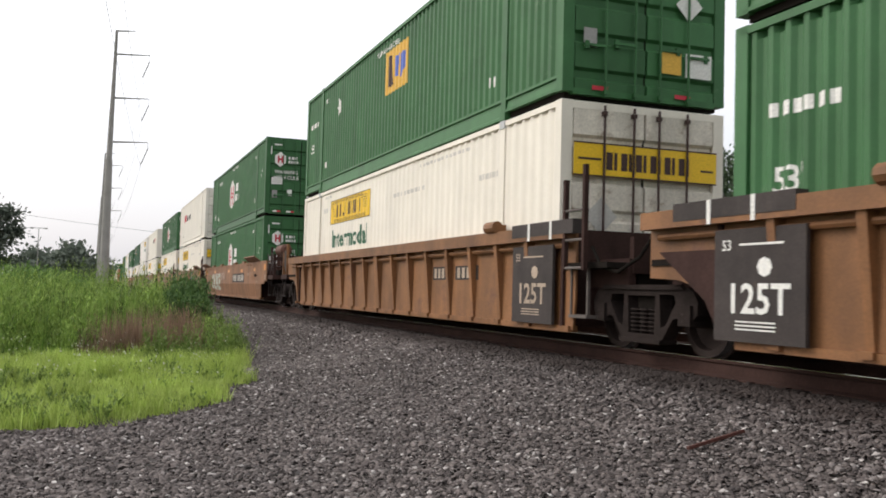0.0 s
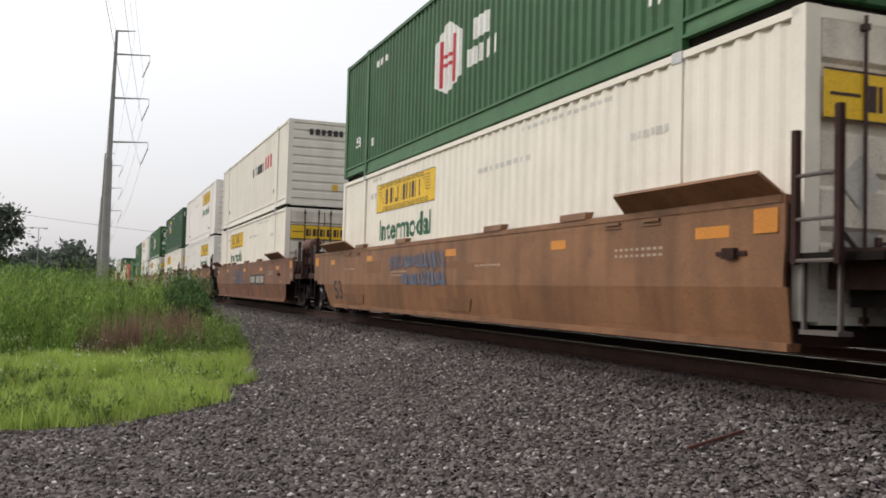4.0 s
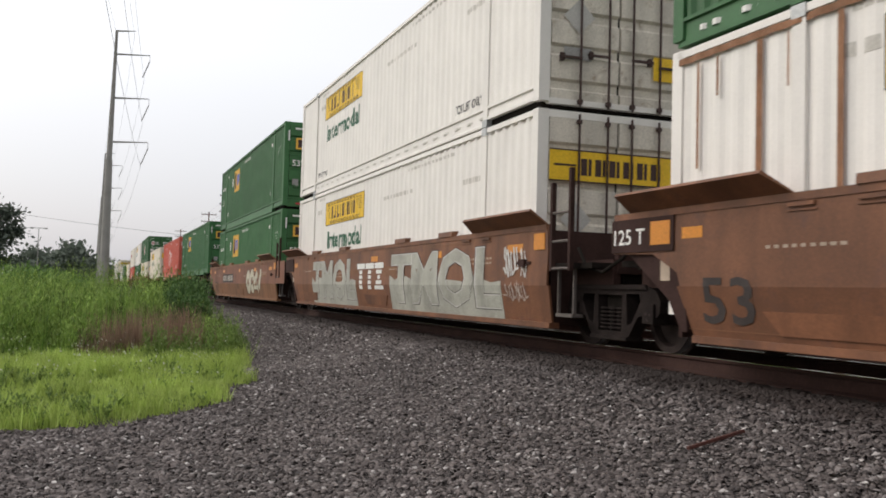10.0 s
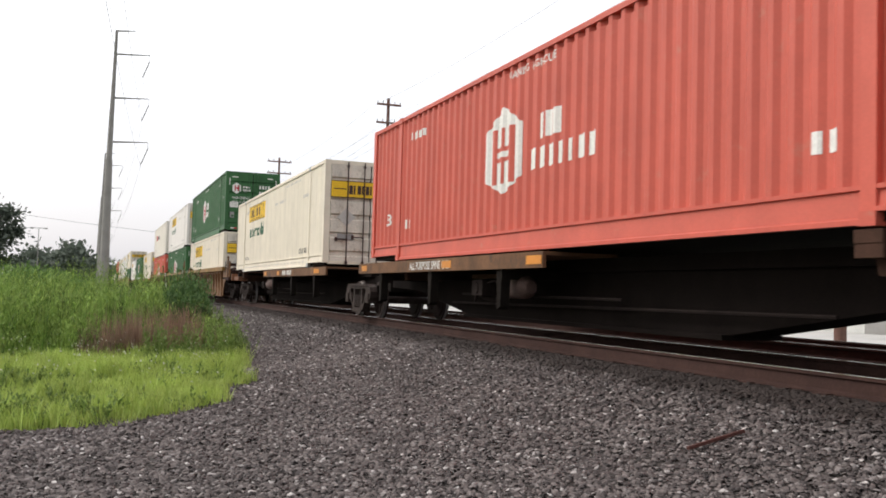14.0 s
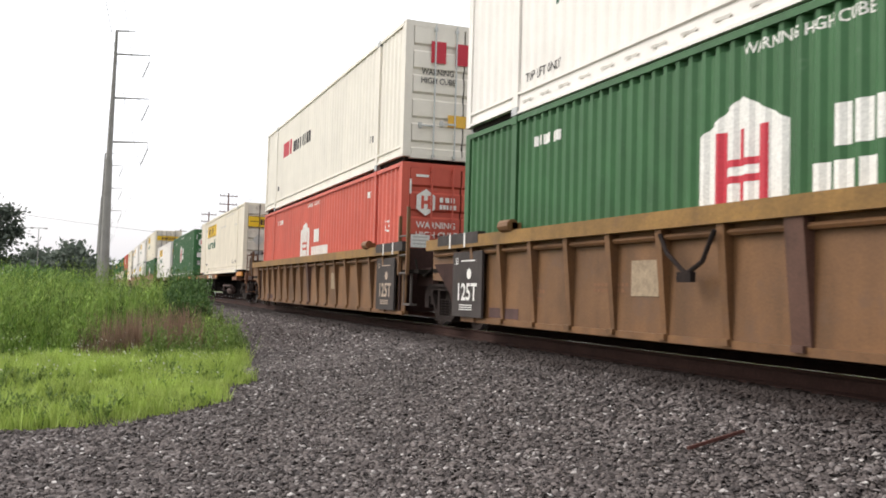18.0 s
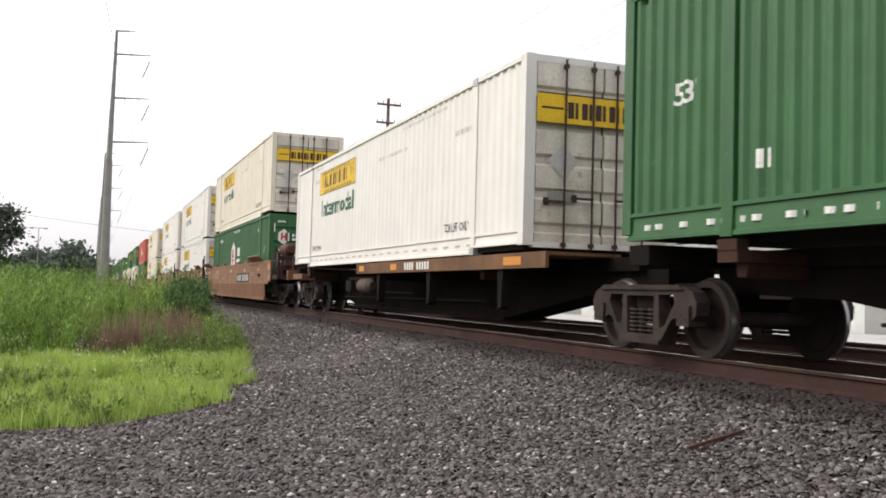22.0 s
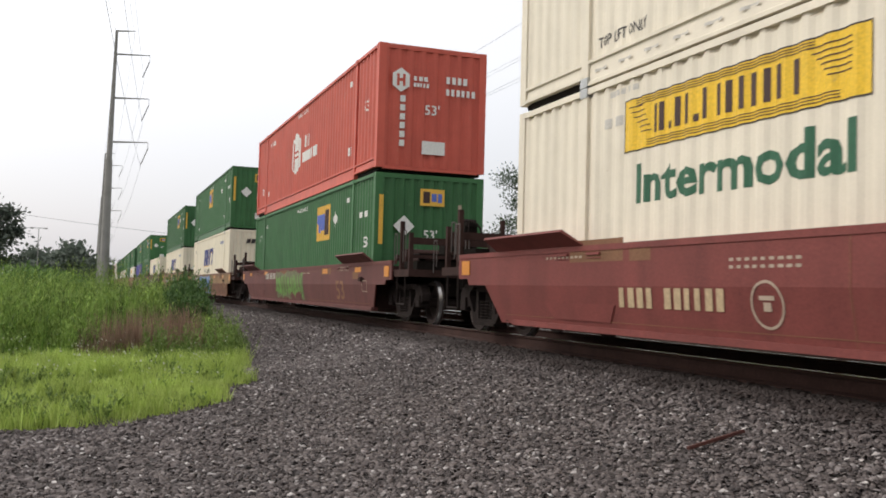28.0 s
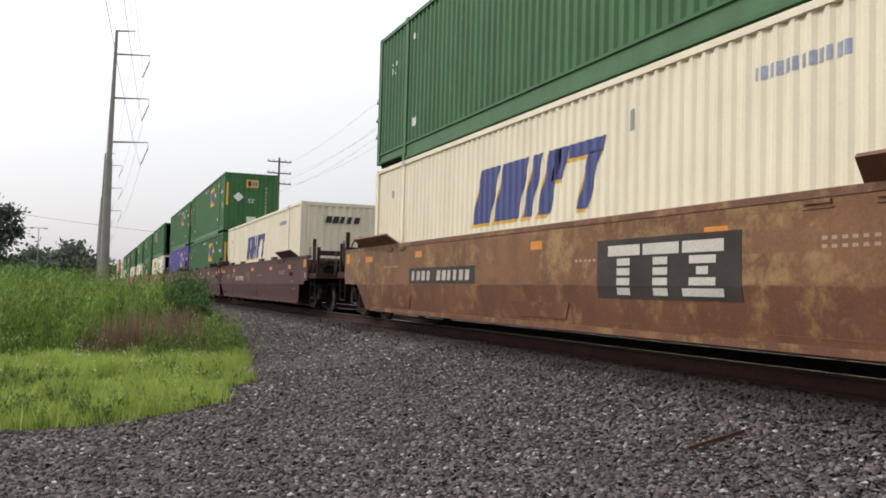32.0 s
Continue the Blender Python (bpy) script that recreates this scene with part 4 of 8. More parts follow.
class Decal:
    """Paint on a side (x, z) that follows the corrugation, or on an end (y, z)."""

    def __init__(self, rib, end=False, lift=0.004, flip=False):
        self.s, self.rib, self.end, self.lift, self.flip = Shape(), rib, end, lift, flip

    def at(self, a, z):
        if self.end:
            return (CL + 0.001 + self.lift, a, z)
        return (a, -CW + INSET + groove(a, self.rib) - self.lift, z)

    def rect(self, a, b, z0, z1, slant=0.0):
        if slant and not self.end:
            k = slant * (z1 - z0)
            return self.poly([(a, z0), (b, z0), (b + k, z1), (a + k, z1)])
        if self.flip:
            a, b = -b, -a
        xs = [a, b] if self.end or self.rib[0] == 0 else breaks(a, b, self.rib[1])
        if slant:
            xs = [a + (b - a) * i / max(1, len(xs) - 1) for i in range(len(xs))]
        n = len(xs)
        self.s.put([self.at(x, z0) for x in xs] + [self.at(x + slant * (z1 - z0), z1) for x in xs], [(i, i + 1, n + i + 1, n + i) for i in range(n - 1)])
        return self

    def poly(self, pts):
        """A convex outline, cut into strips that follow the corrugation."""
        if self.flip:
            pts = [(-x, z) for x, z in pts]
        x0, x1 = min(p[0] for p in pts), max(p[0] for p in pts)

        def span(x):
            zs = []
            for (a, p), (b, q) in zip(pts, pts[1:] + pts[:1]):
                if min(a, b) - 1e-6 <= x <= max(a, b) + 1e-6:
                    zs += [p, q] if abs(a - b) < 1e-6 else [p + (q - p) * (x - a) / (b - a)]
            return min(zs), max(zs)
        xs = sorted(set(([x0, x1] if self.end else breaks(x0, x1, self.rib[1])) + [min(max(p[0], x0), x1) for p in pts]))
        n = len(xs)
        lo, hi = zip(*[span(x) for x in xs])
        self.s.put([self.at(x, z) for x, z in zip(xs, lo)] + [self.at(x, z) for x, z in zip(xs, hi)], [(i, i + 1, n + i + 1, n + i) for i in range(n - 1)])
        return self

    def text(self, word, a, z, height, width=None):
        vs, fs, w = letters(word, height)
        k = 1.0 if width is None else width / w
        if self.flip:
            a = -a - w * k
        if self.end or self.rib[0] == 0:
            self.s.put([self.at(a + x * k, z + y) for x, y in vs], fs)
            return self
        # cut along the bends, then lay on the corrugation
        bm = bmesh.new()
        bv = [bm.verts.new((a + x * k, 0, z + y)) for x, y in vs]
        for q in fs:
            if len(set(q)) == len(q) and bm.faces.get([bv[i] for i in q]) is None:
                bm.faces.new([bv[i] for i in q])
        for x in breaks(a, a + w * k, self.rib[1])[1:-1]:
            bmesh.ops.bisect_plane(bm, geom=bm.verts[:] + bm.edges[:] + bm.faces[:], plane_co=(x, 0, 0), plane_no=(1, 0, 0))
        bm.verts.index_update()
        self.s.put([self.at(v.co.x, v.co.z) for v in bm.verts], [tuple(v.index for v in q.verts) for q in bm.faces])
        bm.free()
        return self

    def bars(self, a, b, z0, z1, n, seed=0, slant=0.0):
        """Plain bars in place of writing."""
        rng = random.Random(seed)
        w = (b - a) / n
        for i in range(n):
            f = rng.uniform(0.55, 0.8)
            self.rect(a + i * w, a + i * w + w * f, z0, z1, slant)
        return self


STUFF = {"small_stencil", "notice_writing", "header_strip", "rail_slot", "name_shape", "number_strip", "vertical_stencil", "scroll_ornament", "door_tape", "red_tape", "small_writing", "repaint_patch", "weld_seam", "graffiti_outline", "graffiti_line", "reflective_tape", "door_emblem", "panel_edging", "panel_border", "shield_detail", "hexagon_detail", "graffiti_tag", "emblem", "lettering", "rust_streak", "emblem_blue", "high_cube_sign", "size_mark", "lift_sign", "lift_sign_front", "door_writing", "vertical_lettering"}


def add_decal(name, key, fill, mat, parent, end=False, rib=SMOOTH, lift=0.004, flip=False, label=""):
    if key not in CACHE:
        d = Decal(rib, end, lift, flip)
        fill(d)
        CACHE[key] = d.s.mesh(name, mat, fix=False)
    ob = part(name, CACHE[key], parent, None, label)
    return tagged(ob, kind="stuff") if len(CACHE[key].polygons) > 1 and name in STUFF else ob


def side_marks(root, st, flip, low, dx=0.0, tape=False):
    """The painted panels and writing on the side towards the gravel."""
    dp = RIB[st]

    def put(name, fill, mat, lift=0.004, label=""):
        add_decal(name, (name, st, flip, low, lift, dx, tape), fill, mat, root, False, dp, lift, flip, label)
    if st in ("jbh", "jbw", "cream"):
        put("logo_panel", lambda d: d.rect(-5.22 + dx, -1.47 + dx, 1.95, 2.57), YEL, label="yellow logo panel with dark shapes")
        put("panel_border", lambda d: d.rect(-5.22 + dx, -1.47 + dx, 1.95, 1.965).rect(-5.22 + dx, -1.47 + dx, 2.555, 2.57).rect(-5.22 + dx, -5.205 + dx, 1.95, 2.57).rect(-1.485 + dx, -1.47 + dx, 1.95, 2.57), INK, 0.006)

        def blocks(d):
            # plain blocks where the name stands
            for p, w, h in ((0.62, 0.20, 1.0), (0.90, 0.08, 0.25), (1.04, 0.24, 1.0), (1.36, 0.08, 0.25), (1.52, 0.30, 1.0), (1.90, 0.28, 1.0), (2.26, 0.28, 1.0), (2.62, 0.30, 1.0)):
                o = -5.22 + dx + p
                if h < 1:
                    d.rect(o, o + w, 2.11, 2.11 + 0.32 * h)
                    continue
                d.rect(o, o + 0.08, 2.11, 2.43).rect(o + w - 0.08, o + w, 2.11, 2.43)

        def scroll(d):
            # thin ribs of the scroll emblem
            o = -5.22 + dx
            for i in range(6):
                d.rect(o + 0.12 + 0.05 * i, o + 0.42 + 0.03 * i, 2.46 - 0.062 * i, 2.472 - 0.062 * i).rect(o + 3.02 + 0.05 * i, o + 3.55, 2.47 - 0.055 * i, 2.482 - 0.055 * i)
            for i in range(3):
                d.rect(o + 0.25, o + 3.1, 2.475 + 0.026 * i, 2.484 + 0.026 * i).rect(o + 0.5, o + 3.4, 1.99 + 0.028 * i, 1.999 + 0.028 * i)
        put("emblem", blocks, BRN, 0.007)
        put("scroll_ornament", scroll, BRN, 0.008)
        put("lettering", lambda d: d.text("Intermodal", -4.95 + dx, 1.36, 0.43, 3.33), GRN, label="large green lettering")
        put("small_stencil", lambda d: d.bars(-5.65, -5.2, 2.30, 2.42, 2, 1).bars(5.2, 6.0, 2.08, 2.17, 6, 5).bars(-5.55, -4.9, 2.67, 2.74, 5, 2).bars(2.2, 4.8, 2.64, 2.70, 13, 3).bars(0.6, 2.6, 2.2, 2.28, 9, 9), FAINT)
        if not low:
            put("rail_slot", lambda d: [d.rect(-5.9 + 0.56 * i, -5.62 + 0.56 * i, 0.15, 0.185) for i in range(22)], FAINT, 0.016)
            put("lift_sign", lambda d: d.text("TOP LIFT ONLY", 4.75, 0.43, 0.15, 1.2), INK)
            put("lift_sign_front", lambda d: d.text("TOP LIFT ONLY", -5.85, 0.44, 0.13, 1.1), INK)
    elif st in ("emp", "emd", "blue"):
        put("logo_panel", lambda d: d.rect(-3.78 + dx, -2.25 + dx, 1.58, 2.52), OYEL, label="orange-yellow square logo panel")
        put("emblem_brown", lambda d: d.poly([(-3.62 + dx, 1.72), (-3.18 + dx, 1.72), (-3.3 + dx, 2.40), (-3.62 + dx, 2.40)]), BRN, 0.007)
        put("emblem_blue", lambda d: d.poly([(-3.12 + dx, 1.86), (-2.82 + dx, 1.86), (-2.75 + dx, 2.30), (-3.12 + dx, 2.30)]).poly([(-2.72 + dx, 1.80), (-2.58 + dx, 1.80), (-2.35 + dx, 2.1), (-2.35 + dx, 2.30), (-2.72 + dx, 2.30)]), BLUE, 0.007)
        put("placard", lambda d: d.poly([(-4.55, 2.08), (-4.36, 1.84), (-4.17, 2.08), (-4.36, 2.32)]), WHT, label="white diamond placard")
        put("size_mark", lambda d: d.text("53'", 6.85, 1.93, 0.24).text("53'", -7.55, 1.25, 0.24), WHT)
        put("high_cube_sign", lambda d: d.text("WARNING HIGH CUBE", -1.0, 2.55, 0.11, 1.6), WHT)
        put("small_stencil", lambda d: d.bars(-7.6, -6.7, 1.95, 2.08, 6, 1).bars(5.55, 5.85, 2.36, 2.48, 2, 3).bars(5.5, 5.8, 0.62, 0.78, 2, 4).bars(-5.8, -5.5, 2.4, 2.52, 2, 5).bars(-5.75, -5.5, 0.65, 0.8, 2, 6), WHT, 0.005)
    elif st in ("hub", "red"):
        put("shield", lambda d: d.poly([(-1.62 + dx, 1.12), (-1.62 + dx, 1.92), (-0.98 + dx, 2.24), (-0.34 + dx, 1.92), (-0.34 + dx, 1.12), (-0.98 + dx, 0.90)]), WHT, label="white shield emblem")
        inner = REDI if st == "hub" else PAINT["red"]
        put("shield_detail", lambda d: d.rect(-1.36 + dx, -1.22 + dx, 1.06, 1.92).rect(-0.74 + dx, -0.60 + dx, 1.06, 1.92).rect(-1.22 + dx, -0.74 + dx, 1.40, 1.47).rect(-1.22 + dx, -0.74 + dx, 1.56, 1.63).rect(-1.02 + dx, -0.94 + dx, 1.63, 1.92).rect(-1.02 + dx, -0.94 + dx, 1.06, 1.40), inner, 0.007)
        put("name_shape", lambda d: d.bars(0.24 + dx, 0.92 + dx, 1.58, 1.94, 3, 5).bars(-0.04 + dx, (1.34 if st == "hub" else 1.95) + dx, 1.16, 1.46, 5 if st == "hub" else 7, 6), WHT, label="white block shapes of a company name")
        put("high_cube_sign", lambda d: d.text("WARNING HIGH CUBE", -0.95, 2.62, 0.11, 1.6), WHT)
        zz = 1.45 if tape else 0.75
        put("size_mark", lambda d: d.text("53'", 6.85, 1.52, 0.24).text("53'", -7.1, zz, 0.24), WHT)
        put("small_stencil", lambda d: d.bars(-5.5, -4.7, 2.36, 2.5, 6, 1).bars(5.5, 5.8, 2.36, 2.5, 2, 2).bars(5.5, 5.85, 0.65, 0.85, 2, 3).bars(-5.75, -5.5, 0.62, 0.8, 2, 4), WHT, 0.005)
        if tape:
            put("reflective_tape", lambda d: [d.rect(-7.6 + 0.55 * i, -7.28 + 0.55 * i, 0.13, 0.19) for i in range(28)], WHT, 0.02)
    elif st == "xpo":
        put("name_red", lambda d: d.bars(-4.98, -3.45, 1.68, 2.15, 3, 2), REDI, label="red block shapes of a company name")
        put("name_black", lambda d: d.bars(-3.35, -0.8, 1.68, 2.02, 8, 3), INK, label="black block shapes of a company name")
        put("small_stencil", lambda d: d.bars(-5.8, -5.5, 0.65, 0.8, 2, 4).bars(5.5, 5.85, 0.7, 0.85, 2, 3), INK, 0.005)
    elif st == "swift":
        glyphs = (((-2.45, -1.75, 1.38, 2.24),), ((-1.60, -0.72, 1.38, 2.24),), ((-0.55, -0.28, 1.38, 2.24),), ((-0.08, 0.30, 1.38, 2.24), (0.30, 0.66, 1.82, 2.24)), ((1.08, 1.36, 1.38, 2.08), (0.80, 1.72, 2.06, 2.24)))
        put("name_shadow", lambda d: [d.rect(p - 0.06, q - 0.06, r - 0.05, t - 0.05, 0.42) for g in glyphs for p, q, r, t in g], OYEL, 0.004)
        put("name_blue", lambda d: [d.rect(p, q, r, t, 0.42) for g in glyphs for p, q, r, t in g], NAVY, 0.009, "slanted blue block shapes of a company name")
        put("lettering", lambda d: d.text("INTERMODAL", -1.9, 0.98, 0.2, 2.6), INK)
        put("number_strip", lambda d: d.bars(4.5, 5.75, 2.33, 2.46, 12, 3), surface("pale_blue_ink", (0.33, 0.35, 0.45), 0.6, vary=0.25))
        put("small_stencil", lambda d: d.bars(-7.0, -6.8, 2.2, 2.35, 2, 3).bars(2.3, 2.5, 2.2, 2.45, 1, 4), GREYI, 0.005)


def end_marks(root, st, front):
    def put(name, fill, mat, lift=0.028, label=""):
        add_decal(name, ("end", name, st, front, lift), fill, mat, root, True, SMOOTH, lift, False, label)
    if st in ("jbh", "jbw", "cream", "xpo") and not front:
        if st == "xpo":
            put("door_name", lambda d: d.bars(-0.75, 0.85, 2.05, 2.5, 3, 4), REDI, label="red block shapes on the doors")
            put("door_writing", lambda d: d.text("WARNING", -0.95, 1.80, 0.12, 0.7).text("HIGH CUBE", -0.95, 1.62, 0.12, 0.75), INK)
            put("door_sticker", lambda d: d.rect(-0.35, 0.05, 0.75, 1.0), OYEL)
        else:
            put("door_panel", lambda d: d.rect(-1.12, 1.16, 1.88, 2.34), YEL, label="yellow door panel with dark shapes")
            put("door_emblem", lambda d: [d.rect(-0.62 + 0.23 * i, -0.52 + 0.23 * i, 1.98, 2.22).rect(-0.5 + 0.23 * i, -0.45 + 0.23 * i, 1.98, 2.22) for i in range(6)], BRN, 0.031)
            put("panel_edging", lambda d: d.rect(-1.12, 1.16, 1.88, 1.9).rect(-1.12, 1.16, 2.32, 2.34).rect(-1.05, -0.7, 2.1, 2.13).rect(0.9, 1.1, 2.05, 2.08), BRN, 0.031)
            put("placard_frame", lambda d: d.poly([(-0.93, 1.35), (-0.68, 1.10), (-0.43, 1.35), (-0.68, 1.60)]), PALE, 0.012)
            put("notice", lambda d: d.rect(-0.92, -0.48, 0.72, 0.90), GREYI, 0.012)
            put("door_sticker", lambda d: d.rect(0.55, 0.95, 0.55, 0.9), YEL)
    elif st in ("jbh", "jbw", "cream", "xpo"):
        put("door_panel", lambda d: d.rect(-0.55, 0.55, 2.28, 2.62) if st != "xpo" else d.bars(-0.6, 0.6, 2.4, 2.6, 6, 3), YEL if st != "xpo" else INK)
        if st != "xpo":
            put("lettering", lambda d: d.text("Intermodal", -0.45, 2.05, 0.13, 0.95), GRN)
        put("diamond_sticker", lambda d: d.rect(0.2, 0.4, 0.6, 0.8), OYEL)
    elif st in ("hub", "red"):
        put("hexagon", lambda d: d.poly([(-0.98, 1.95), (-0.98, 2.22), (-0.78, 2.36), (-0.58, 2.22), (-0.58, 1.95), (-0.78, 1.81)]), WHT, label="white hexagon emblem")
        put("hexagon_detail", lambda d: d.rect(-0.88, -0.82, 1.95, 2.22).rect(-0.74, -0.68, 1.95, 2.22).rect(-0.82, -0.74, 2.05, 2.12), REDI if st == "hub" else PAINT["red"], 0.031)
        put("name_shape", lambda d: d.bars(-0.48, -0.12, 2.10, 2.20, 3, 1).bars(-0.48, -0.1, 1.96, 2.05, 5, 2).bars(0.3, 0.85, 2.1, 2.26, 4, 3).bars(0.3, 1.05, 1.83, 1.98, 6, 4), WHT)
        if front:
            put("size_mark", lambda d: d.text("53'", -0.2, 1.35, 0.22), WHT)
            put("weight_sign", lambda d: d.rect(-0.25, 0.3, 0.45, 0.75), WHT)
            put("vertical_stencil", lambda d: [d.rect(-0.78, -0.66, 0.6 + 0.2 * i, 0.74 + 0.2 * i) for i in range(6)], WHT, 0.004)
        else:
            put("door_writing", lambda d: d.text("WARNING", -0.98, 1.56, 0.13, 0.85).text("HIGH CUBE", -0.98, 1.36, 0.13, 0.9), WHT)
            put("size_mark", lambda d: d.text("53'", 0.7, 1.12, 0.22), WHT)
            put("door_sticker", lambda d: d.rect(0.70, 1.08, 0.66, 0.98), OYEL)
            put("weight_sign", lambda d: d.rect(-1.08, -0.68, 1.16, 1.42), WHT)
            put("notice", lambda d: d.rect(0.24, 0.62, 0.72, 1.0), WHT)
            put("notice_writing", lambda d: [d.rect(0.28, 0.58, 0.77 + 0.07 * i, 0.80 + 0.07 * i) for i in range(3)] + [d.rect(-1.04, -0.72, 1.22 + 0.07 * i, 1.25 + 0.07 * i) for i in range(3)], PALE, 0.031)
            put("header_strip", lambda d: d.rect(-1.0, -0.72, 2.60, 2.65).rect(-1.13, -1.09, 2.25, 2.55).rect(0.68, 0.96, 2.60, 2.65).rect(1.08, 1.12, 2.25, 2.55), WHT, 0.012)
            put("white_sticker", lambda d: d.rect(-0.5, -0.32, 0.76, 0.98), WHT)
            put("small_stencil", lambda d: d.bars(0.3, 1.1, 1.5, 1.72, 7, 5), GREYI, 0.027)
            put("grey_sticker", lambda d: d.rect(-1.05, -0.86, 0.66, 0.94), GREYI)
            put("door_tape", lambda d: d.rect(-1.0, -0.86, 0.14, 0.2).rect(-0.5, -0.34, 0.14, 0.2).rect(0.3, 0.45, 0.14, 0.2).rect(0.8, 0.95, 0.14, 0.2), WHT)
            put("red_tape", lambda d: d.rect(-0.86, -0.72, 0.14, 0.2).rect(-0.34, -0.2, 0.14, 0.2).rect(0.45, 0.6, 0.14, 0.2).rect(0.95, 1.08, 0.14, 0.2), REDI)
    elif st in ("emp", "emd", "blue"):
        put("door_panel", lambda d: d.rect(-0.92, -0.34, 1.98, 2.36) if not front else d.rect(-0.25, 0.33, 2.2, 2.58), OYEL)
        o = 0.67 if front else 0.0
        z = 0.22 if front else 0.0
        put("emblem_brown", lambda d: d.rect(-0.85 + o, -0.69 + o, 2.04 + z, 2.3 + z), BRN, 0.031)
        put("emblem_blue", lambda d: d.rect(-0.65 + o, -0.53 + o, 2.08 + z, 2.26 + z).rect(-0.5 + o, -0.4 + o, 2.06 + z, 2.26 + z), BLUE, 0.031)
        put("size_mark", lambda d: d.text("53'", -1.02 if not front else -0.15, 1.42 if not front else 1.45, 0.2), WHT)
        if front:
            put("placard", lambda d: d.poly([(-0.87, 1.72), (-0.62, 1.48), (-0.37, 1.72), (-0.62, 1.96)]), WHT)
            put("weight_sign", lambda d: d.rect(-0.2, 0.25, 0.5, 0.78), WHT)
            put("vertical_stencil", lambda d: [d.rect(0.68, 0.76, 0.7 + 0.18 * i, 0.82 + 0.18 * i) for i in range(9)], FADE, 0.004)
            put("amber_strip", lambda d: d.rect(-1.2, -1.1, 1.3, 2.4), OYEL, 0.004)
        else:
            put("placard", lambda d: d.poly([(0.45, 1.48), (0.67, 1.25), (0.89, 1.48), (0.67, 1.71)]), WHT)
            put("number_strip", lambda d: d.bars(0.25, 0.75, 2.08, 2.22, 4, 1).bars(0.25, 0.85, 1.86, 2.0, 6, 2), WHT)
            put("door_sticker", lambda d: d.rect(0.2, 0.55, 0.48, 0.78), OYEL)
            put("weight_sign", lambda d: d.rect(0.62, 1.05, 0.46, 0.8), WHT)
            put("grey_sticker", lambda d: d.rect(-1.0, -0.8, 0.72, 0.98), GREYI)
            put("door_tape", lambda d: d.rect(-0.95, -0.65, 2.64, 2.7).rect(-1.18, -1.13, 2.25, 2.6).rect(0.75, 1.0, 2.64, 2.7).rect(1.12, 1.17, 2.25, 2.55), WHT)
            put("red_tape", lambda d: d.rect(-0.86, -0.62, 0.14, 0.2).rect(0.45, 0.7, 0.14, 0.2), REDI)
    elif st == "swift":
        put("name_blue", lambda d: d.bars(-0.55, 0.55, 2.28, 2.48, 5, 2, 0.25), INK)
        put("size_mark", lambda d: d.text("53", -0.2, 0.75, 0.22).text("ft", 0.18, 0.75, 0.2), INK)
        put("placard", lambda d: d.poly([(-0.85, 1.35), (-0.6, 1.1), (-0.35, 1.35), (-0.6, 1.6)]), WHT, label="white diamond placard")
        put("vertical_stencil", lambda d: [d.rect(0.7, 0.78, 1.2 + 0.17 * i, 1.32 + 0.17 * i) for i in range(4)], INK, 0.005)


MOVERS, WHEELS = [], []


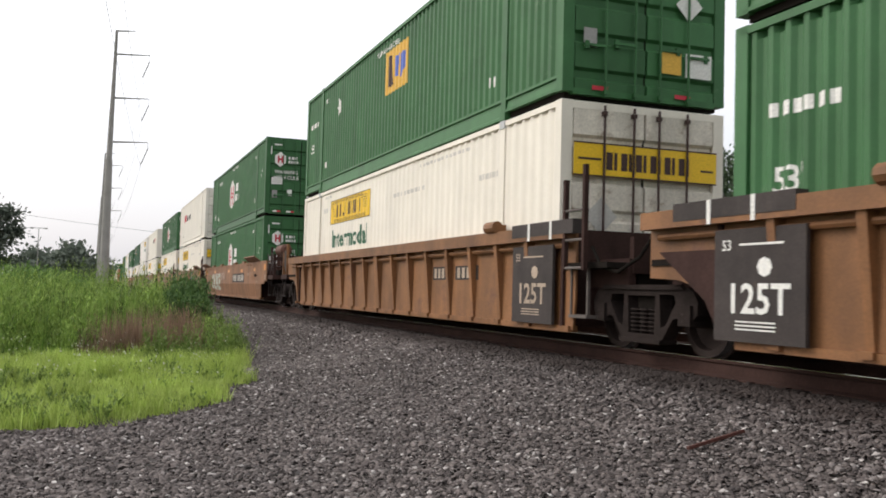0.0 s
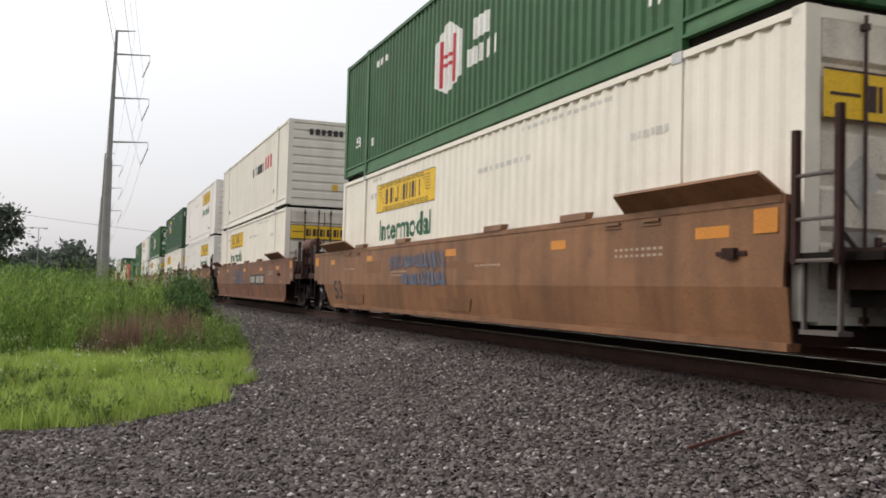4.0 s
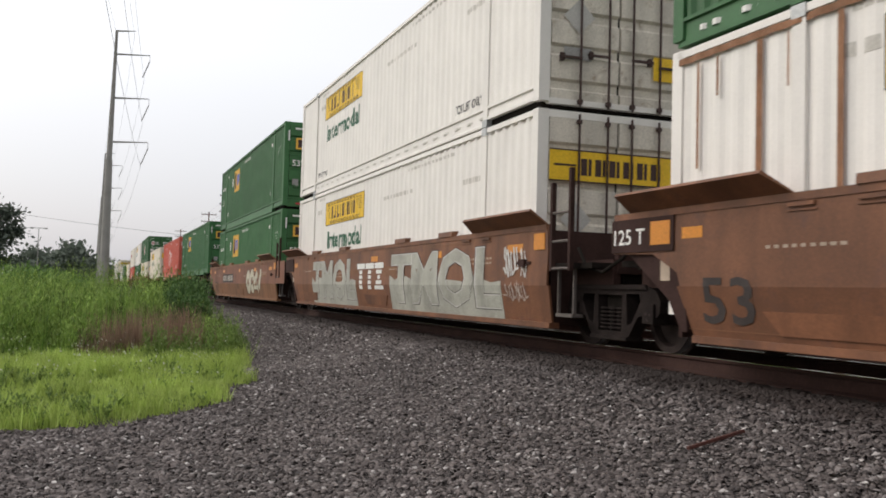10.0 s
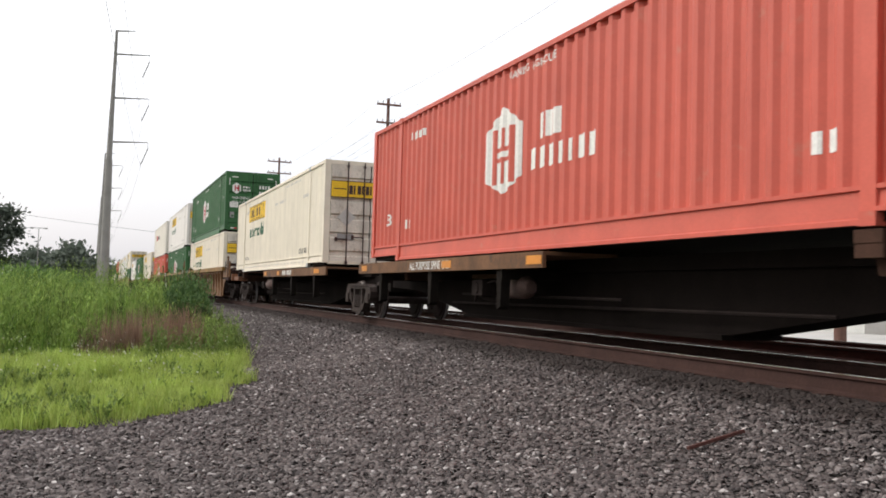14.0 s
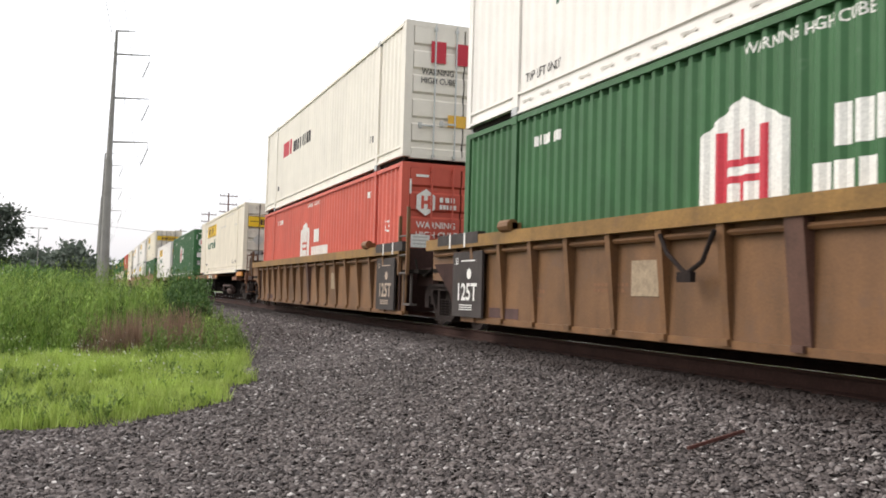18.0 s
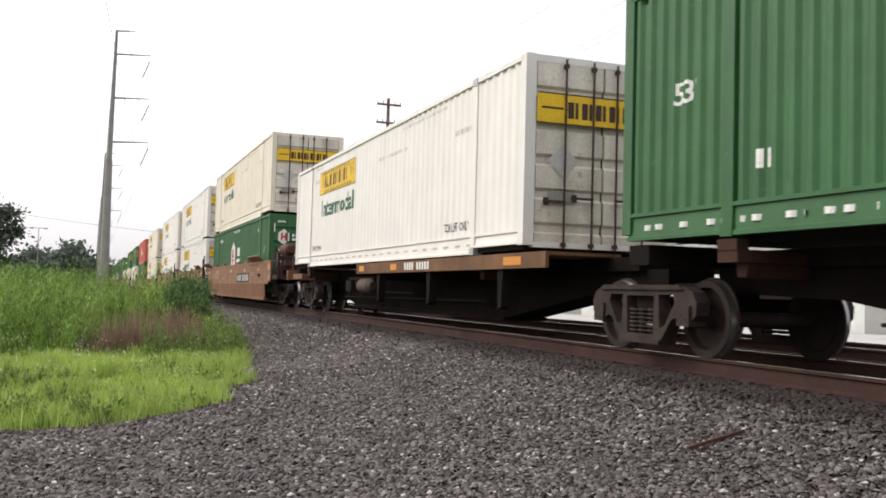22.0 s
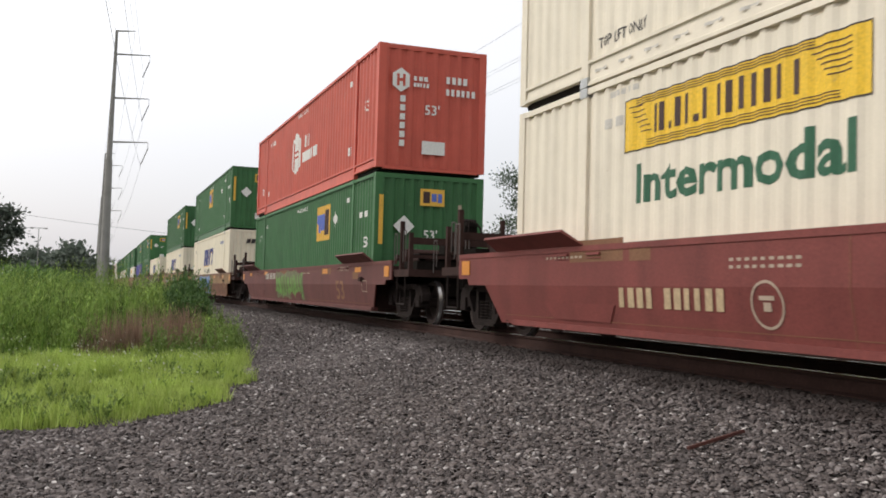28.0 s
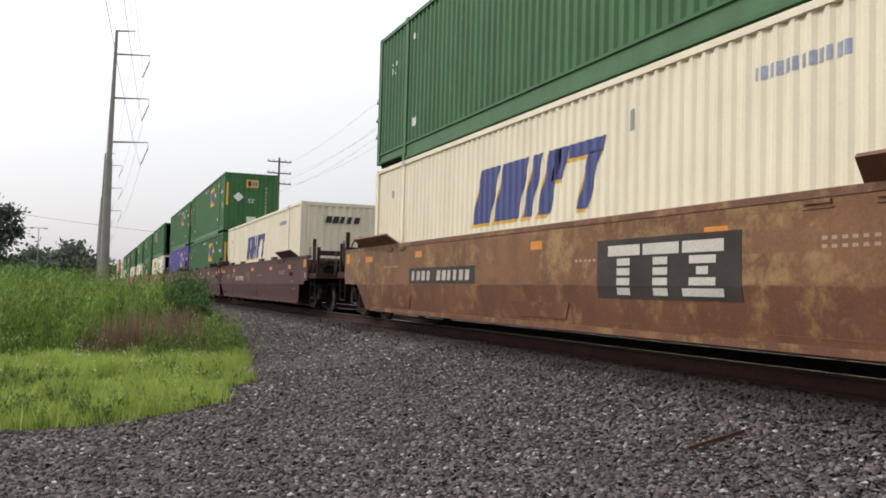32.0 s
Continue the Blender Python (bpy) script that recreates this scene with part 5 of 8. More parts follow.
def container(st, u, z, front=False, low=False, far=False, dx=0.0, tape=False):
    """A 53 ft container whose rear edge lies at u along the train, its floor at z."""
    lab = {"hub": "dark green corrugated container, white shield emblem", "emp": "green corrugated container, orange-yellow square logo", "emd": "dull green corrugated container, orange-yellow square logo",
           "jbh": "white ribbed container, yellow panel and green lettering", "jbw": "clean white ribbed container, yellow panel, green lettering", "cream": "cream ribbed container, yellow panel and green lettering",
           "xpo": "off-white container, red and black name shapes", "red": "red corrugated container, white shield emblem",
           "swift": "ivory corrugated container, slanted blue shapes", "blue": "violet-blue corrugated container"}[st]
    lab += ", in a well wagon" if low else (", on a spine wagon" if z < 2 else ", stacked on top")
    root = thing("shipping_container", lab, "shipping container", group="containers of the train")
    pm, dp = PAINT[st], RIB[st]
    far_mesh = shared(("side_wall", st), lambda: corrugated(*dp), pm)
    part("side_wall", far_mesh, root)
    part("side_wall", far_mesh, root, pose(0, 0, 0, 0, 0, 180))
    def low_rail():
        # full depth between the lifting posts, raised towards the ends
        s = Shape().bar([(-CW, base), (-CW + 0.08, base), (-CW + 0.08, RAILH), (-CW + 0.004, RAILH), (-CW + 0.004, RAILH - 0.04), (-CW + 0.035, RAILH - 0.05), (-CW + 0.022, base + 0.058), (-CW, base + 0.043)], -POST, POST)
        for a, b in ((-CL + 0.1, -POST), (POST, CL - 0.1)):
            s.bar([(-CW, 0.115 - drop), (-CW + 0.10, 0.115 - drop), (-CW + 0.10, RAILH), (-CW + 0.004, RAILH), (-CW + 0.004, RAILH - 0.04), (-CW + 0.035, RAILH - 0.05), (-CW + 0.022, 0.16 - drop), (-CW, 0.155 - drop)], a, b)
        return s
    drop = 0.09 if tape else 0.0
    base = 0.065 if st == "xpo" else 0.012
    bot = shared(("bottom_rail", st, tape), low_rail, pm)
    top = shared(("top_rail", st), lambda: Shape().bar([(-CW, CH - 0.085), (-CW + 0.10, CH - 0.085), (-CW + 0.10, CH - 0.004), (-CW + 0.01, CH - 0.004), (-CW, CH - 0.014)], -CL + 0.08, CL - 0.08), pm)
    for ang in (0, 180):
        part("bottom_rail", bot, root, pose(0, 0, 0, 0, 0, ang))
        part("top_rail", top, root, pose(0, 0, 0, 0, 0, ang))
    part("roof", shared(("roof", st), lambda: Shape().box(-CL + 0.05, CL - 0.05, -CW + 0.09, CW - 0.09, CH - 0.065, CH - 0.035), pm), root)
    part("floor", shared(("floor",), lambda: Shape().box(-CL + 0.1, CL - 0.1, -CW + 0.08, CW - 0.08, 0.035, 0.16), BLACKISH), root)
    post = shared(("corner_post", st), lambda: Shape().box(-0.09, 0.09, -0.085, 0.085, 0.10, CH), pm)
    mid = shared(("lifting_post", st), lambda: Shape().bar([(-0.0, 0), (0.11, 0), (0.11, CH), (-0.0, CH)], -0.085, 0.085), pm)
    cast = shared(("corner_casting", "dark" if st in ("jbh", "jbw", "cream", "swift", "xpo") else st), lambda: Shape().box(-0.092, 0.092, -0.012, 0.15, 0.0, 0.12), GALV if st in ("jbh", "jbw", "cream", "swift", "xpo") else pm)
    for sx in (-1, 1):
        for sy in (-1, 1):
            part("corner_post", post, root, pose(sx * (CL - 0.09), sy * (CW - 0.085), 0))
            part("lifting_post", mid, root, pose(sx * POST, sy * CW, 0, 0, 0, 0 if sy < 0 else 180))
        for zz in (0.0, CH - 0.118):
            part("corner_casting", cast, root, pose(sx * POST, -CW, zz))
    # rear wall, then doors or front wall
    def upright_sheet():
        s = Shape()
        ys = breaks(-CW + 0.16, CW - 0.16, dp[1])
        n = len(ys)
        return s.put([(CL - 0.004 - groove(y, (0.04, dp[1])), y, zz) for zz in (0.16, CH - 0.1) for y in ys], [(i, i + 1, n + i + 1, n + i) for i in range(n - 1)])

    def ribbed_sheet():
        prof = [(CL - 0.05, 0.14)]
        for i in range(9):
            z0 = 0.3 + 0.28 * i
            prof += [(CL - 0.05, z0), (CL - 0.005, z0 + 0.03), (CL - 0.005, z0 + 0.2), (CL - 0.05, z0 + 0.23)]
        prof.append((CL - 0.05, CH - 0.1))
        n = len(prof)
        return Shape().put([(x, y, zz) for y in (-CW + 0.14, CW - 0.14) for x, zz in prof], [(i, i + 1, n + i + 1, n + i) for i in range(n - 1)])
    sheet = shared(("front_wall", st, front == 2), upright_sheet if front != 2 else ribbed_sheet, pm)
    sill = shared(("end_sill", st), lambda: Shape().box(CL - 0.12, CL, -CW + 0.16, CW - 0.16, 0.07, 0.15), pm)
    header = shared(("end_header", st), lambda: Shape().box(CL - 0.12, CL, -CW + 0.16, CW - 0.16, CH - 0.11, CH - 0.005), pm)
    for ang in (0, 180):
        part("end_sill", sill, root, pose(0, 0, 0, 0, 0, ang))
        part("end_header", header, root, pose(0, 0, 0, 0, 0, ang))
    part("end_wall", sheet, root, pose(0, 0, 0, 0, 0, 180))
    if front:
        part("front_wall", sheet, root)
    elif not far:
        def leaf():
            prof = [(CL - 0.075, 0.15), (CL - 0.004, 0.15), (CL - 0.004, 0.27)]
            for i in range(5):
                z0 = 0.30 + 0.5 * i
                prof += [(CL - 0.05, z0), (CL - 0.05, z0 + 0.10), (CL - 0.004, z0 + 0.14), (CL - 0.004, z0 + 0.46)]
            prof += [(CL - 0.004, CH - 0.11), (CL - 0.075, CH - 0.11)]
            return Shape().plate(prof, 0.018, CW - 0.185)
        door = shared(("door", st), leaf, pm if st not in ("jbh", "jbw", "cream") else surface("dirty_white_door_paint", (0.70, 0.64, 0.55), 0.6, vary=0.15, scale=2.0, streak=0.3, spots=(0.30, 0.22, 0.15), spot=0.05))
        dark = "tape" if tape or st == "xpo" else ("dark" if st in ("cream", "jbh", "jbw") else st)
        rod_mat = ROD if dark == "tape" else (BRN if dark == "dark" else pm)
        rod = shared(("lock_rod", dark), lambda: Shape().rod((CL + 0.045, 0, 0.05), (CL + 0.045, 0, CH - 0.05), 0.018, 8), rod_mat)
        hand = shared(("door_handle", dark), lambda: Shape().box(CL + 0.03, CL + 0.06, -0.02, 0.34, -0.012, 0.022).box(CL + 0.0, CL + 0.05, 0.26, 0.32, -0.05, 0.06), rod_mat)
        keep = shared(("rod_keeper", dark), lambda: Shape().box(CL, CL + 0.07, -0.03, 0.03, -0.03, 0.03), rod_mat)
        part("door_gasket", shared(("door_gasket",), lambda: Shape().plate([(CL - 0.085, 0.14), (CL - 0.06, 0.14), (CL - 0.06, CH - 0.1), (CL - 0.085, CH - 0.1)], -CW + 0.15, CW - 0.15), BLACKISH), root)
        for sy in (1, -1):
            d = part("door", door, root, Matrix.Diagonal((1, sy, 1, 1)))
            for yy in (0.20, 0.66):
                r = part("lock_rod", rod, d, pose(0, yy, 0))
                for zz in (0.12, 2.74):
                    part("rod_keeper", keep, d, pose(0, yy, zz))
                part("door_handle", hand, d, pose(0, yy, 0.80 if yy < 0.5 else 0.74))
    side_marks(root, st, bool(front) and st in ("emp", "jbh", "jbw", "xpo", "cream", "blue"), low, dx, tape)
    if u == -175.1 and low:
        add_decal("rust_streak", ("rust_streak",), lambda d: d.rect(-6.70, -6.63, 0.4, 2.72).rect(-5.68, -5.60, 0.5, 2.72).rect(-7.62, -7.58, 1.6, 2.7).rect(-7.95, -5.2, 2.73, 2.80).rect(-7.3, -7.27, 2.3, 2.7).rect(-6.3, -6.27, 2.2, 2.7), RUSTI, root, False, dp, 0.034, False, "brown rust streaks")
    if not far:
        end_marks(root, st, bool(front))
    MOVERS.append((root, u + CL, z))
    return root


# ---- wagons ----
SW = 1.45


def blob(seed, n, w, h):
    """A rounded irregular outline in x and z."""
    rng = random.Random(seed)
    return [(w * math.cos(2 * math.pi * i / n) * rng.uniform(0.75, 1.0), h * math.sin(2 * math.pi * i / n) * rng.uniform(0.8, 1.0)) for i in range(n)]


def flat(pts, y):
    s = Shape()
    s.put([(x, y, z) for x, z in pts], [tuple(range(len(pts)))])
    return s


def sill_y(z):
    """Lateral place of the side sheet of a smooth well car at that height."""
    return -SW if z >= 0.76 else -SW + (0.76 - z) * 0.18


class Mark:
    """Paint on the smooth side sill of a well car."""

    def __init__(self, lift):
        self.s, self.lift = Shape(), lift

    def rect(self, a, b, z0, z1, slant=0.0):
        zs = [z0] + ([0.76] if z0 < 0.75 and z1 > 0.77 else []) + [z1]
        for p, q in zip(zs, zs[1:]):
            i, j = slant * (p - z0), slant * (q - z0)
            self.s.put([(a + i, sill_y(p + 1e-4) - self.lift, p), (b + i, sill_y(p + 1e-4) - self.lift, p), (b + j, sill_y(q - 1e-4) - self.lift, q), (a + j, sill_y(q - 1e-4) - self.lift, q)], [(0, 1, 2, 3)])
        return self

    def blob(self, x, z, pts, k=1.0):
        vs = [(x + p * k, z + q * k) for p, q in pts]
        c = (x, sill_y(z) - self.lift, z)
        n = len(vs)
        self.s.put([c] + [(p, sill_y(q) - self.lift - (0.0 if q >= 0.76 else 0.0), q) for p, q in vs], [(0, i + 1, (i + 1) % n + 1) for i in range(n)])
        return self

    def line(self, pts, w):
        for (a, p), (b, q) in zip(pts, pts[1:]):
            d = math.hypot(b - a, q - p) or 1
            nx, nz = -(q - p) / d * w / 2, (b - a) / d * w / 2
            self.s.put([(x, sill_y(z) - self.lift, z) for x, z in ((a - nx, p - nz), (b - nx, q - nz), (b + nx, q + nz), (a + nx, p + nz))], [(0, 1, 2, 3)])
        return self

    def poly(self, pts):
        self.s.put([(x, sill_y(z) - self.lift, z) for x, z in pts], [tuple(range(len(pts)))])
        return self

    def ribbon(self, pts, w):
        """A stroke of even width along a line, mitred at its bends."""
        n, L, R = len(pts), [], []
        for i, (x, z) in enumerate(pts):
            dx = dz = 0.0
            for (a, p), (b, q) in ([(pts[i - 1], pts[i])] if i else []) + ([(pts[i], pts[i + 1])] if i < n - 1 else []):
                d = math.hypot(b - a, q - p) or 1
                dx, dz = dx + (b - a) / d, dz + (q - p) / d
            d = math.hypot(dx, dz) or 1
            k = w / 2 * min(1.5, 2 / max(d, 0.7)) if 0 < i < n - 1 else w / 2
            nx, nz = -dz / d * k, dx / d * k
            for side, s in ((L, 1), (R, -1)):
                zz = min(1.49, max(0.21, z + s * nz))
                side.append((x + s * nx, sill_y(zz) - self.lift, zz))
        self.s.put(L + R, [(i, i + 1, n + i + 1, n + i) for i in range(n - 1)])
        return self

    def text(self, word, a, z, height, width=None, bold=0.012, lean=0.0):
        vs, fs, w = letters(word, height, bold)
        k = 1.0 if width is None else width / w
        bm = bmesh.new()
        bv = [bm.verts.new((a + x * k + lean * y, 0, z + y)) for x, y in vs]
        for q in fs:
            if len(set(q)) == len(q) and bm.faces.get([bv[i] for i in q]) is None:
                bm.faces.new([bv[i] for i in q])
        # cut along the fold of the sheet
        bmesh.ops.bisect_plane(bm, geom=bm.verts[:] + bm.edges[:] + bm.faces[:], plane_co=(0, 0, 0.76), plane_no=(0, 0, 1))
        bm.verts.index_update()
        self.s.put([(v.co.x, sill_y(v.co.z) - self.lift, v.co.z) for v in bm.verts], [tuple(v.index for v in q.verts) for q in bm.faces])
        bm.free()
        return self

    def bars(self, a, b, z0, z1, n, seed, slant=0.0):
        rng = random.Random(seed)
        w = (b - a) / n
        for i in range(n):
            self.rect(a + i * w, a + i * w + w * rng.uniform(0.5, 0.7), z0, z1, slant)
        return self


def mark(name, fill, mat, root, lift=0.004, label=""):
    d = Mark(lift)
    fill(d)
    ob = part(name, d.s.mesh(name, mat, fix=False), root, None, label)
    return tagged(ob, kind="stuff") if name in STUFF else ob


def zigzag(rng):
    """An abstract angular stroke in a unit cell, x and z."""
    k = rng.choice((3, 4, 4, 5))
    up = rng.random() < 0.5
    pts = []
    for i in range(k):
        z = rng.uniform(0.72, 1.05) if up else rng.uniform(-0.03, 0.3)
        pts.append(((i + 0.5) / k + rng.uniform(-0.14, 0.14), z))
        up = not up
    x, z = pts[-1]
    pts.append((x + rng.uniform(0.05, 0.3), 0.5 + rng.uniform(-0.15, 0.15)))
    return pts


def curl(kind, n=18):
    """Round stroke shapes in a unit cell: an S-like double bow, an open ring, a ring, a leaning bar."""
    pts = []
    for i in range(n + 1):
        t = i / n
        if kind == 0:
            w = 0.3 + 4.6 * t
            pts.append((0.5 + 0.4 * math.cos(w) * (1 if t < 0.5 else 1), 0.98 - 0.96 * t + 0.07 * math.sin(6.3 * t)) if 0.3 < t < 0.7 else (0.5 + 0.38 * math.cos(2.2 * math.pi * t), 0.98 - 0.96 * t))
        elif kind == 1:
            w = 0.1 + 5.6 * t
            pts.append((0.5 + 0.42 * math.cos(w), 0.5 + 0.46 * math.sin(w)))
        elif kind == 2:
            w = 6.2 * t + 0.4
            pts.append((0.5 + 0.42 * math.cos(w), 0.5 + 0.48 * math.sin(w)))
        else:
            pts.append((0.62 - 0.3 * t + 0.06 * math.sin(6 * t), 1.15 - 1.1 * t))
    return pts


def fitted(cell, x, z, w, h, lean=0.0):
    return [(x + w * p + lean * q * h, z + h * q) for p, q in cell]


def dense(pts, step=0.12):
    """The same line with more points, so that it lies on the bent sheet."""
    out = [pts[0]]
    for (a, p), (b, q) in zip(pts, pts[1:]):
        k = max(1, int(math.hypot(b - a, q - p) / step))
        out += [(a + (b - a) * i / k, p + (q - p) * i / k) for i in range(1, k + 1)]
    return out


def lettering(root, a, b, z0, z1, layers, seed, glyphs=None, n=None, label="large sprayed graffiti shape"):
    """Sprayed stroke shapes side by side; layers: stroke width and paint from the back to the front."""
    rng = random.Random(seed)
    n = n or max(3, round((b - a) / 0.8))
    w = (b - a) / n
    for i in range(n):
        cell = zigzag(rng) if glyphs is None else curl(glyphs[i % len(glyphs)])
        k = rng.uniform(0.9, 1.08)
        pts = dense(fitted(cell, a + i * w + 0.06 * w, z0 + rng.uniform(0, 0.06), w * 0.88, (z1 - z0) * k * 0.97, rng.uniform(-0.05, 0.08)))
        for m, (width, mat) in enumerate(layers):
            front = m == len(layers) - 1
            mark("graffiti_shape" if front else "graffiti_outline", lambda d: d.ribbon(pts, width), mat, root, 0.0075 + 0.004 * (i % 2) + 0.0011 * m, label if front else "")


def scrawl(root, a, b, z0, z1, mat, width, seed, n=None):
    """One thin sprayed tag of small stroke shapes."""
    rng = random.Random(seed)
    n = n or max(2, round((b - a) / ((z1 - z0) * 0.75)))
    w = (b - a) / n

    def fill(d):
        # looping scribble in a few strokes
        for i in range(n):
            pts, ph, amp = [], rng.uniform(0, 6.3), rng.uniform(0.35, 0.55)
            turns = rng.uniform(1.2, 2.4)
            for k in range(22):
                t = k / 21
                u = ph + 6.283 * turns * t
                pts.append((a + (i + 0.1 + 0.75 * t) * w + 0.22 * w * math.cos(u * 1.1), (z0 + z1) / 2 + (z1 - z0) * amp * (math.sin(u) * 0.85 + 0.3 * math.sin(2.3 * u + ph))))
            d.ribbon(pts, width * rng.uniform(0.75, 1.2))
    mark("graffiti_tag", fill, mat, root, 0.016, "thin sprayed graffiti tag")


def field(root, a, b, z0, z1, mat, seed, name="graffiti_field", lift=0.006, label="sprayed graffiti background"):
    """A sprayed field with an uneven outline."""
    rng = random.Random(seed)
    n = max(4, int((b - a) / 0.35))

    def fill(d):
        for i in range(n):
            p, q = a + (b - a) * i / n, a + (b - a) * (i + 1) / n
            tops[i + 1] = z1 - rng.uniform(0, 0.16)
            lo = z0 + (0.0 if z0 < 0.3 else rng.uniform(0, 0.08))
            for r, s in ((lo, 0.76), (0.76, None)):
                zt = [(p, r), (q, r), (q, s or tops[i + 1]), (p, s or tops[i])]
                d.s.put([(x, sill_y(z + (1e-4 if s is None else -1e-4)) - d.lift, z) for x, z in zt], [(0, 1, 2, 3)])
    tops = [z1] * (n + 2)
    mark(name, fill, mat, root, lift, label)


def graffiti(root, kind, a, b, seed):
    """Sprayed shapes on the side sill between a and b, measured from the middle; no words."""
    if kind == "tag":
        scrawl(root, a, b, 0.95, 1.3, WEAK, 0.022, seed)
    elif kind == "low_tag":
        scrawl(root, a, b, 0.3, 0.72, WSPRAY, 0.03, seed)
    elif kind == "fine_tag":
        scrawl(root, a, b, 0.9, 1.32, WSPRAY, 0.03, seed)
        scrawl(root, a, b, 0.55, 0.8, WEAK, 0.02, seed + 1)
    elif kind == "blue_tag":
        scrawl(root, a, b, 1.05, 1.35, DULLBLUE, 0.03, seed)
        scrawl(root, a + 0.25 * (b - a), b, 0.75, 1.0, DULLBLUE, 0.035, seed + 1)
    elif kind == "green_tag":
        field(root, a, b, 0.3, 1.2, surface("thin_green_spray_paint", (0.16, 0.16, 0.085), 0.7, vary=0.4, scale=5), seed)
        scrawl(root, a, b, 0.4, 1.05, DRYGREEN, 0.07, seed)
    elif kind == "vase":
        o = [(a + (b - a) * u, v) for u, v in ((0.25, 1.42), (0.32, 1.2), (0.1, 1.0), (0.0, 0.75), (0.12, 0.52), (0.5, 0.44), (0.88, 0.5), (1.0, 0.74), (0.9, 1.0), (0.66, 1.18), (0.7, 1.40), (0.48, 1.46))]
        mark("graffiti_shape", lambda d: d.poly(dense(o + o[:1])[:-1]), DULLBLUE, root, 0.010, "faded blue sprayed vase shape")
        mark("graffiti_outline", lambda d: d.ribbon(dense(o + o[:1]), 0.035), WEAK, root, 0.014)
        mark("graffiti_line", lambda d: d.ribbon(dense([(a + (b - a) * u, v) for u, v in ((0.05, 0.95), (0.35, 1.02), (0.6, 0.92), (0.97, 0.98))]), 0.03), WEAK, root, 0.014)
    elif kind == "figure":
        o = [(a + 0.5 * (b - a) * (1 + 0.92 * math.cos(t)), 0.62 + 0.34 * math.sin(t)) for t in [0.35 * i for i in range(19)]]
        p = [(a + (b - a) * u, v) for u, v in ((0.2, 0.98), (0.02, 1.15), (0.03, 1.36), (0.2, 1.42), (0.5, 1.36), (0.72, 1.47), (0.78, 1.2), (0.9, 1.42), (1.05, 1.3), (1.0, 1.12), (0.82, 1.02), (0.75, 0.9))]
        for k, line in enumerate((o, p)):
            mark("graffiti_tag", lambda d: d.ribbon(dense(line), 0.04), WSPRAY, root, 0.018 + 0.001 * k, "white sprayed outline figure")
    elif kind == "silver":
        field(root, a, b, 0.245, 0.95, SILVER, seed, label="silver sprayed graffiti background")
        word = "SLAYERS" if b > 14 else "TMOL"
        for k, (o, m) in enumerate(((0.055, PANEL), (0.045, WSPRAY), (0.035, SILVER))):
            mark("graffiti_shape" if k == 2 else "graffiti_outline", lambda d: d.text(word, a + 0.06, 0.46, 0.86, b - a - 0.12, o, 0.06), m, root, 0.009 + 0.0015 * k, "large silver graffiti letters" if k == 2 else "")
    elif kind == "wild":
        field(root, a - 0.5, b + 0.7, 0.245, 1.49, PANEL, seed, lift=0.0055, label="black sprayed graffiti background")
        field(root, a, b - 0.2, 0.245, 1.40, DRYGREEN, seed + 1, lift=0.0065, label="green sprayed graffiti background")
        field(root, a + 0.1, b - 0.5, 0.245, 1.2, SILVER, seed + 2, lift=0.0072, label="silver sprayed graffiti background")
        lettering(root, a + 0.05, b - 0.3, 0.42, 1.42, ((0.42, WSPRAY), (0.385, DRYGREEN), (0.29, WSPRAY), (0.26, SILVER)), seed, n=6)
    elif kind == "bubble":
        for k, (o, m) in enumerate(((0.055, PANEL), (0.042, WSPRAY), (0.028, MINT))):
            mark("graffiti_shape" if k == 2 else "graffiti_outline", lambda d: d.text("SelcK", a + 0.06, 0.42, 0.92, b - a - 0.12, o, 0.05), m, root, 0.009 + 0.0015 * k, "mint bubble-shaped graffiti letters" if k == 2 else "")
    elif kind == "teal":
        for k, (o, m) in enumerate(((0.06, WEAK), (0.05, MRED), (0.03, MINT))):
            mark("graffiti_shape" if k == 2 else "graffiti_outline", lambda d: d.text("OUKE", a + 0.06, 0.5, 0.72, b - a, o, 0.05), m, root, 0.009 + 0.0015 * k, "mint graffiti letters with a red edge" if k == 2 else "")
    elif kind == "pale":
        lettering(root, a, b, 0.5, 1.2, ((0.36, PANEL), (0.31, surface("pale_spray_paint", (0.50, 0.47, 0.36), 0.6, vary=0.15))), seed, (2, 1, 0, 3))
    elif kind == "white":
        field(root, a, b, 0.245, 0.62, WSPRAY, seed, label="white sprayed smear")
        scrawl(root, a, b, 0.55, 1.05, WSPRAY, 0.045, seed, n=3)
        scrawl(root, a + 0.2, b - 0.6, 0.95, 1.14, WSPRAY, 0.025, seed + 3)
    elif kind == "blue":
        field(root, a, b, 0.21, 1.2, BSPRAY, seed, label="blue sprayed graffiti background")
        mark("graffiti_shape", lambda d: d.text("AKTO", a + 0.25, 0.34, 0.78, b - a - 0.5, 0.02), surface("light_blue_outline_paint", (0.30, 0.36, 0.46), 0.6, vary=0.2), root, 0.012, "pale outlined graffiti letters")
        mark("graffiti_shape", lambda d: d.text("AKTO", a + 0.25, 0.34, 0.78, b - a - 0.5, -0.01), BSPRAY, root, 0.0135, "blue graffiti letters")


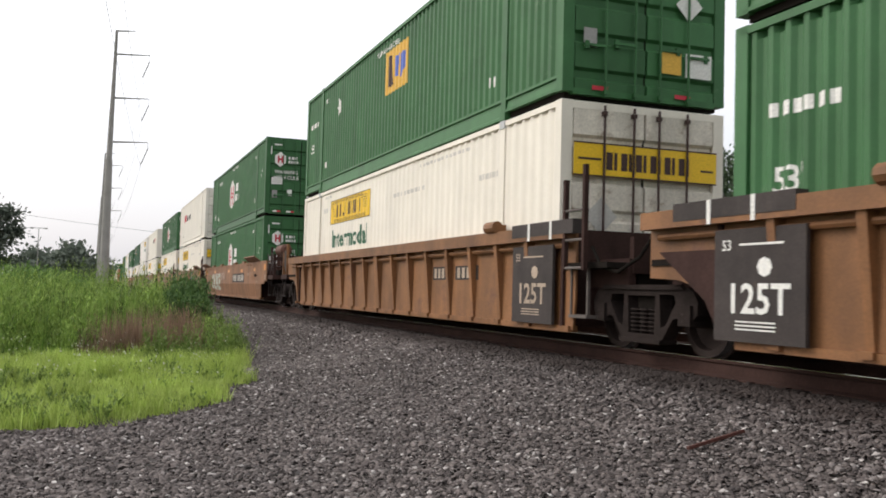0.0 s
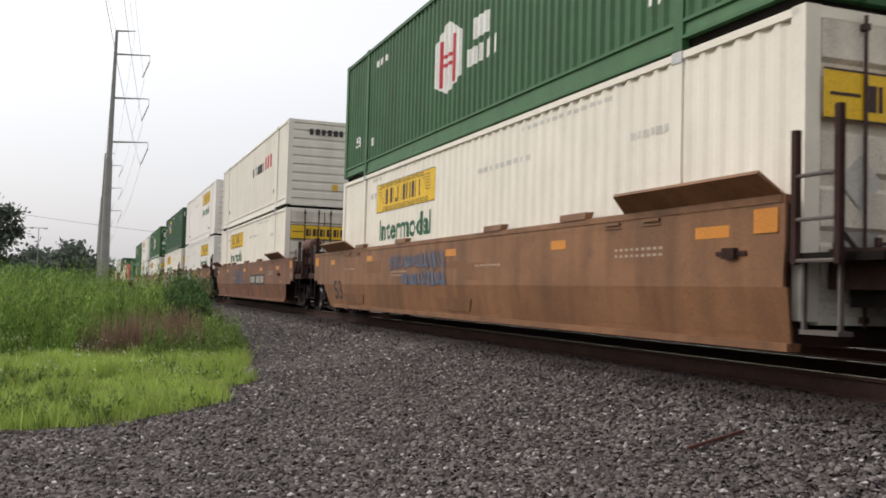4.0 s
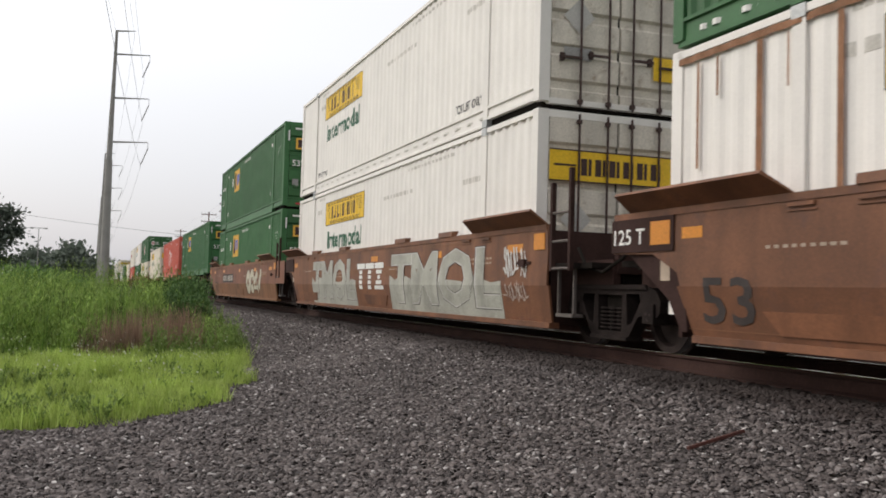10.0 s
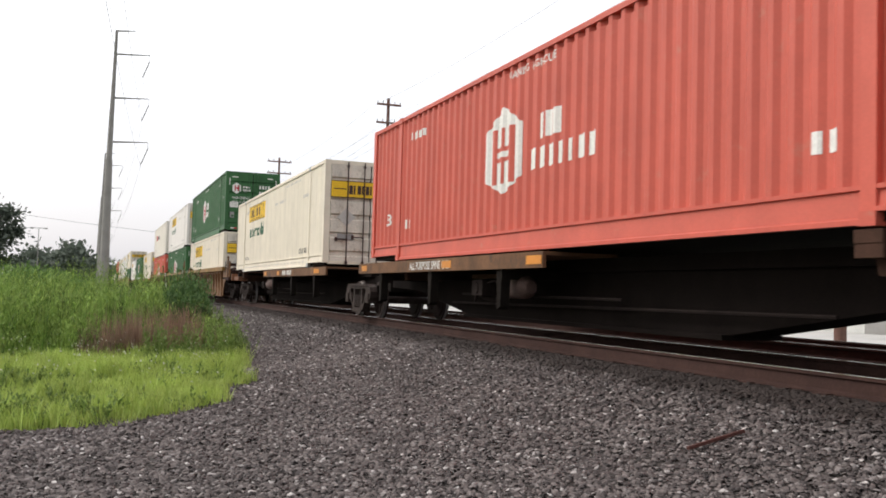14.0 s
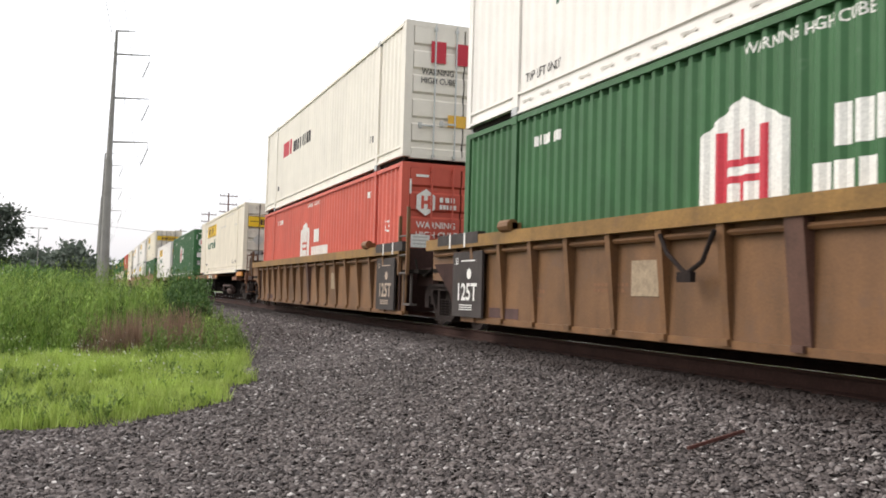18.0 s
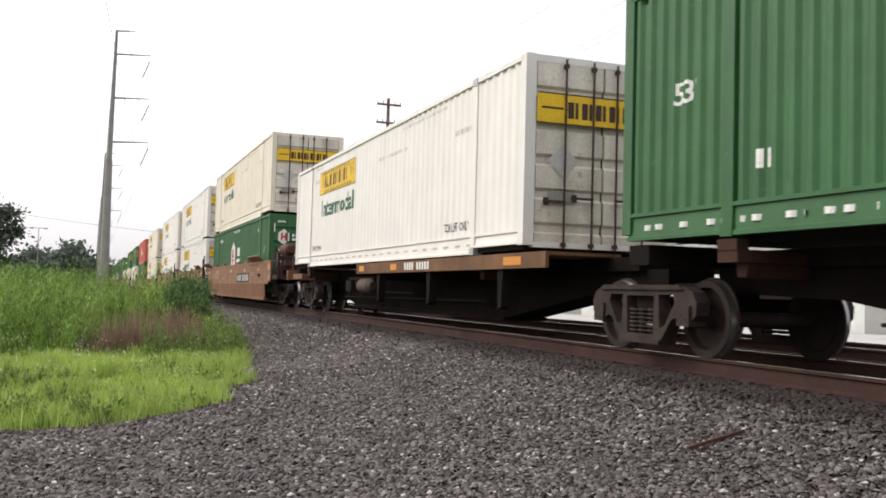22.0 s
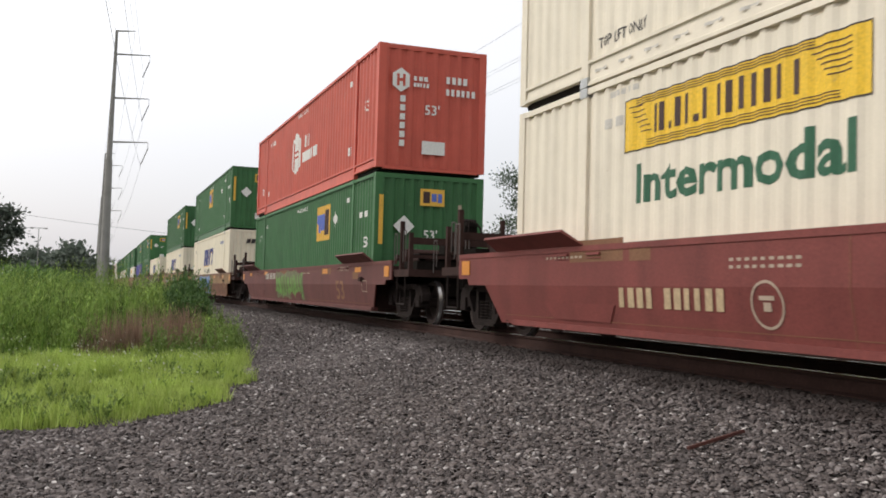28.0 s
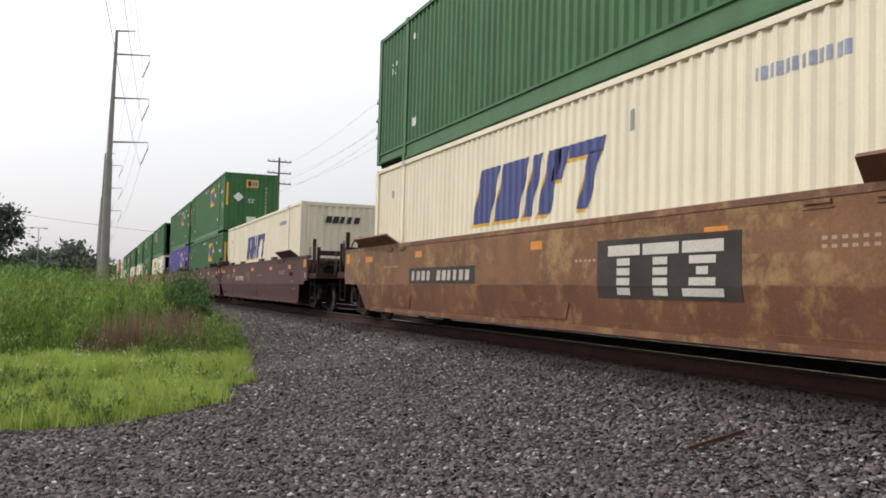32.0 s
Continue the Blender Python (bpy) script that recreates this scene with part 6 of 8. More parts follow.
def truck(root, x, dusty=False):
    """A three-piece freight truck: side frames, springs, bolster and two wheelsets."""
    def frame_plate():
        half = [(0.36, 0.12), (0.43, 0.16), (0.63, 0.40), (0.71, 0.42), (0.82, 0.36), (0.98, 0.38), (1.08, 0.46), (1.09, 0.60), (1.01, 0.71), (0.84, 0.765), (0.60, 0.775)]
        side = [(0.37, 0.675), (0.655, 0.675), (0.69, 0.59), (0.50, 0.33), (0.40, 0.30)]
        loops = [half + [(-x, z) for x, z in half[::-1]], [(0.27, 0.22), (0.29, 0.66), (-0.29, 0.66), (-0.27, 0.22)], side, [(-x, z) for x, z in side[::-1]]]
        bm = bmesh.new()
        for loop in loops:
            vs = [bm.verts.new((x, -0.085, z)) for x, z in loop]
            for p, q in zip(vs, vs[1:] + vs[:1]):
                bm.edges.new((p, q))
        bmesh.ops.triangle_fill(bm, use_beauty=True, edges=bm.edges[:])
        made = bmesh.ops.extrude_face_region(bm, geom=bm.faces[:])
        bmesh.ops.translate(bm, vec=(0, 0.17, 0), verts=[v for v in made["geom"] if isinstance(v, bmesh.types.BMVert)])
        bm.verts.index_update()
        s = Shape().put([v.co[:] for v in bm.verts], [tuple(v.index for v in q.verts) for q in bm.faces])
        bm.free()
        # raised lips along the top and the lower member, and the journal boxes
        s.plate([(-0.86, 0.73), (0.86, 0.73), (0.80, 0.785), (-0.80, 0.785)], -0.115, 0.115)
        s.plate([(-0.42, 0.115), (0.42, 0.115), (0.44, 0.165), (-0.44, 0.165)], -0.115, 0.115)
        for k in (-1, 1):
            s.box(k * 0.89 - 0.11, k * 0.89 + 0.11, -0.12, 0.1, 0.34, 0.56)
        return s
    def springs():
        s = Shape()
        for xx in (-0.19, 0.0, 0.19):
            for k in range(6):
                s.ring((xx, 0, 0.255 + 0.048 * k), (0.06, 0, 1), 0.075, 0.017, 12, 5)
        return s
    def wheelset():
        s = Shape()
        for sy in (-1, 1):
            prof = [(0.0, 0.735), (0.085, 0.735), (0.11, 0.70), (0.33, 0.715), (0.345, 0.80), (0.42, 0.80), (0.425, 0.72), (0.455, 0.715), (0.455, 0.69), (0.36, 0.685), (0.34, 0.66), (0.12, 0.66), (0.085, 0.64), (0.085, 0.0)]
            s.lathe([(r, y * sy) for r, y in prof], n=30)
            s.rod((0, 0.74 * sy, 0), (0, 1.04 * sy, 0), 0.10, 14).rod((0, 1.04 * sy, 0), (0, 1.09 * sy, 0), 0.085, 14, 0.07)
            for k in range(3):
                w = 2.094 * k
                s.rod((0.045 * math.cos(w), 1.09 * sy, 0.045 * math.sin(w)), (0.045 * math.cos(w), 1.105 * sy, 0.045 * math.sin(w)), 0.016, 6)
        return s
    def treads():
        s = Shape()
        return s.lathe([(0.4225, -0.79), (0.4275, -0.725)], n=30)
    cast = DUSTY if dusty else IRON
    fm = shared(("side_frame", dusty), frame_plate, cast)
    sp = shared(("spring_pack", dusty), springs, cast)
    ws = shared(("wheelset",), wheelset, WHEEL, True)
    tr = shared(("tread",), treads, TREAD, True)
    bo = shared(("bolster",), lambda: Shape().box(-0.2, 0.2, -0.98, 0.98, 0.48, 0.66).box(-0.35, 0.35, -0.35, 0.35, 0.62, 0.82), BLACKISH)
    for sy in (-1, 1):
        f = part("side_frame", fm, root, pose(x, sy * 0.98, 0))
        part("spring_pack", sp, f)
    part("bolster", bo, root, pose(x, 0, 0))
    for dx in (-0.89, 0.89):
        w = part("wheelset", ws, root, pose(x + dx, 0, 0.422))
        WHEELS.append((w, root, x + dx))
        for sy in (1, -1):
            part("tread", tr, w, Matrix.Diagonal((1, sy, 1, 1)), "polished steel tread")


def end_outline(kind, head, top):
    """Half outline of the side sheet towards one end, from the bottom up."""
    if kind == "coupled":
        return [(8.40, 0.20), (8.80, 0.66), (9.50, 0.69), (9.58, 0.86), (9.95, 0.86), (9.95, top)]
    if head:
        return [(8.40, 0.20), (8.40, 0.66), (8.40, 0.90), (8.42, 1.15), (8.42, top)]
    return [(7.95, 0.20), (8.10, 0.66), (8.15, 0.90), (8.60, 1.10), (9.40, 1.12), (9.40, top)]


def smooth_well(col, u, tail, head, opts):
    """A well car unit with plain sheet sides; tail and head: joint or coupled."""
    lab = {"tan": "tan", "brown": "rusty brown", "maroon": "maroon", "plum": "dark plum", "gold": "golden tan", "mottled": "mottled rusty golden brown", "crimson": "red maroon", "orange": "orange-brown"}[col]
    root = thing("well_wagon", lab + " smooth-sided well wagon, weathered" + (" and sprayed with graffiti" if opts.get("graffiti") else ""), "well wagon", group="well wagons of the train")
    pm = SILL[col]
    top = 1.25 if opts.get("low") else 1.57
    dz = top - 1.57
    A, B = end_outline(head, True, top), [(-x, z) for x, z in end_outline(tail, False, top)]
    c = u + CL + opts.get("shift", 0.0)

    def near():
        s = Shape()
        # upper sheet, vertical
        ux = [(B[1][0], 0.76)] + [(A[1][0], 0.76)] + [(x, max(z, 0.76)) for x, z in A[2:]] + [(x, max(z, 0.76)) for x, z in B[2:]][::-1]
        pts = []
        for p in ux:
            if not pts or abs(p[0] - pts[-1][0]) + abs(p[1] - pts[-1][1]) > 1e-4:
                pts.append(p)
        s.plate(pts, -SW, -SW + 0.03)
        # lower sheet, leaning inwards
        y0, y1 = sill_y(0.215), -SW
        vs = [(B[0][0], y0, 0.215), (A[0][0], y0, 0.215), (A[1][0] + 0.05, y1, 0.76), (B[1][0] - 0.05, y1, 0.76)]
        s.put(vs + [(x, y + 0.03, z) for x, y, z in vs], [(0, 1, 2, 3), (7, 6, 5, 4), (0, 4, 5, 1), (1, 5, 6, 2), (2, 6, 7, 3), (3, 7, 4, 0)])
        return s
    me = shared(("side_sheet", col, tail, head, top), near, pm)
    part("side_sheet", me, root)
    part("side_sheet", me, root, Matrix.Diagonal((1, -1, 1, 1)))
    tc = shared(("top_chord", col, tail, head, top), lambda: Shape().box(B[-1][0] + 0.03, A[-1][0] - 0.03, -SW - 0.012, -SW + 0.12, top - 0.07, top), pm)
    bc = shared(("bottom_chord", col), lambda: Shape().box(-7.95, 8.4, -SW + 0.05, -SW + 0.2, 0.198, 0.27), pm)
    fl = shared(("flange_plate", col), lambda: Shape().put([(-1.3, -SW - 0.01, 1.57), (1.3, -SW - 0.01, 1.57), (1.25, -SW - 0.25, 1.735), (-1.15, -SW - 0.25, 1.735), (-1.3, -SW + 0.02, 1.57), (1.3, -SW + 0.02, 1.57), (1.25, -SW - 0.23, 1.765), (-1.15, -SW - 0.23, 1.765)],
                                                           [(0, 1, 2, 3), (7, 6, 5, 4), (0, 4, 5, 1), (1, 5, 6, 2), (2, 6, 7, 3), (3, 7, 4, 0)]), pm)
    for sy in (1, -1):
        part("top_chord", tc, root, Matrix.Diagonal((1, sy, 1, 1)))
        part("bottom_chord", bc, root, Matrix.Diagonal((1, sy, 1, 1)))
        for sx in (1, -1):
            part("flange_plate", fl, root, Matrix.Translation((sx * (7.75 if sx < 0 and tail == "joint" else (7.35 if sx > 0 and head == "coupled" else 7.1)), 0, dz)) @ Matrix.Diagonal((sx, sy, 1, 1)))
    gd = shared(("guide", col), lambda: Shape().bar([(-SW - 0.03, 1.57), (-SW + 0.06, 1.57), (-SW + 0.1, 1.66), (-SW - 0.02, 1.655)], -0.33, 0.33), pm)
    for xx in opts.get("guides", (-5.4, -2.4, 2.1, 4.6)):
        part("guide", gd, root, pose(xx, 0, dz))
    def patch_plate():
        o = ((-0.57, 0.54), (1.2, 0.54), (1.05, 0.33), (-0.36, 0.33))
        vs = [(x, sill_y(z) - 0.014, z) for x, z in o] + [(x, sill_y(z) + 0.004, z) for x, z in o]
        return Shape().put(vs, [(0, 1, 2, 3), (7, 6, 5, 4)] + [(i, (i + 1) % 4, (i + 1) % 4 + 4, i + 4) for i in range(4)])
    for xx in (-6.35, -5.55, 5.55, 6.35):
        part("tie_down", shared(("tie_down", col), lambda: Shape().box(-0.16, 0.16, -SW - 0.025, -SW - 0.002, 1.45, 1.485).box(-0.18, 0.18, -SW - 0.014, -SW - 0.002, 1.41, 1.42), pm), root, pose(xx, 0, dz))
    part("sill_fitting", shared(("sill_fitting",), lambda: Shape().box(-0.09, 0.09, -SW - 0.05, -SW, 1.02, 1.12).box(-0.22, 0.22, -SW - 0.02, -SW, 1.05, 1.09), DARKEND), root, pose(7.7, 0, dz * 0.6))
    for xx in (0.0, -6.3):
        part("patch_plate", shared(("patch_plate", col), patch_plate, pm), root, pose(xx, 0, 0))
    wagon_floor(root, col, top - 0.07)
    wagon_end(root, col, 1, head, opts, dz)
    wagon_end(root, col, -1, tail, opts, dz)
    rng = random.Random(int(-u * 10))
    for xx, zz in opts.get("stickers", ((-7.9, 1.3), (-4.6, 1.32), (0.3, 1.30), (4.2, 1.28), (7.4, 1.28))):
        w = rng.uniform(0.17, 0.3)
        mark("reflector", lambda d: d.rect(xx - w, xx + w, zz + dz * 0.6 - 0.055, zz + dz * 0.6 + 0.06), AMBER, root)
    mark("repaint_patch", lambda d: [d.rect(x0, x0 + w0, z0, z0 + h0) for x0, w0, z0, h0 in [(rng.uniform(-8, 7), rng.uniform(0.3, 1.3), rng.uniform(0.82, 1.1), rng.uniform(0.1, 0.3)) for _ in range(4)]], PATCH, root, 0.003)
    mark("small_writing", lambda d: [d.bars(x0, x0 + 1.0, z0, z0 + 0.03, 9, 4) for x0, z0 in ((-3.0, 1.0), (-3.0, 0.93), (1.4, 1.05), (5.6, 1.15), (5.6, 1.08), (-6.8, 1.1))], FADE, root)
    mark("weld_seam", lambda d: d.rect(-8.2, 8.2, 0.335, 0.343).rect(2.0, 6.0, top - 0.15, top - 0.145).rect(-1.5, -1.492, 0.25, top - 0.07).rect(3.7, 3.708, 0.25, top - 0.07), PATCH, root, 0.005)
    if "number" in opts:
        a, z0, w, h = opts["number"]
        if opts.get("panel", True):
            mark("number_panel", lambda d: d.rect(a - 0.15, a + w + 0.15, z0 - 0.06, z0 + h + 0.06), PANEL, root, 0.006, "black number panel")
        mark("number_strip", lambda d: d.bars(a, a + 0.38 * w, z0, z0 + h, 4, 1, 0.15).bars(a + 0.46 * w, a + w, z0, z0 + h, 6, 2, 0.15), opts.get("ink", WORN), root, 0.009, "row of pale bars")
    if "ring" in opts:
        a, z0, r = opts["ring"]
        mark("emblem", lambda d: d.ribbon([(a + r * math.cos(0.3 * i), z0 + r * math.sin(0.3 * i)) for i in range(22)], 0.025).rect(a - 0.1, a + 0.1, z0 + 0.04, z0 + 0.08).rect(a - 0.05, a + 0.05, z0 - 0.06, z0 + 0.02), FADE, root, 0.009, "faded round emblem")
    if "logo" in opts:
        a, m, pan = opts["logo"]
        w = opts.get("logo_width", 0.70)
        if pan:
            mark("logo_panel", lambda d: d.rect(a - 0.25, a + 3 * w + 0.2, 0.62, 1.29), pan, root, 0.006)
        for k in range(3):
            cuts = (0.2, 0.2, 0.2, 0.2, 0.0) if k < 2 else (0.0, 0.12, 0.24, 0.12, 0.0)
            mark("logo_block", lambda d: [d.rect(a + w * k + c, a + w * k + w * 0.92 - c, 0.66 + 0.11 * i, (0.77 if m is MRED else 0.74) + 0.11 * i if i < 4 else 1.22) for i, c in enumerate(cuts)], m, root, 0.010, "striped block of an owner's mark")
    if "mural" in opts:
        for p, q, z0, z1, m in opts["mural"]:
            mark("painted_field", lambda d: d.rect(p, q, z0, z1), m, root, 0.0045)
    if head == "coupled":
        mark("stencil_frame", lambda d: d.rect(7.75, 8.15, 0.60, 0.615).rect(7.75, 8.15, 0.835, 0.85).rect(7.75, 7.765, 0.60, 0.85).rect(8.135, 8.15, 0.60, 0.85), FADE, root, 0.006, "worn white stencil frame")
        mark("white_sticker", lambda d: d.rect(9.62, 9.76, 0.93, 1.09), FADE, root, 0.006)
    if "band" in opts:
        mark("upper_band", lambda d: d.rect(-9.9, 9.9, 0.775, top - 0.075), opts["band"], root, 0.0025, "weathered upper band of the side")
    if opts.get("size"):
        mark("size_mark", lambda d: d.text("53", opts["size"], 0.41, 0.44, 0.78), opts.get("size_ink", PANEL), root, 0.007)
    if opts.get("letter"):
        mark("unit_letter", lambda d: d.text(opts["letter"], -0.9, 0.95, 0.22), PANEL, root, 0.007)
    for k, (g, p, q) in enumerate(opts.get("graffiti", ())):
        graffiti(root, g, p - CL, q - CL, int(-u) + k)
    for x in opts["trucks"]:
        truck(root, x - c)
    MOVERS.append((root, c, 0.0))
    return root


def wagon_floor(root, col, top=1.5):
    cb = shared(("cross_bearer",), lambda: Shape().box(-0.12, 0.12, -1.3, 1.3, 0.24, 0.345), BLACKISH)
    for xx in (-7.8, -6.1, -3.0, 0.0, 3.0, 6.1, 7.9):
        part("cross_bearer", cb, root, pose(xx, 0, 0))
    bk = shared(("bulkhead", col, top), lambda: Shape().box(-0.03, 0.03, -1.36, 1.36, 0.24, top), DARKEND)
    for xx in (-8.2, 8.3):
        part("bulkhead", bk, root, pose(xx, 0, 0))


def wagon_end(root, col, sx, kind, opts, dz=0.0):
    """Platform, posts, ladder, grab irons and coupler of one end."""
    F = Matrix.Diagonal((sx, 1, 1, 1)) @ Matrix.Translation((-0.22 if kind == "coupled" else 0.0, 0, 0))
    pm = SILL[col]
    sheet_end = 9.95 if kind == "coupled" else (8.42 if sx > 0 else 9.40)
    out = 11.1 if kind == "coupled" else 9.42
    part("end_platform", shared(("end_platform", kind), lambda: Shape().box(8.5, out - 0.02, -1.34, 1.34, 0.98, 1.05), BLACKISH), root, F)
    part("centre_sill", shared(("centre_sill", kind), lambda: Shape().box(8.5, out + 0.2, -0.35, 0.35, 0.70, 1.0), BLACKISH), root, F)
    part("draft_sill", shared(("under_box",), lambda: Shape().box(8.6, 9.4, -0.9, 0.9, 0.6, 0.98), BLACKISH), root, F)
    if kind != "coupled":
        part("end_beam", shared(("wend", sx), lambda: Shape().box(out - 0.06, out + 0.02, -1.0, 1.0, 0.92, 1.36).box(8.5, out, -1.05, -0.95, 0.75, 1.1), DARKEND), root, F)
        if sx > 0:
            # side ladder beyond the end of the sheet
            for k, x in enumerate((8.55, 9.05)):
                part("ladder_post", shared(("ladder_post", col, k), lambda: Shape().box(x - 0.03, x + 0.03, -SW - 0.03, -SW + 0.03, 0.95, 2.25 if k else 2.1), DARKEND if col != "gold" else pm), root)
            rung = shared(("rung",), lambda: Shape().rod((8.55, -SW - 0.01, 0), (9.05, -SW - 0.01, 0), 0.018, 6), GRAB)
            for z in (0.98, 1.33, 1.70):
                part("rung", rung, root, pose(0, 0, z))
            part("ladder_bracket", shared(("ladder_bracket",), lambda: Shape().box(8.4, 9.1, -SW + 0.03, -1.3, 0.98, 1.05), BLACKISH), root)
            part("sill_step", shared(("joint_step",), lambda: Shape().box(8.5, 8.95, -1.36, -1.2, 0.36, 0.40).box(8.5, 8.53, -1.34, -1.3, 0.4, 1.0).box(8.92, 8.95, -1.34, -1.3, 0.4, 1.0), GRAB), root)
            part("air_hose", shared(("joint_hose",), lambda: Shape().pipe([(8.8, -1.2, 1.25), (9.1, -1.25, 1.0), (9.5, -1.25, 0.93), (9.9, -1.2, 1.1), (10.1, -1.15, 1.35)], 0.022, 6), BLACKISH), root)
            part("joint_casting", shared(("joint_casting",), lambda: Shape().plate([(9.0, 0.55), (10.25, 0.6), (10.25, 1.0), (9.9, 1.2), (9.0, 1.2)], -0.5, 0.5).rod((9.85, -0.95, 1.08), (9.85, 0.95, 1.08), 0.12, 10), BLACKISH), root)
        else:
            # dark plate, strut and sticker at the trailing end
            if opts.get("end_box", True):
                part("end_panel", shared(("tail_panel", col == "tan"), lambda: Shape().box(-9.42, -8.2, -SW - 0.018, -SW - 0.003, 1.13, 1.50), DARKEND), root, None, "dark brown bolted plate")
            part("gusset", shared(("tail_gusset",), lambda: Shape().plate([(-9.15, 1.12), (-8.1, 1.12), (-8.02, 0.30), (-8.12, 0.30), (-8.35, 0.62)], -SW + 0.04, -SW + 0.08), DARKEND), root, None, "dark triangular gusset plate")
            if opts.get("size"):
                def load():
                    vs, fs, w = letters("125 T", 0.17)
                    return Shape().put([(-9.36 + p * 0.62 / w, -SW - 0.02, 1.22 + q) for p, q in vs], fs)
                part("stencil", shared(("load_stencil",), load, WHT), root)
                part("reflector", shared(("tail_reflector",), lambda: Shape().box(-8.62, -8.26, -SW - 0.022, -SW - 0.019, 1.2, 1.45), AMBER), root)
            if opts.get("end_box", True):
                part("white_sticker", shared(("tail_sticker",), lambda: Shape().box(-8.5, -8.33, -SW + 0.034, -SW + 0.038, 0.82, 1.04), FADE), root)
    else:
        lip = shared(("platform_lip", col), lambda: Shape().box(10.17, 11.1, -1.40, -1.34, 0.92, 1.06).box(11.04, 11.1, -1.34, 1.40, 0.92, 1.06), DARKEND)
        part("platform_lip", lip, root, F)
        post = shared(("end_post", col), lambda: Shape().bar([(-0.04, 0), (0.04, 0), (0.04, 1.0), (-0.04, 1.0)], -0.04, 0.04), pm if col in ("orange", "gold") else DARKEND)
        for x, y, k in ((10.45, -1.33, 0.97), (11.0, -1.33, 0.72), (10.98, -0.55, 0.6), (10.98, 0.6, 1.05), (10.98, 1.33, 0.55)):
            part("end_post", post, root, F @ pose(x, y, 1.05) @ Matrix.Diagonal((1, 1, k, 1)))
        grab = shared(("grab_iron",), lambda: Shape().pipe([(0, 0, 0), (0, 0, 0.62), (0.16, 0, 0.62), (0.16, 0, 0.12)], 0.010, 6), GRAB)
        for x, y, z in ((10.62, -1.36, 1.2), (10.25, -1.42, 1.15), (11.12, -0.9, 1.0)):
            part("grab_iron", grab, root, F @ pose(x, y, z))
        part("end_beam", shared(("end_cross_beam", col), lambda: Shape().box(10.9, 11.02, -1.3, 1.3, 1.55, 1.68).box(10.9, 11.02, -1.3, 1.3, 1.28, 1.34), DARKEND), root, F)
        part("end_housing", shared(("end_housing",), lambda: Shape().box(10.2, 10.95, -1.18, 1.18, 1.05, 1.24).box(10.3, 10.85, -1.1, 1.1, 1.30, 1.38).box(10.5, 10.6, -1.0, -0.9, 1.2, 1.32).box(10.5, 10.6, 0.9, 1.0, 1.2, 1.32).rod((10.1, -1.15, 1.16), (10.1, 1.15, 1.16), 0.06, 8), BLACKISH), root, F, "near-black end frame with brake rigging")
        # added near-black box that blocks the daylight behind the truck
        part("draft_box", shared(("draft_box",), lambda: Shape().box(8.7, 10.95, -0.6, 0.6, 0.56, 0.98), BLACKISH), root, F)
        part("coupler", shared(("coupler",), lambda: Shape().box(10.9, 11.5, -0.09, 0.09, 0.74, 0.92).box(11.3, 11.62, -0.16, 0.14, 0.68, 0.98), IRON), root, F)
        part("air_hose", shared(("air_hose",), lambda: Shape().pipe([(11.0, -0.35, 0.85), (11.1, -0.38, 0.55), (11.3, -0.33, 0.42), (11.5, -0.25, 0.52)], 0.028, 7), BLACKISH), root, F)
        part("sill_step", shared(("sill_step",), lambda: Shape().pipe([(10.35, -1.38, 0.92), (10.35, -1.38, 0.38), (10.85, -1.38, 0.38), (10.85, -1.38, 0.92)], 0.02, 6), IRON), root, F)
        part("pipe_run", shared(("pipe_run",), lambda: Shape().pipe([(9.0, -1.2, 0.86), (9.9, -1.25, 0.8), (10.2, -1.2, 0.7), (11.0, -0.5, 0.78)], 0.025, 6), IRON), root, F)
        if sx > 0 and col in ("tan", "brown"):
            part("air_tank", shared(("end_tank",), lambda: Shape().rod((9.45, -0.85, 1.95), (10.5, -0.85, 1.95), 0.2, 18).rod((9.38, -0.85, 1.95), (9.45, -0.85, 1.95), 0.13, 18, 0.2).rod((10.5, -0.85, 1.95), (10.57, -0.85, 1.95), 0.2, 18, 0.13).box(9.6, 9.7, -1.0, -0.7, 1.05, 1.8).box(10.25, 10.35, -1.0, -0.7, 1.05, 1.8), surface("rusty_tank_paint", (0.10, 0.040, 0.026), 0.7, vary=0.35, scale=3, streak=0.3), True), root, F, "rusty red-brown air tank")
        part("brake_cylinder", shared(("brake_cylinder",), lambda: Shape().rod((9.35, -0.95, 1.33), (9.35, 0.2, 1.33), 0.2, 14).rod((9.35, -1.1, 1.33), (9.35, -0.95, 1.33), 0.07, 10).box(9.2, 9.5, -0.8, -0.7, 1.05, 1.2).box(9.2, 9.5, 0.0, 0.1, 1.05, 1.2).box(9.8, 10.2, -0.9, -0.4, 1.05, 1.42), DARKEND), root, F)
        if (sx > 0) == (opts.get("brake", "head") == "head"):
            part("brake_stand", shared(("brake_stand", col), lambda: Shape().box(10.55, 10.75, -0.12, 0.15, 1.05, 2.0).plate([(10.3, 1.05), (10.55, 1.05), (10.55, 1.75)], -0.1, 0.12).rod((10.67, -0.1, 2.0), (10.67, 0.12, 2.0), 0.12, 12).box(10.3, 10.62, -0.5, -0.15, 1.05, 1.6), BLACKISH), root, F)
            part("brake_wheel", shared(("brake_wheel",), lambda: Shape().ring((10.9, -0.1, 1.78), (1, 0, 0), 0.29, 0.02, 24, 5).rod((10.7, -0.1, 1.78), (10.92, -0.1, 1.78), 0.05, 8).rod((10.9, -0.38, 1.78), (10.9, 0.18, 1.78), 0.016, 5).rod((10.9, -0.1, 1.5), (10.9, -0.1, 2.06), 0.016, 5), IRON), root, F)
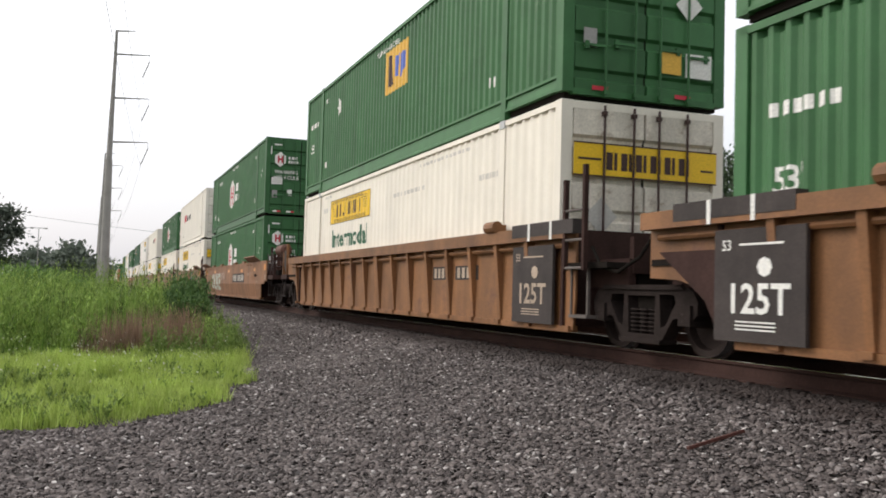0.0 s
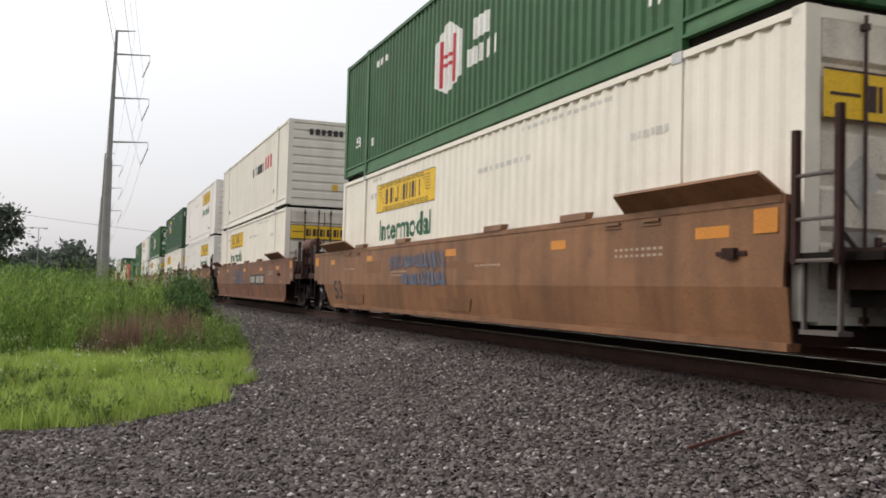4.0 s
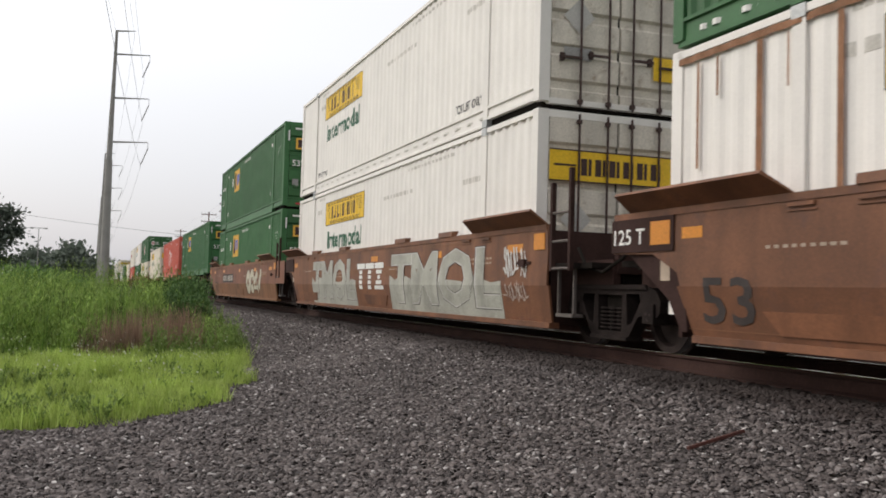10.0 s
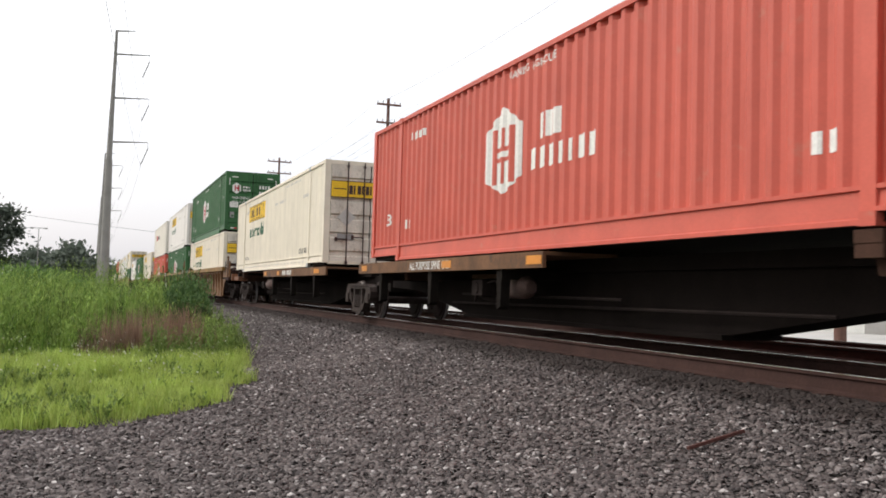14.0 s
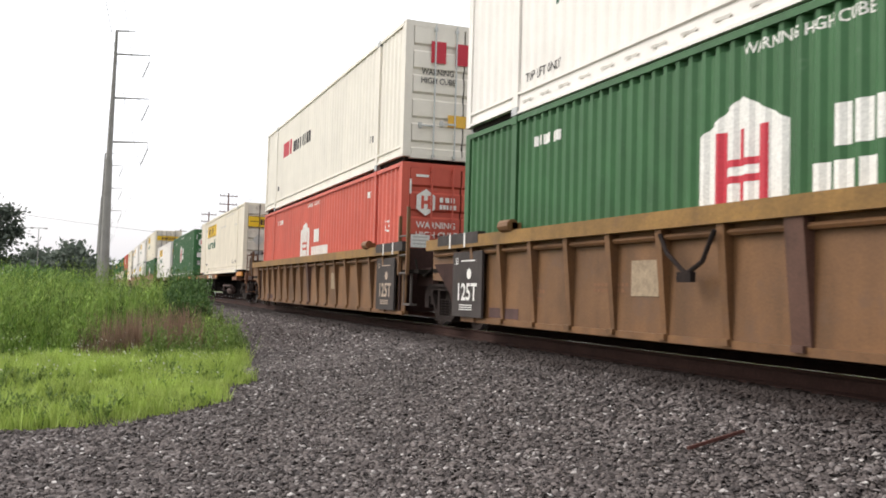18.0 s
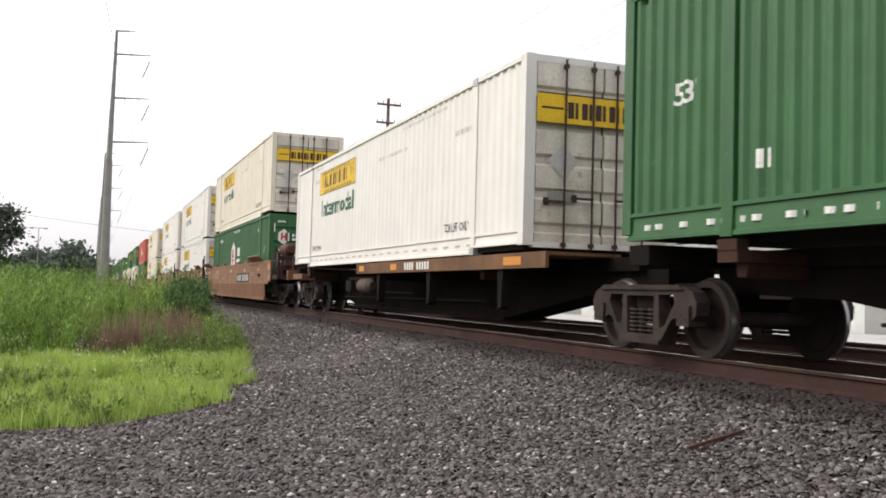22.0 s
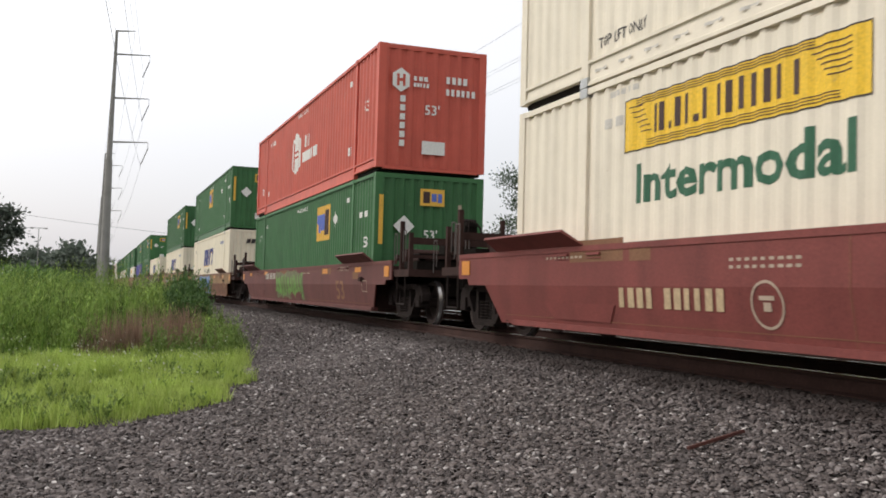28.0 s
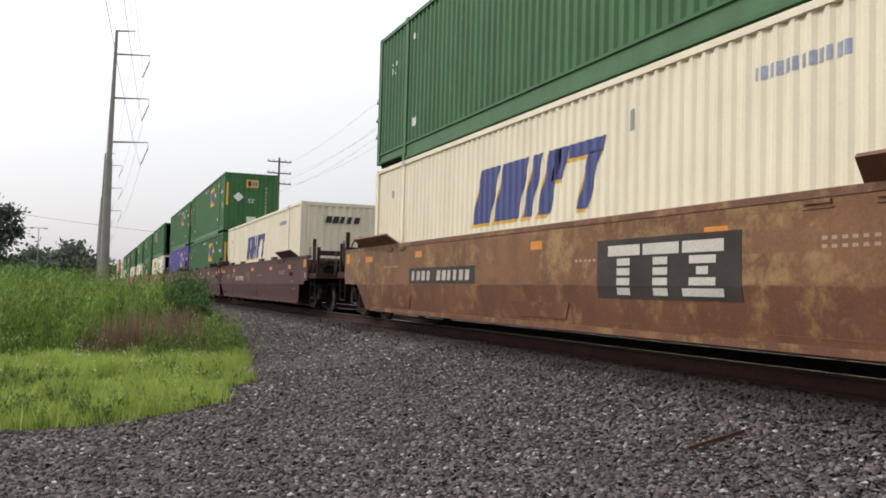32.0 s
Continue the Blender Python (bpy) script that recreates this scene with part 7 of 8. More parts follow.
    if opts.get("end_box", True) and (kind == "coupled" or sx > 0):
        mark_end = shared(("end_sticker", sx, kind), lambda: Shape().box(-0.16, 0.16, -SW - 0.012, -SW - 0.004, 1.24, 1.46), AMBER)
        part("reflector", mark_end, root, pose(sx * (sheet_end - (0.32 if kind == "coupled" else 0.24)), 0, dz))


def ribbed_well(u, tail, head, opts):
    """A well car unit with ribbed golden-tan sides and arched ends."""
    root = thing("well_wagon", "golden tan rib-sided container well wagon with black end panels", "well wagon", group="well wagons of the train")
    pm = SILL[opts.get("col", "gold")]
    ck = opts.get("col", "gold")

    def half(kind, s):
        if kind == "coupled":
            pts = [(8.62, 0.20), (8.72, 0.45), (8.88, 0.68), (9.12, 0.84), (9.4, 0.90), (10.1, 0.92), (10.1, 1.42)]
        elif s > 0:
            pts = [(8.55, 0.20), (8.60, 0.60), (8.60, 1.42)]
        else:
            pts = [(7.95, 0.20), (8.05, 0.40), (8.25, 0.60), (8.55, 0.75), (8.95, 0.83), (9.45, 0.85), (9.45, 1.42)]
        return [(s * x, z) for x, z in pts]

    def sheet():
        A, B = half(head, 1), half(tail, -1)
        return Shape().plate(A + B[::-1], -SW + 0.13, -SW + 0.16)
    for sy in (1, -1):
        F = Matrix.Diagonal((1, sy, 1, 1))
        part("side_sheet", shared(("rib_sheet", ck, tail, head), sheet, pm), root, F)
        part("top_chord", shared(("rib_chord", ck, tail, head), lambda: Shape().box(-9.42, 9.35 if head == "coupled" else 8.58, -SW - 0.03, -SW + 0.17, 1.365, 1.55), MUSTARD if ck == "gold" else pm), root, F)
        part("chord_flange", shared(("chord_flange", ck), lambda: Shape().bar([(-SW + 0.06, 1.25), (-SW + 0.04, 1.28), (-SW + 0.06, 1.31), (-SW + 0.13, 1.31), (-SW + 0.13, 1.25)], -9.2, 8.5), pm), root, F)
        part("bottom_chord", shared(("rib_bottom", ck), lambda: Shape().box(-7.95, 8.5, -SW + 0.09, -SW + 0.23, 0.17, 0.25), pm), root, F)
    def gusset(w, w2):
        # deep under the chord, shallow at the foot
        lo, hi = -SW + 0.105, -SW
        vs = [(-w2, lo, 0.24), (w2, lo, 0.24), (w2, -SW + 0.13, 0.24), (-w2, -SW + 0.13, 0.24), (-w, hi, 1.365), (w, hi, 1.365), (w, -SW + 0.13, 1.365), (-w, -SW + 0.13, 1.365)]
        return Shape().put(vs, [(0, 1, 5, 4), (1, 2, 6, 5), (2, 3, 7, 6), (3, 0, 4, 7), (0, 3, 2, 1), (4, 5, 6, 7)]).box(-0.075, 0.075, -SW + 0.05, -SW + 0.13, 0.20, 0.26)
    rib = shared(("rib", ck), lambda: gusset(0.055, 0.045), pm)
    for i in range(17):
        if i != 8 and not (head == "joint" and i == 16) and not (tail == "joint" and i == 0):
            part("rib", rib, root, pose(-8.42 + 1.052 * i, 0, 0))
    part("rib", shared(("wide_rib", ck), lambda: gusset(0.12, 0.12), DARKRIB if ck == "gold" else pm), root, pose(-0.05, 0, 0))
    for sx in [k for k, kind in ((1, head), (-1, tail)) if kind == "joint"]:
        bp = shared(("end_panel", sx), lambda: Shape().box(sx * 7.55 - 0.62, sx * 7.55 + 0.62, -SW + 0.02, -SW + 0.06, 0.25, 1.30), PANEL)
        b = part("end_panel", bp, root, None, "black painted end panel with stencilled marks")
        y = -SW + 0.016

        def sten(d):
            vs, fs, w = letters("125T", 0.27, 0.02)
            d.put([(sx * 7.55 - 0.36 + p * 0.8 / w, y, 0.52 + q) for p, q in vs], fs)
            vs, fs, w = letters("53", 0.10)
            d.put([(sx * 7.55 - 0.5 + p, y, 1.1 + q) for p, q in vs], fs)
            for k in range(3):
                d.put([(sx * 7.55 - 0.3, y, 0.36 + 0.035 * k), (sx * 7.55 + 0.25, y, 0.36 + 0.035 * k), (sx * 7.55 + 0.25, y, 0.375 + 0.035 * k), (sx * 7.55 - 0.3, y, 0.375 + 0.035 * k)], [(0, 1, 2, 3)])
            d.put([(sx * 7.55 - 0.25, y, 1.14), (sx * 7.55 + 0.35, y, 1.14), (sx * 7.55 + 0.35, y, 1.16), (sx * 7.55 - 0.25, y, 1.16)], [(0, 1, 2, 3)])
            d.put([(sx * 7.55 + 0.1 + 0.1 * math.cos(a * 0.785), y, 0.94 + 0.09 * math.sin(a * 0.785)) for a in range(8)], [tuple(range(8))])
            return d
        part("stencil", shared(("stencil", sx), lambda: sten(Shape()), WHT if sx < 0 else FADE), b)
        part("chord_cover", shared(("chord_cover", sx), lambda: Shape().box(sx * 7.9 - 0.9, sx * 7.9 + 0.9, -SW - 0.036, -SW + 0.1, 1.42, 1.60), PANEL), root)
        part("white_strap", shared(("white_strap", sx), lambda: Shape().box(sx * 7.55 - 0.03, sx * 7.55 + 0.03, -SW - 0.04, -SW - 0.037, 1.36, 1.6).box(sx * 8.2 - 0.03, sx * 8.2 + 0.03, -SW - 0.04, -SW - 0.037, 1.36, 1.6), WHT), root)
        part("corner_lug", shared(("corner_lug", ck, sx), lambda: Shape().rod((sx * 6.1, -SW - 0.02, 1.62), (sx * 6.1 + 0.35, -SW - 0.02, 1.62), 0.09, 10).box(sx * 6.1, sx * 6.1 + 0.35, -SW - 0.03, -SW + 0.12, 1.54, 1.66), pm), root)
    wagon_floor(root, ck)
    wagon_end(root, ck, 1, head, {"end_box": False})
    wagon_end(root, ck, -1, tail, {"end_box": False})
    c = u + CL + opts.get("shift", 0.0)
    if "number" in opts:
        a = opts["number"]
        y = -SW + 0.124
        part("number_panel", Shape().box(a, a + 0.85, y, y + 0.005, 0.85, 1.08).box(a + 1.1, a + 2.1, y, y + 0.005, 0.85, 1.08).mesh("number_panel", PANEL), root)
        s = Shape()
        for k in range(4):
            s.box(a + 0.08 + 0.19 * k, a + 0.19 + 0.19 * k, y - 0.004, y - 0.001, 0.88, 1.05).box(a + 1.2 + 0.21 * k, a + 1.32 + 0.21 * k, y - 0.004, y - 0.001, 0.88, 1.05)
        part("number_strip", s.mesh("number_strip", FADE), root)
    if ck == "gold":
        y = -SW + 0.1245
        s = Shape()
        for x0, z0, n, h in ((-5.4, 0.66, 5, 0.05), (-5.4, 0.56, 4, 0.04), (-3.65, 0.76, 9, 0.035), (-3.65, 0.69, 8, 0.035), (1.3, 0.9, 6, 0.04), (5.0, 0.8, 7, 0.035), (5.0, 0.72, 6, 0.035)):
            for k in range(n):
                s.box(x0 + 0.09 * k, x0 + 0.09 * k + 0.055, y, y + 0.003, z0, z0 + h)
        tagged(part("small_writing", s.mesh("small_writing", PATCH), root), kind="stuff")
        part("grime_patch", Shape().box(-6.85, -5.8, y, y + 0.002, 0.27, 0.42).mesh("grime_patch", surface("purple_grime", (0.10, 0.055, 0.05), 0.85, vary=0.4, scale=3)), root)
        if opts.get("hook"):
            hk = opts["hook"]
            part("chain", Shape().pipe([(hk - 0.5, -SW - 0.04, 1.3), (hk - 0.35, -SW - 0.05, 1.1), (hk, -SW - 0.06, 0.88), (hk + 0.25, -SW - 0.05, 1.0), (hk + 0.42, -SW - 0.04, 1.3)], 0.025, 6).box(hk - 0.12, hk + 0.12, -SW - 0.09, -SW - 0.03, 0.8, 0.9).mesh("chain", IRON), root, None, "hanging dark chain with a hook")
    if opts.get("sheet_sign"):
        o = opts["sheet_sign"] - 3.5
        part("notice", Shape().box(3.5 + o, 4.05 + o, -SW + 0.12, -SW + 0.125, 0.65, 1.05).mesh("notice", surface("worn_notice_paint", (0.33, 0.25, 0.165), 0.7, vary=0.35, scale=9)), root, None, "faded white lined notice panel")
    for x in opts["trucks"]:
        truck(root, x - c)
    MOVERS.append((root, c, 0.0))
    return root


def spine_wagon(u, decks, opts):
    """A skeletal spine wagon: one deep centre beam with short side platforms."""
    root = thing("spine_wagon", "rusty spine wagon, dark centre beam, orange-brown side decks", "spine wagon", group="spine wagons of the train")
    c = u + CL
    a, b = opts["span"][0] - c, opts["span"][1] - c

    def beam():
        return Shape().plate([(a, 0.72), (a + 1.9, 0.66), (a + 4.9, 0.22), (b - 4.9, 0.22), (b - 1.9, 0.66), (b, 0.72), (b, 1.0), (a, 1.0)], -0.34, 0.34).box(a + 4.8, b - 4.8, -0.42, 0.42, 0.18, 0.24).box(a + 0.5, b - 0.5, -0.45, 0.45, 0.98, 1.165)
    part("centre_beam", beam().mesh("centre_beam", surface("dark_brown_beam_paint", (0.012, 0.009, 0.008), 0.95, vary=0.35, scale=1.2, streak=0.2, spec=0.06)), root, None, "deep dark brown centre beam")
    rear = decks[0][0] < 0
    for d0, d1 in decks:
        x0, x1 = d0 - CL, d1 - CL
        deck_paint = surface("patchy_rusty_deck_paint", (0.165, 0.080, 0.036), 0.8, vary=0.4, scale=1.5, streak=0.3, spots=(0.055, 0.034, 0.025), spot=0.09)
        for sy in (1, -1):
            dk = Shape().bar([(-sy * SW, 1.0), (-sy * (SW - 0.05), 1.0), (-sy * (SW - 0.05), 1.17), (-sy * 0.3, 1.17), (-sy * 0.3, 1.215), (-sy * SW, 1.22)], x0, x1)
            part("side_deck", dk.mesh("side_deck", deck_paint), root, None, "orange-brown side deck with yellow stickers")
        n = max(1, int((x1 - x0) / 2.4))
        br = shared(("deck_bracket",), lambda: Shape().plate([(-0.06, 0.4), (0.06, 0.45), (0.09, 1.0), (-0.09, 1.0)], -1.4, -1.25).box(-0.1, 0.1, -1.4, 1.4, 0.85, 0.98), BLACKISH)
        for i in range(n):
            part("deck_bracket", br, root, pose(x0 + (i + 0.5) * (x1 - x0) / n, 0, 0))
        for p, q in (((x1 - 0.5, x1 - 0.03), (x1 - 3.85, x1 - 3.41), (x0 + 0.25, x0 + 0.65)) if rear else ((x1 - 1.35, x1 - 0.75), (x0 + 0.25, x0 + 0.65), (x0 + 2.6, x0 + 3.0))):
            part("reflector", Shape().box(p, q, -SW - 0.007, -SW - 0.003, 1.05, 1.17).mesh("reflector", AMBER), root)
        if "letters" in opts:
            p0, w0 = opts["letters"]
            s = Shape()
            vs, fs, w = letters("ALL PURPOSE SPINE CAR", 0.14)
            s.put([(x0 + p0 + p * w0 / w, -SW - 0.004, 1.04 + q) for p, q in vs], fs)
            part("lettering", s.mesh("lettering", WHT, fix=False), root, None, "white lettering on the deck edge")
        else:
            s = Shape()
            n0 = x1 - 3.38 if rear else x0 + 3.5
            for k in range(10):
                if k != 4:
                    s.box(n0 + 0.145 * k, n0 + 0.23 + 0.145 * k - 0.14, -SW - 0.004, -SW - 0.002, 1.04, 1.18)
            tagged(part("number_strip", s.mesh("number_strip", WHT), root), kind="stuff")
    saddle = shared(("saddle",), lambda: Shape().box(-0.15, 0.15, -1.28, 1.28, 1.0, 1.12).box(-0.15, 0.15, -1.29, -1.15, 1.12, 1.228).box(-0.15, 0.15, 1.15, 1.29, 1.12, 1.228).plate([(-0.07, 0.86), (0.06, 0.86), (0.1, 1.0), (-0.1, 1.0)], -1.1, -0.3), surface("rusty_dark_saddle_steel", (0.06, 0.03, 0.02), 0.85, vary=0.4, scale=3, streak=0.3, spec=0.15))
    for xx in (-POST, POST):
        part("saddle", saddle, root, pose(xx, 0, 0))
    for xx in (-CL + 0.3, CL - 0.3):
        part("end_saddle", Shape().box(xx - 0.2, xx + 0.2, -1.25, 1.25, 1.0, 1.228).mesh("end_saddle", BLACKISH), root)
    tank_paint = surface("dusty_pink_brown_tank_paint", (0.10, 0.062, 0.052), 0.8, vary=0.35, scale=3, streak=0.2)
    framed = bool(opts.get("edge"))
    t0, tz = (2.62, 0.45) if framed else (-1.4, 0.74)
    part("air_tank", shared(("air_tank", framed), lambda: Shape().rod((t0, -1.0, tz), (t0 + 0.72, -1.0, tz), 0.17, 16).rod((t0 + 0.72, -1.0, tz), (t0 + 0.88, -1.0, tz), 0.17, 16, 0.09), tank_paint, True), root)
    if framed:
        part("tank_frame", shared(("tank_frame",), lambda: Shape().box(1.69, 4.3, -1.25, -1.15, 0.645, 0.72).box(1.75, 1.88, -1.24, -1.16, 0.43, 0.645).box(4.15, 4.28, -1.24, -1.16, 0.5, 0.645).box(2.8, 2.86, -1.2, -0.9, 0.55, 0.66).box(3.2, 3.26, -1.2, -0.9, 0.55, 0.66), tank_paint), root, None, "pinkish grey steel frame that carries the air tank")
        part("reflector", Shape().box(2.65, 3.09, -0.358, -0.343, 0.785, 0.89).mesh("reflector", AMBER), root)
    part("brake_valve", shared(("brake_valve",), lambda: Shape().box(-2.6, -2.15, -1.1, -0.7, 0.6, 0.86).rod((-2.4, -1.12, 0.72), (-2.4, -1.0, 0.72), 0.1, 10).pipe([(-2.2, -1.0, 0.8), (-1.8, -1.05, 0.84), (-1.4, -1.0, 0.78)], 0.02, 6).pipe([(-2.9, -0.9, 0.5), (-2.6, -1.0, 0.66), (-2.3, -1.0, 0.56), (-2.0, -0.8, 0.5)], 0.025, 6), IRON), root)
    part("inner_beam", shared(("inner_beam",), lambda: Shape().box(-4.2, -1.9, -0.62, -0.5, 0.9, 0.97), surface("rusty_beam_steel", (0.075, 0.04, 0.024), 0.85, vary=0.4, scale=3, spec=0.15)), root)
    part("brake_rod", shared(("brake_rod",), lambda: Shape().rod((-5, -0.5, 0.45), (5, -0.5, 0.5), 0.02, 6).rod((-4, -0.7, 0.62), (1.5, -0.7, 0.6), 0.02, 6), IRON), root)
    for sx, e in ((1, b), (-1, a)):
        if opts["coupled"][0 if sx > 0 else 1]:
            o = Shape().box(-0.1, 0.1, -1.35, 1.35, 0.9, 1.2)
            o.pipe([(0.1, -1.3, 0.4), (0.1, -1.3, 1.9), (0.1, -0.9, 1.9), (0.1, -0.9, 0.4)], 0.022, 6).rod((0.1, -1.3, 1.4), (0.1, -0.9, 1.4), 0.016, 6).rod((0.1, -1.3, 0.45), (0.1, -0.9, 0.45), 0.016, 6)
            arm = shared(("end_arm", sx), lambda: Shape().box(min(sx * 6.3, sx * 7.55), max(sx * 6.3, sx * 7.55), -1.45, -1.2, 0.91, 1.06).box(min(sx * 6.5, sx * 7.3), max(sx * 6.5, sx * 7.3), -1.2, 1.2, 0.93, 1.0), SILL["brown"])
            part("end_arm", arm, root, None, "rusty brown end arm of the spine wagon")
            if opts.get("edge"):
                part("edge_plate", Shape().box(min(sx * 7.57, e - sx * 0.4), max(sx * 7.57, e - sx * 0.4), -1.46, -1.40, 1.08, 1.245).mesh("edge_plate", AMBER), root, None, "orange-yellow painted platform edge")
            part("end_sill", o.mesh("end_sill", SILL["brown"]), root, pose(e - sx * 0.1, 0, 0, 0, 0, 0 if sx > 0 else 180))
            part("coupler", Shape().box(-0.2, 0.9, -0.09, 0.09, 0.74, 0.92).box(0.7, 1.0, -0.16, 0.14, 0.68, 0.98).mesh("coupler", IRON), root, pose(e, 0, 0, 0, 0, 0 if sx > 0 else 180))
    for x in opts["trucks"]:
        truck(root, x - c, True)
    MOVERS.append((root, c, 0.0))
    return root


# ---- the train: rear edge of each container along it, at the start ----
LOW, HIGH, DECK = 0.366, 3.276, 1.252


def build_train():
    J, C = "joint", "coupled"
    W, R, S = smooth_well, ribbed_well, spine_wagon
    # unit 0, 1: rib-sided pair
    R(-7.45, J, C, {"trucks": [10.4], "col": "orange"})
    container("emp", -7.45, LOW, low=True)
    container("emp", -7.45, HIGH)
    R(-27.2, C, J, {"trucks": [-9.4, -29.1], "col": "orange", "number": 3.3})
    container("jbh", -27.2, LOW, low=True, dx=0.26)
    container("emp", -27.2, HIGH, dx=3.5)
    W("tan", -50.4, J, C, {"shift": -0.07, "trucks": [-32.0], "number": (1.75, 0.88, 3.0, 0.24), "size": -7.75, "graffiti": [("teal", 2.3, 5.5), ("tag", 5.9, 7.2)], "letter": "B"})
    container("hub", -50.4, LOW, low=True, dx=0.18)
    container("hub", -50.4, HIGH)
    W("tan", -70.1, J, J, {"trucks": [-51.9], "logo": (0.27, MRED, None), "letter": "C", "size": -7.75, "graffiti": [("vase", 10.9, 11.75), ("tag", 11.9, 13.4)]})
    container("jbh", -70.1, LOW, low=True, dx=0.12)
    container("xpo", -70.1, HIGH)
    W("tan", -89.25, C, J, {"shift": -0.4, "trucks": [-71.3, -90.9], "size": -7.75, "graffiti": [("blue_tag", 5.0, 8.2)], "brake": "tail"})
    container("jbh", -89.25, LOW, low=True)
    container("hub", -89.25, HIGH)
    W("brown", -112.9, J, C, {"shift": 0.43, "trucks": [-94.9], "number": (1.85, 0.80, 3.0, 0.24), "graffiti": [("blue_tag", 5.2, 8.0)], "guides": (-5.9, -4.6, -3.0, 0.6, 3.6)})
    container("jbh", -112.9, LOW, low=True, dx=0.25)
    container("xpo", -112.9, HIGH, front=2)
    W("brown", -132.1, J, J, {"shift": -0.12, "trucks": [-114.7], "graffiti": [("wild", 1.7, 6.5), ("tag", 0.9, 1.4)], "logo": (-0.92, MRED, None), "mural": [(-1.45, -1.2, 0.25, 1.49, PANEL), (-1.35, 1.45, 0.25, 1.45, surface("golden_mural_paint", (0.42, 0.24, 0.045), 0.7, vary=0.2))]})
    container("jbw", -132.1, LOW, low=True, front=2, dx=-0.18)
    container("jbw", -132.1, HIGH, front=2, dx=-0.18)
    W("brown", -151.4, C, J, {"shift": -0.35, "trucks": [-133.8, -153.1], "graffiti": [("tag", -0.6, 1.95), ("fine_tag", 2.1, 2.95), ("low_tag", 3.5, 5.9), ("figure", 5.7, 6.9), ("blue_tag", 6.85, 8.95), ("bubble", 10.8, 14.15)], "number": (-4.4, 0.83, 2.75, 0.23), "ink": FADE, "brake": "tail"})
    container("jbh", -151.4, LOW, low=True)
    container("emd", -151.4, HIGH)
    W("brown", -175.1, J, C, {"shift": 0.44, "trucks": [-156.8], "number": (1.75, 0.84, 3.0, 0.24), "size": -7.75})
    container("jbw", -175.1, LOW, low=True)
    container("hub", -175.1, HIGH, tape=True)
    W("brown", -194.5, J, J, {"shift": 0.35, "trucks": [-176.7], "graffiti": [("silver", 2.4, 6.9), ("silver", 9.5, 15.0), ("fine_tag", 15.1, 15.9)], "logo": (-1.05, WHT, None)})
    container("jbw", -194.5, LOW, low=True, dx=0.48)
    container("jbw", -194.5, HIGH)
    W("tan", -213.5, C, J, {"shift": -0.25, "size": -7.47, "band": surface("red_brown_band_paint", (0.20, 0.082, 0.047), 0.65, vary=0.35, scale=0.8, streak=0.35, spots=(0.12, 0.06, 0.04), spot=0.05), "trucks": [-195.9, -214.6], "graffiti": [("pale", 10.3, 13.9)], "number": (-4.7, 0.88, 3.1, 0.24), "letter": "A", "brake": "tail"})
    container("emp", -213.5, LOW, low=True, dx=0.3)
    container("emp", -213.5, HIGH)
    # spine wagons with single containers
    S(-234.5, [(-0.77, 8.9)], {"trucks": [-219.0, -236.7], "span": (-236.2, -216.6), "coupled": (1, 0)})
    container("emp", -234.5, DECK, dx=0.1)
    S(-253.25, [(-0.4, 8.8)], {"letters": (3.6, 2.1), "trucks": [-255.1], "span": (-254.6, -237.2), "coupled": (0, 0)})
    container("red", -253.25, DECK, dx=-0.1)
    S(-274.1, [(7.8, 17.2)], {"trucks": [-273.1], "span": (-275.2, -255.6), "coupled": (0, 1)})
    container("cream", -274.1, DECK)
    R(-294.85, J, C, {"trucks": [-276.9], "number": 2.0, "sheet_sign": -2.6})
    container("cream", -294.85, LOW, low=True)
    container("hub", -294.85, HIGH)
    R(-314.2, J, J, {"trucks": [-296.6], "sheet_sign": -2.8, "hook": -1.5})
    container("hub", -314.2, LOW, low=True)
    container("jbw", -314.2, HIGH)
    R(-333.8, C, J, {"trucks": [-315.6, -335.5], "sheet_sign": 2.5})
    container("red", -333.8, LOW, low=True, dx=-0.2)
    container("xpo", -333.8, HIGH)
    S(-355.05, [(-0.72, 8.9)], {"trucks": [-339.5, -357.1], "span": (-356.6, -337.6), "coupled": (1, 0), "edge": True})
    container("cream", -355.05, DECK)
    S(-375.75, [(7.6, 17.0)], {"letters": (3.3, 2.8), "trucks": [-375.7], "span": (-375.2, -357.6), "coupled": (0, 0)})
    container("hub", -375.75, DECK, tape=True)
    S(-394.6, [(7.7, 17.2)], {"trucks": [-393.5], "span": (-395.6, -376.2), "coupled": (0, 1)})
    container("jbw", -394.6, DECK, dx=0.1)
    W("tan", -415.5, J, C, {"shift": -0.46, "trucks": [-397.7], "number": (2.2, 0.88, 3.0, 0.24), "letter": "A", "size": -7.75, "graffiti": [("tag", 2.4, 4.4)]})
    container("hub", -415.5, LOW, low=True, dx=-0.06)
    container("cream", -415.5, HIGH)
    W("tan", -435.2, J, J, {"shift": -0.35, "trucks": [-417.0], "logo": (0.2, MRED, None), "letter": "C", "size": -7.75})
    container("jbw", -435.2, LOW, low=True, dx=-0.25)
    container("jbw", -435.2, HIGH)
    W("tan", -454.8, C, J, {"shift": -0.35, "trucks": [-436.6, -456.4], "size": -7.75, "number": (-5.6, 0.9, 1.8, 0.18), "panel": False, "graffiti": [("tag", 15.2, 16.6)], "brake": "tail"})
    container("jbw", -454.8, LOW, low=True)
    container("jbw", -454.8, HIGH)
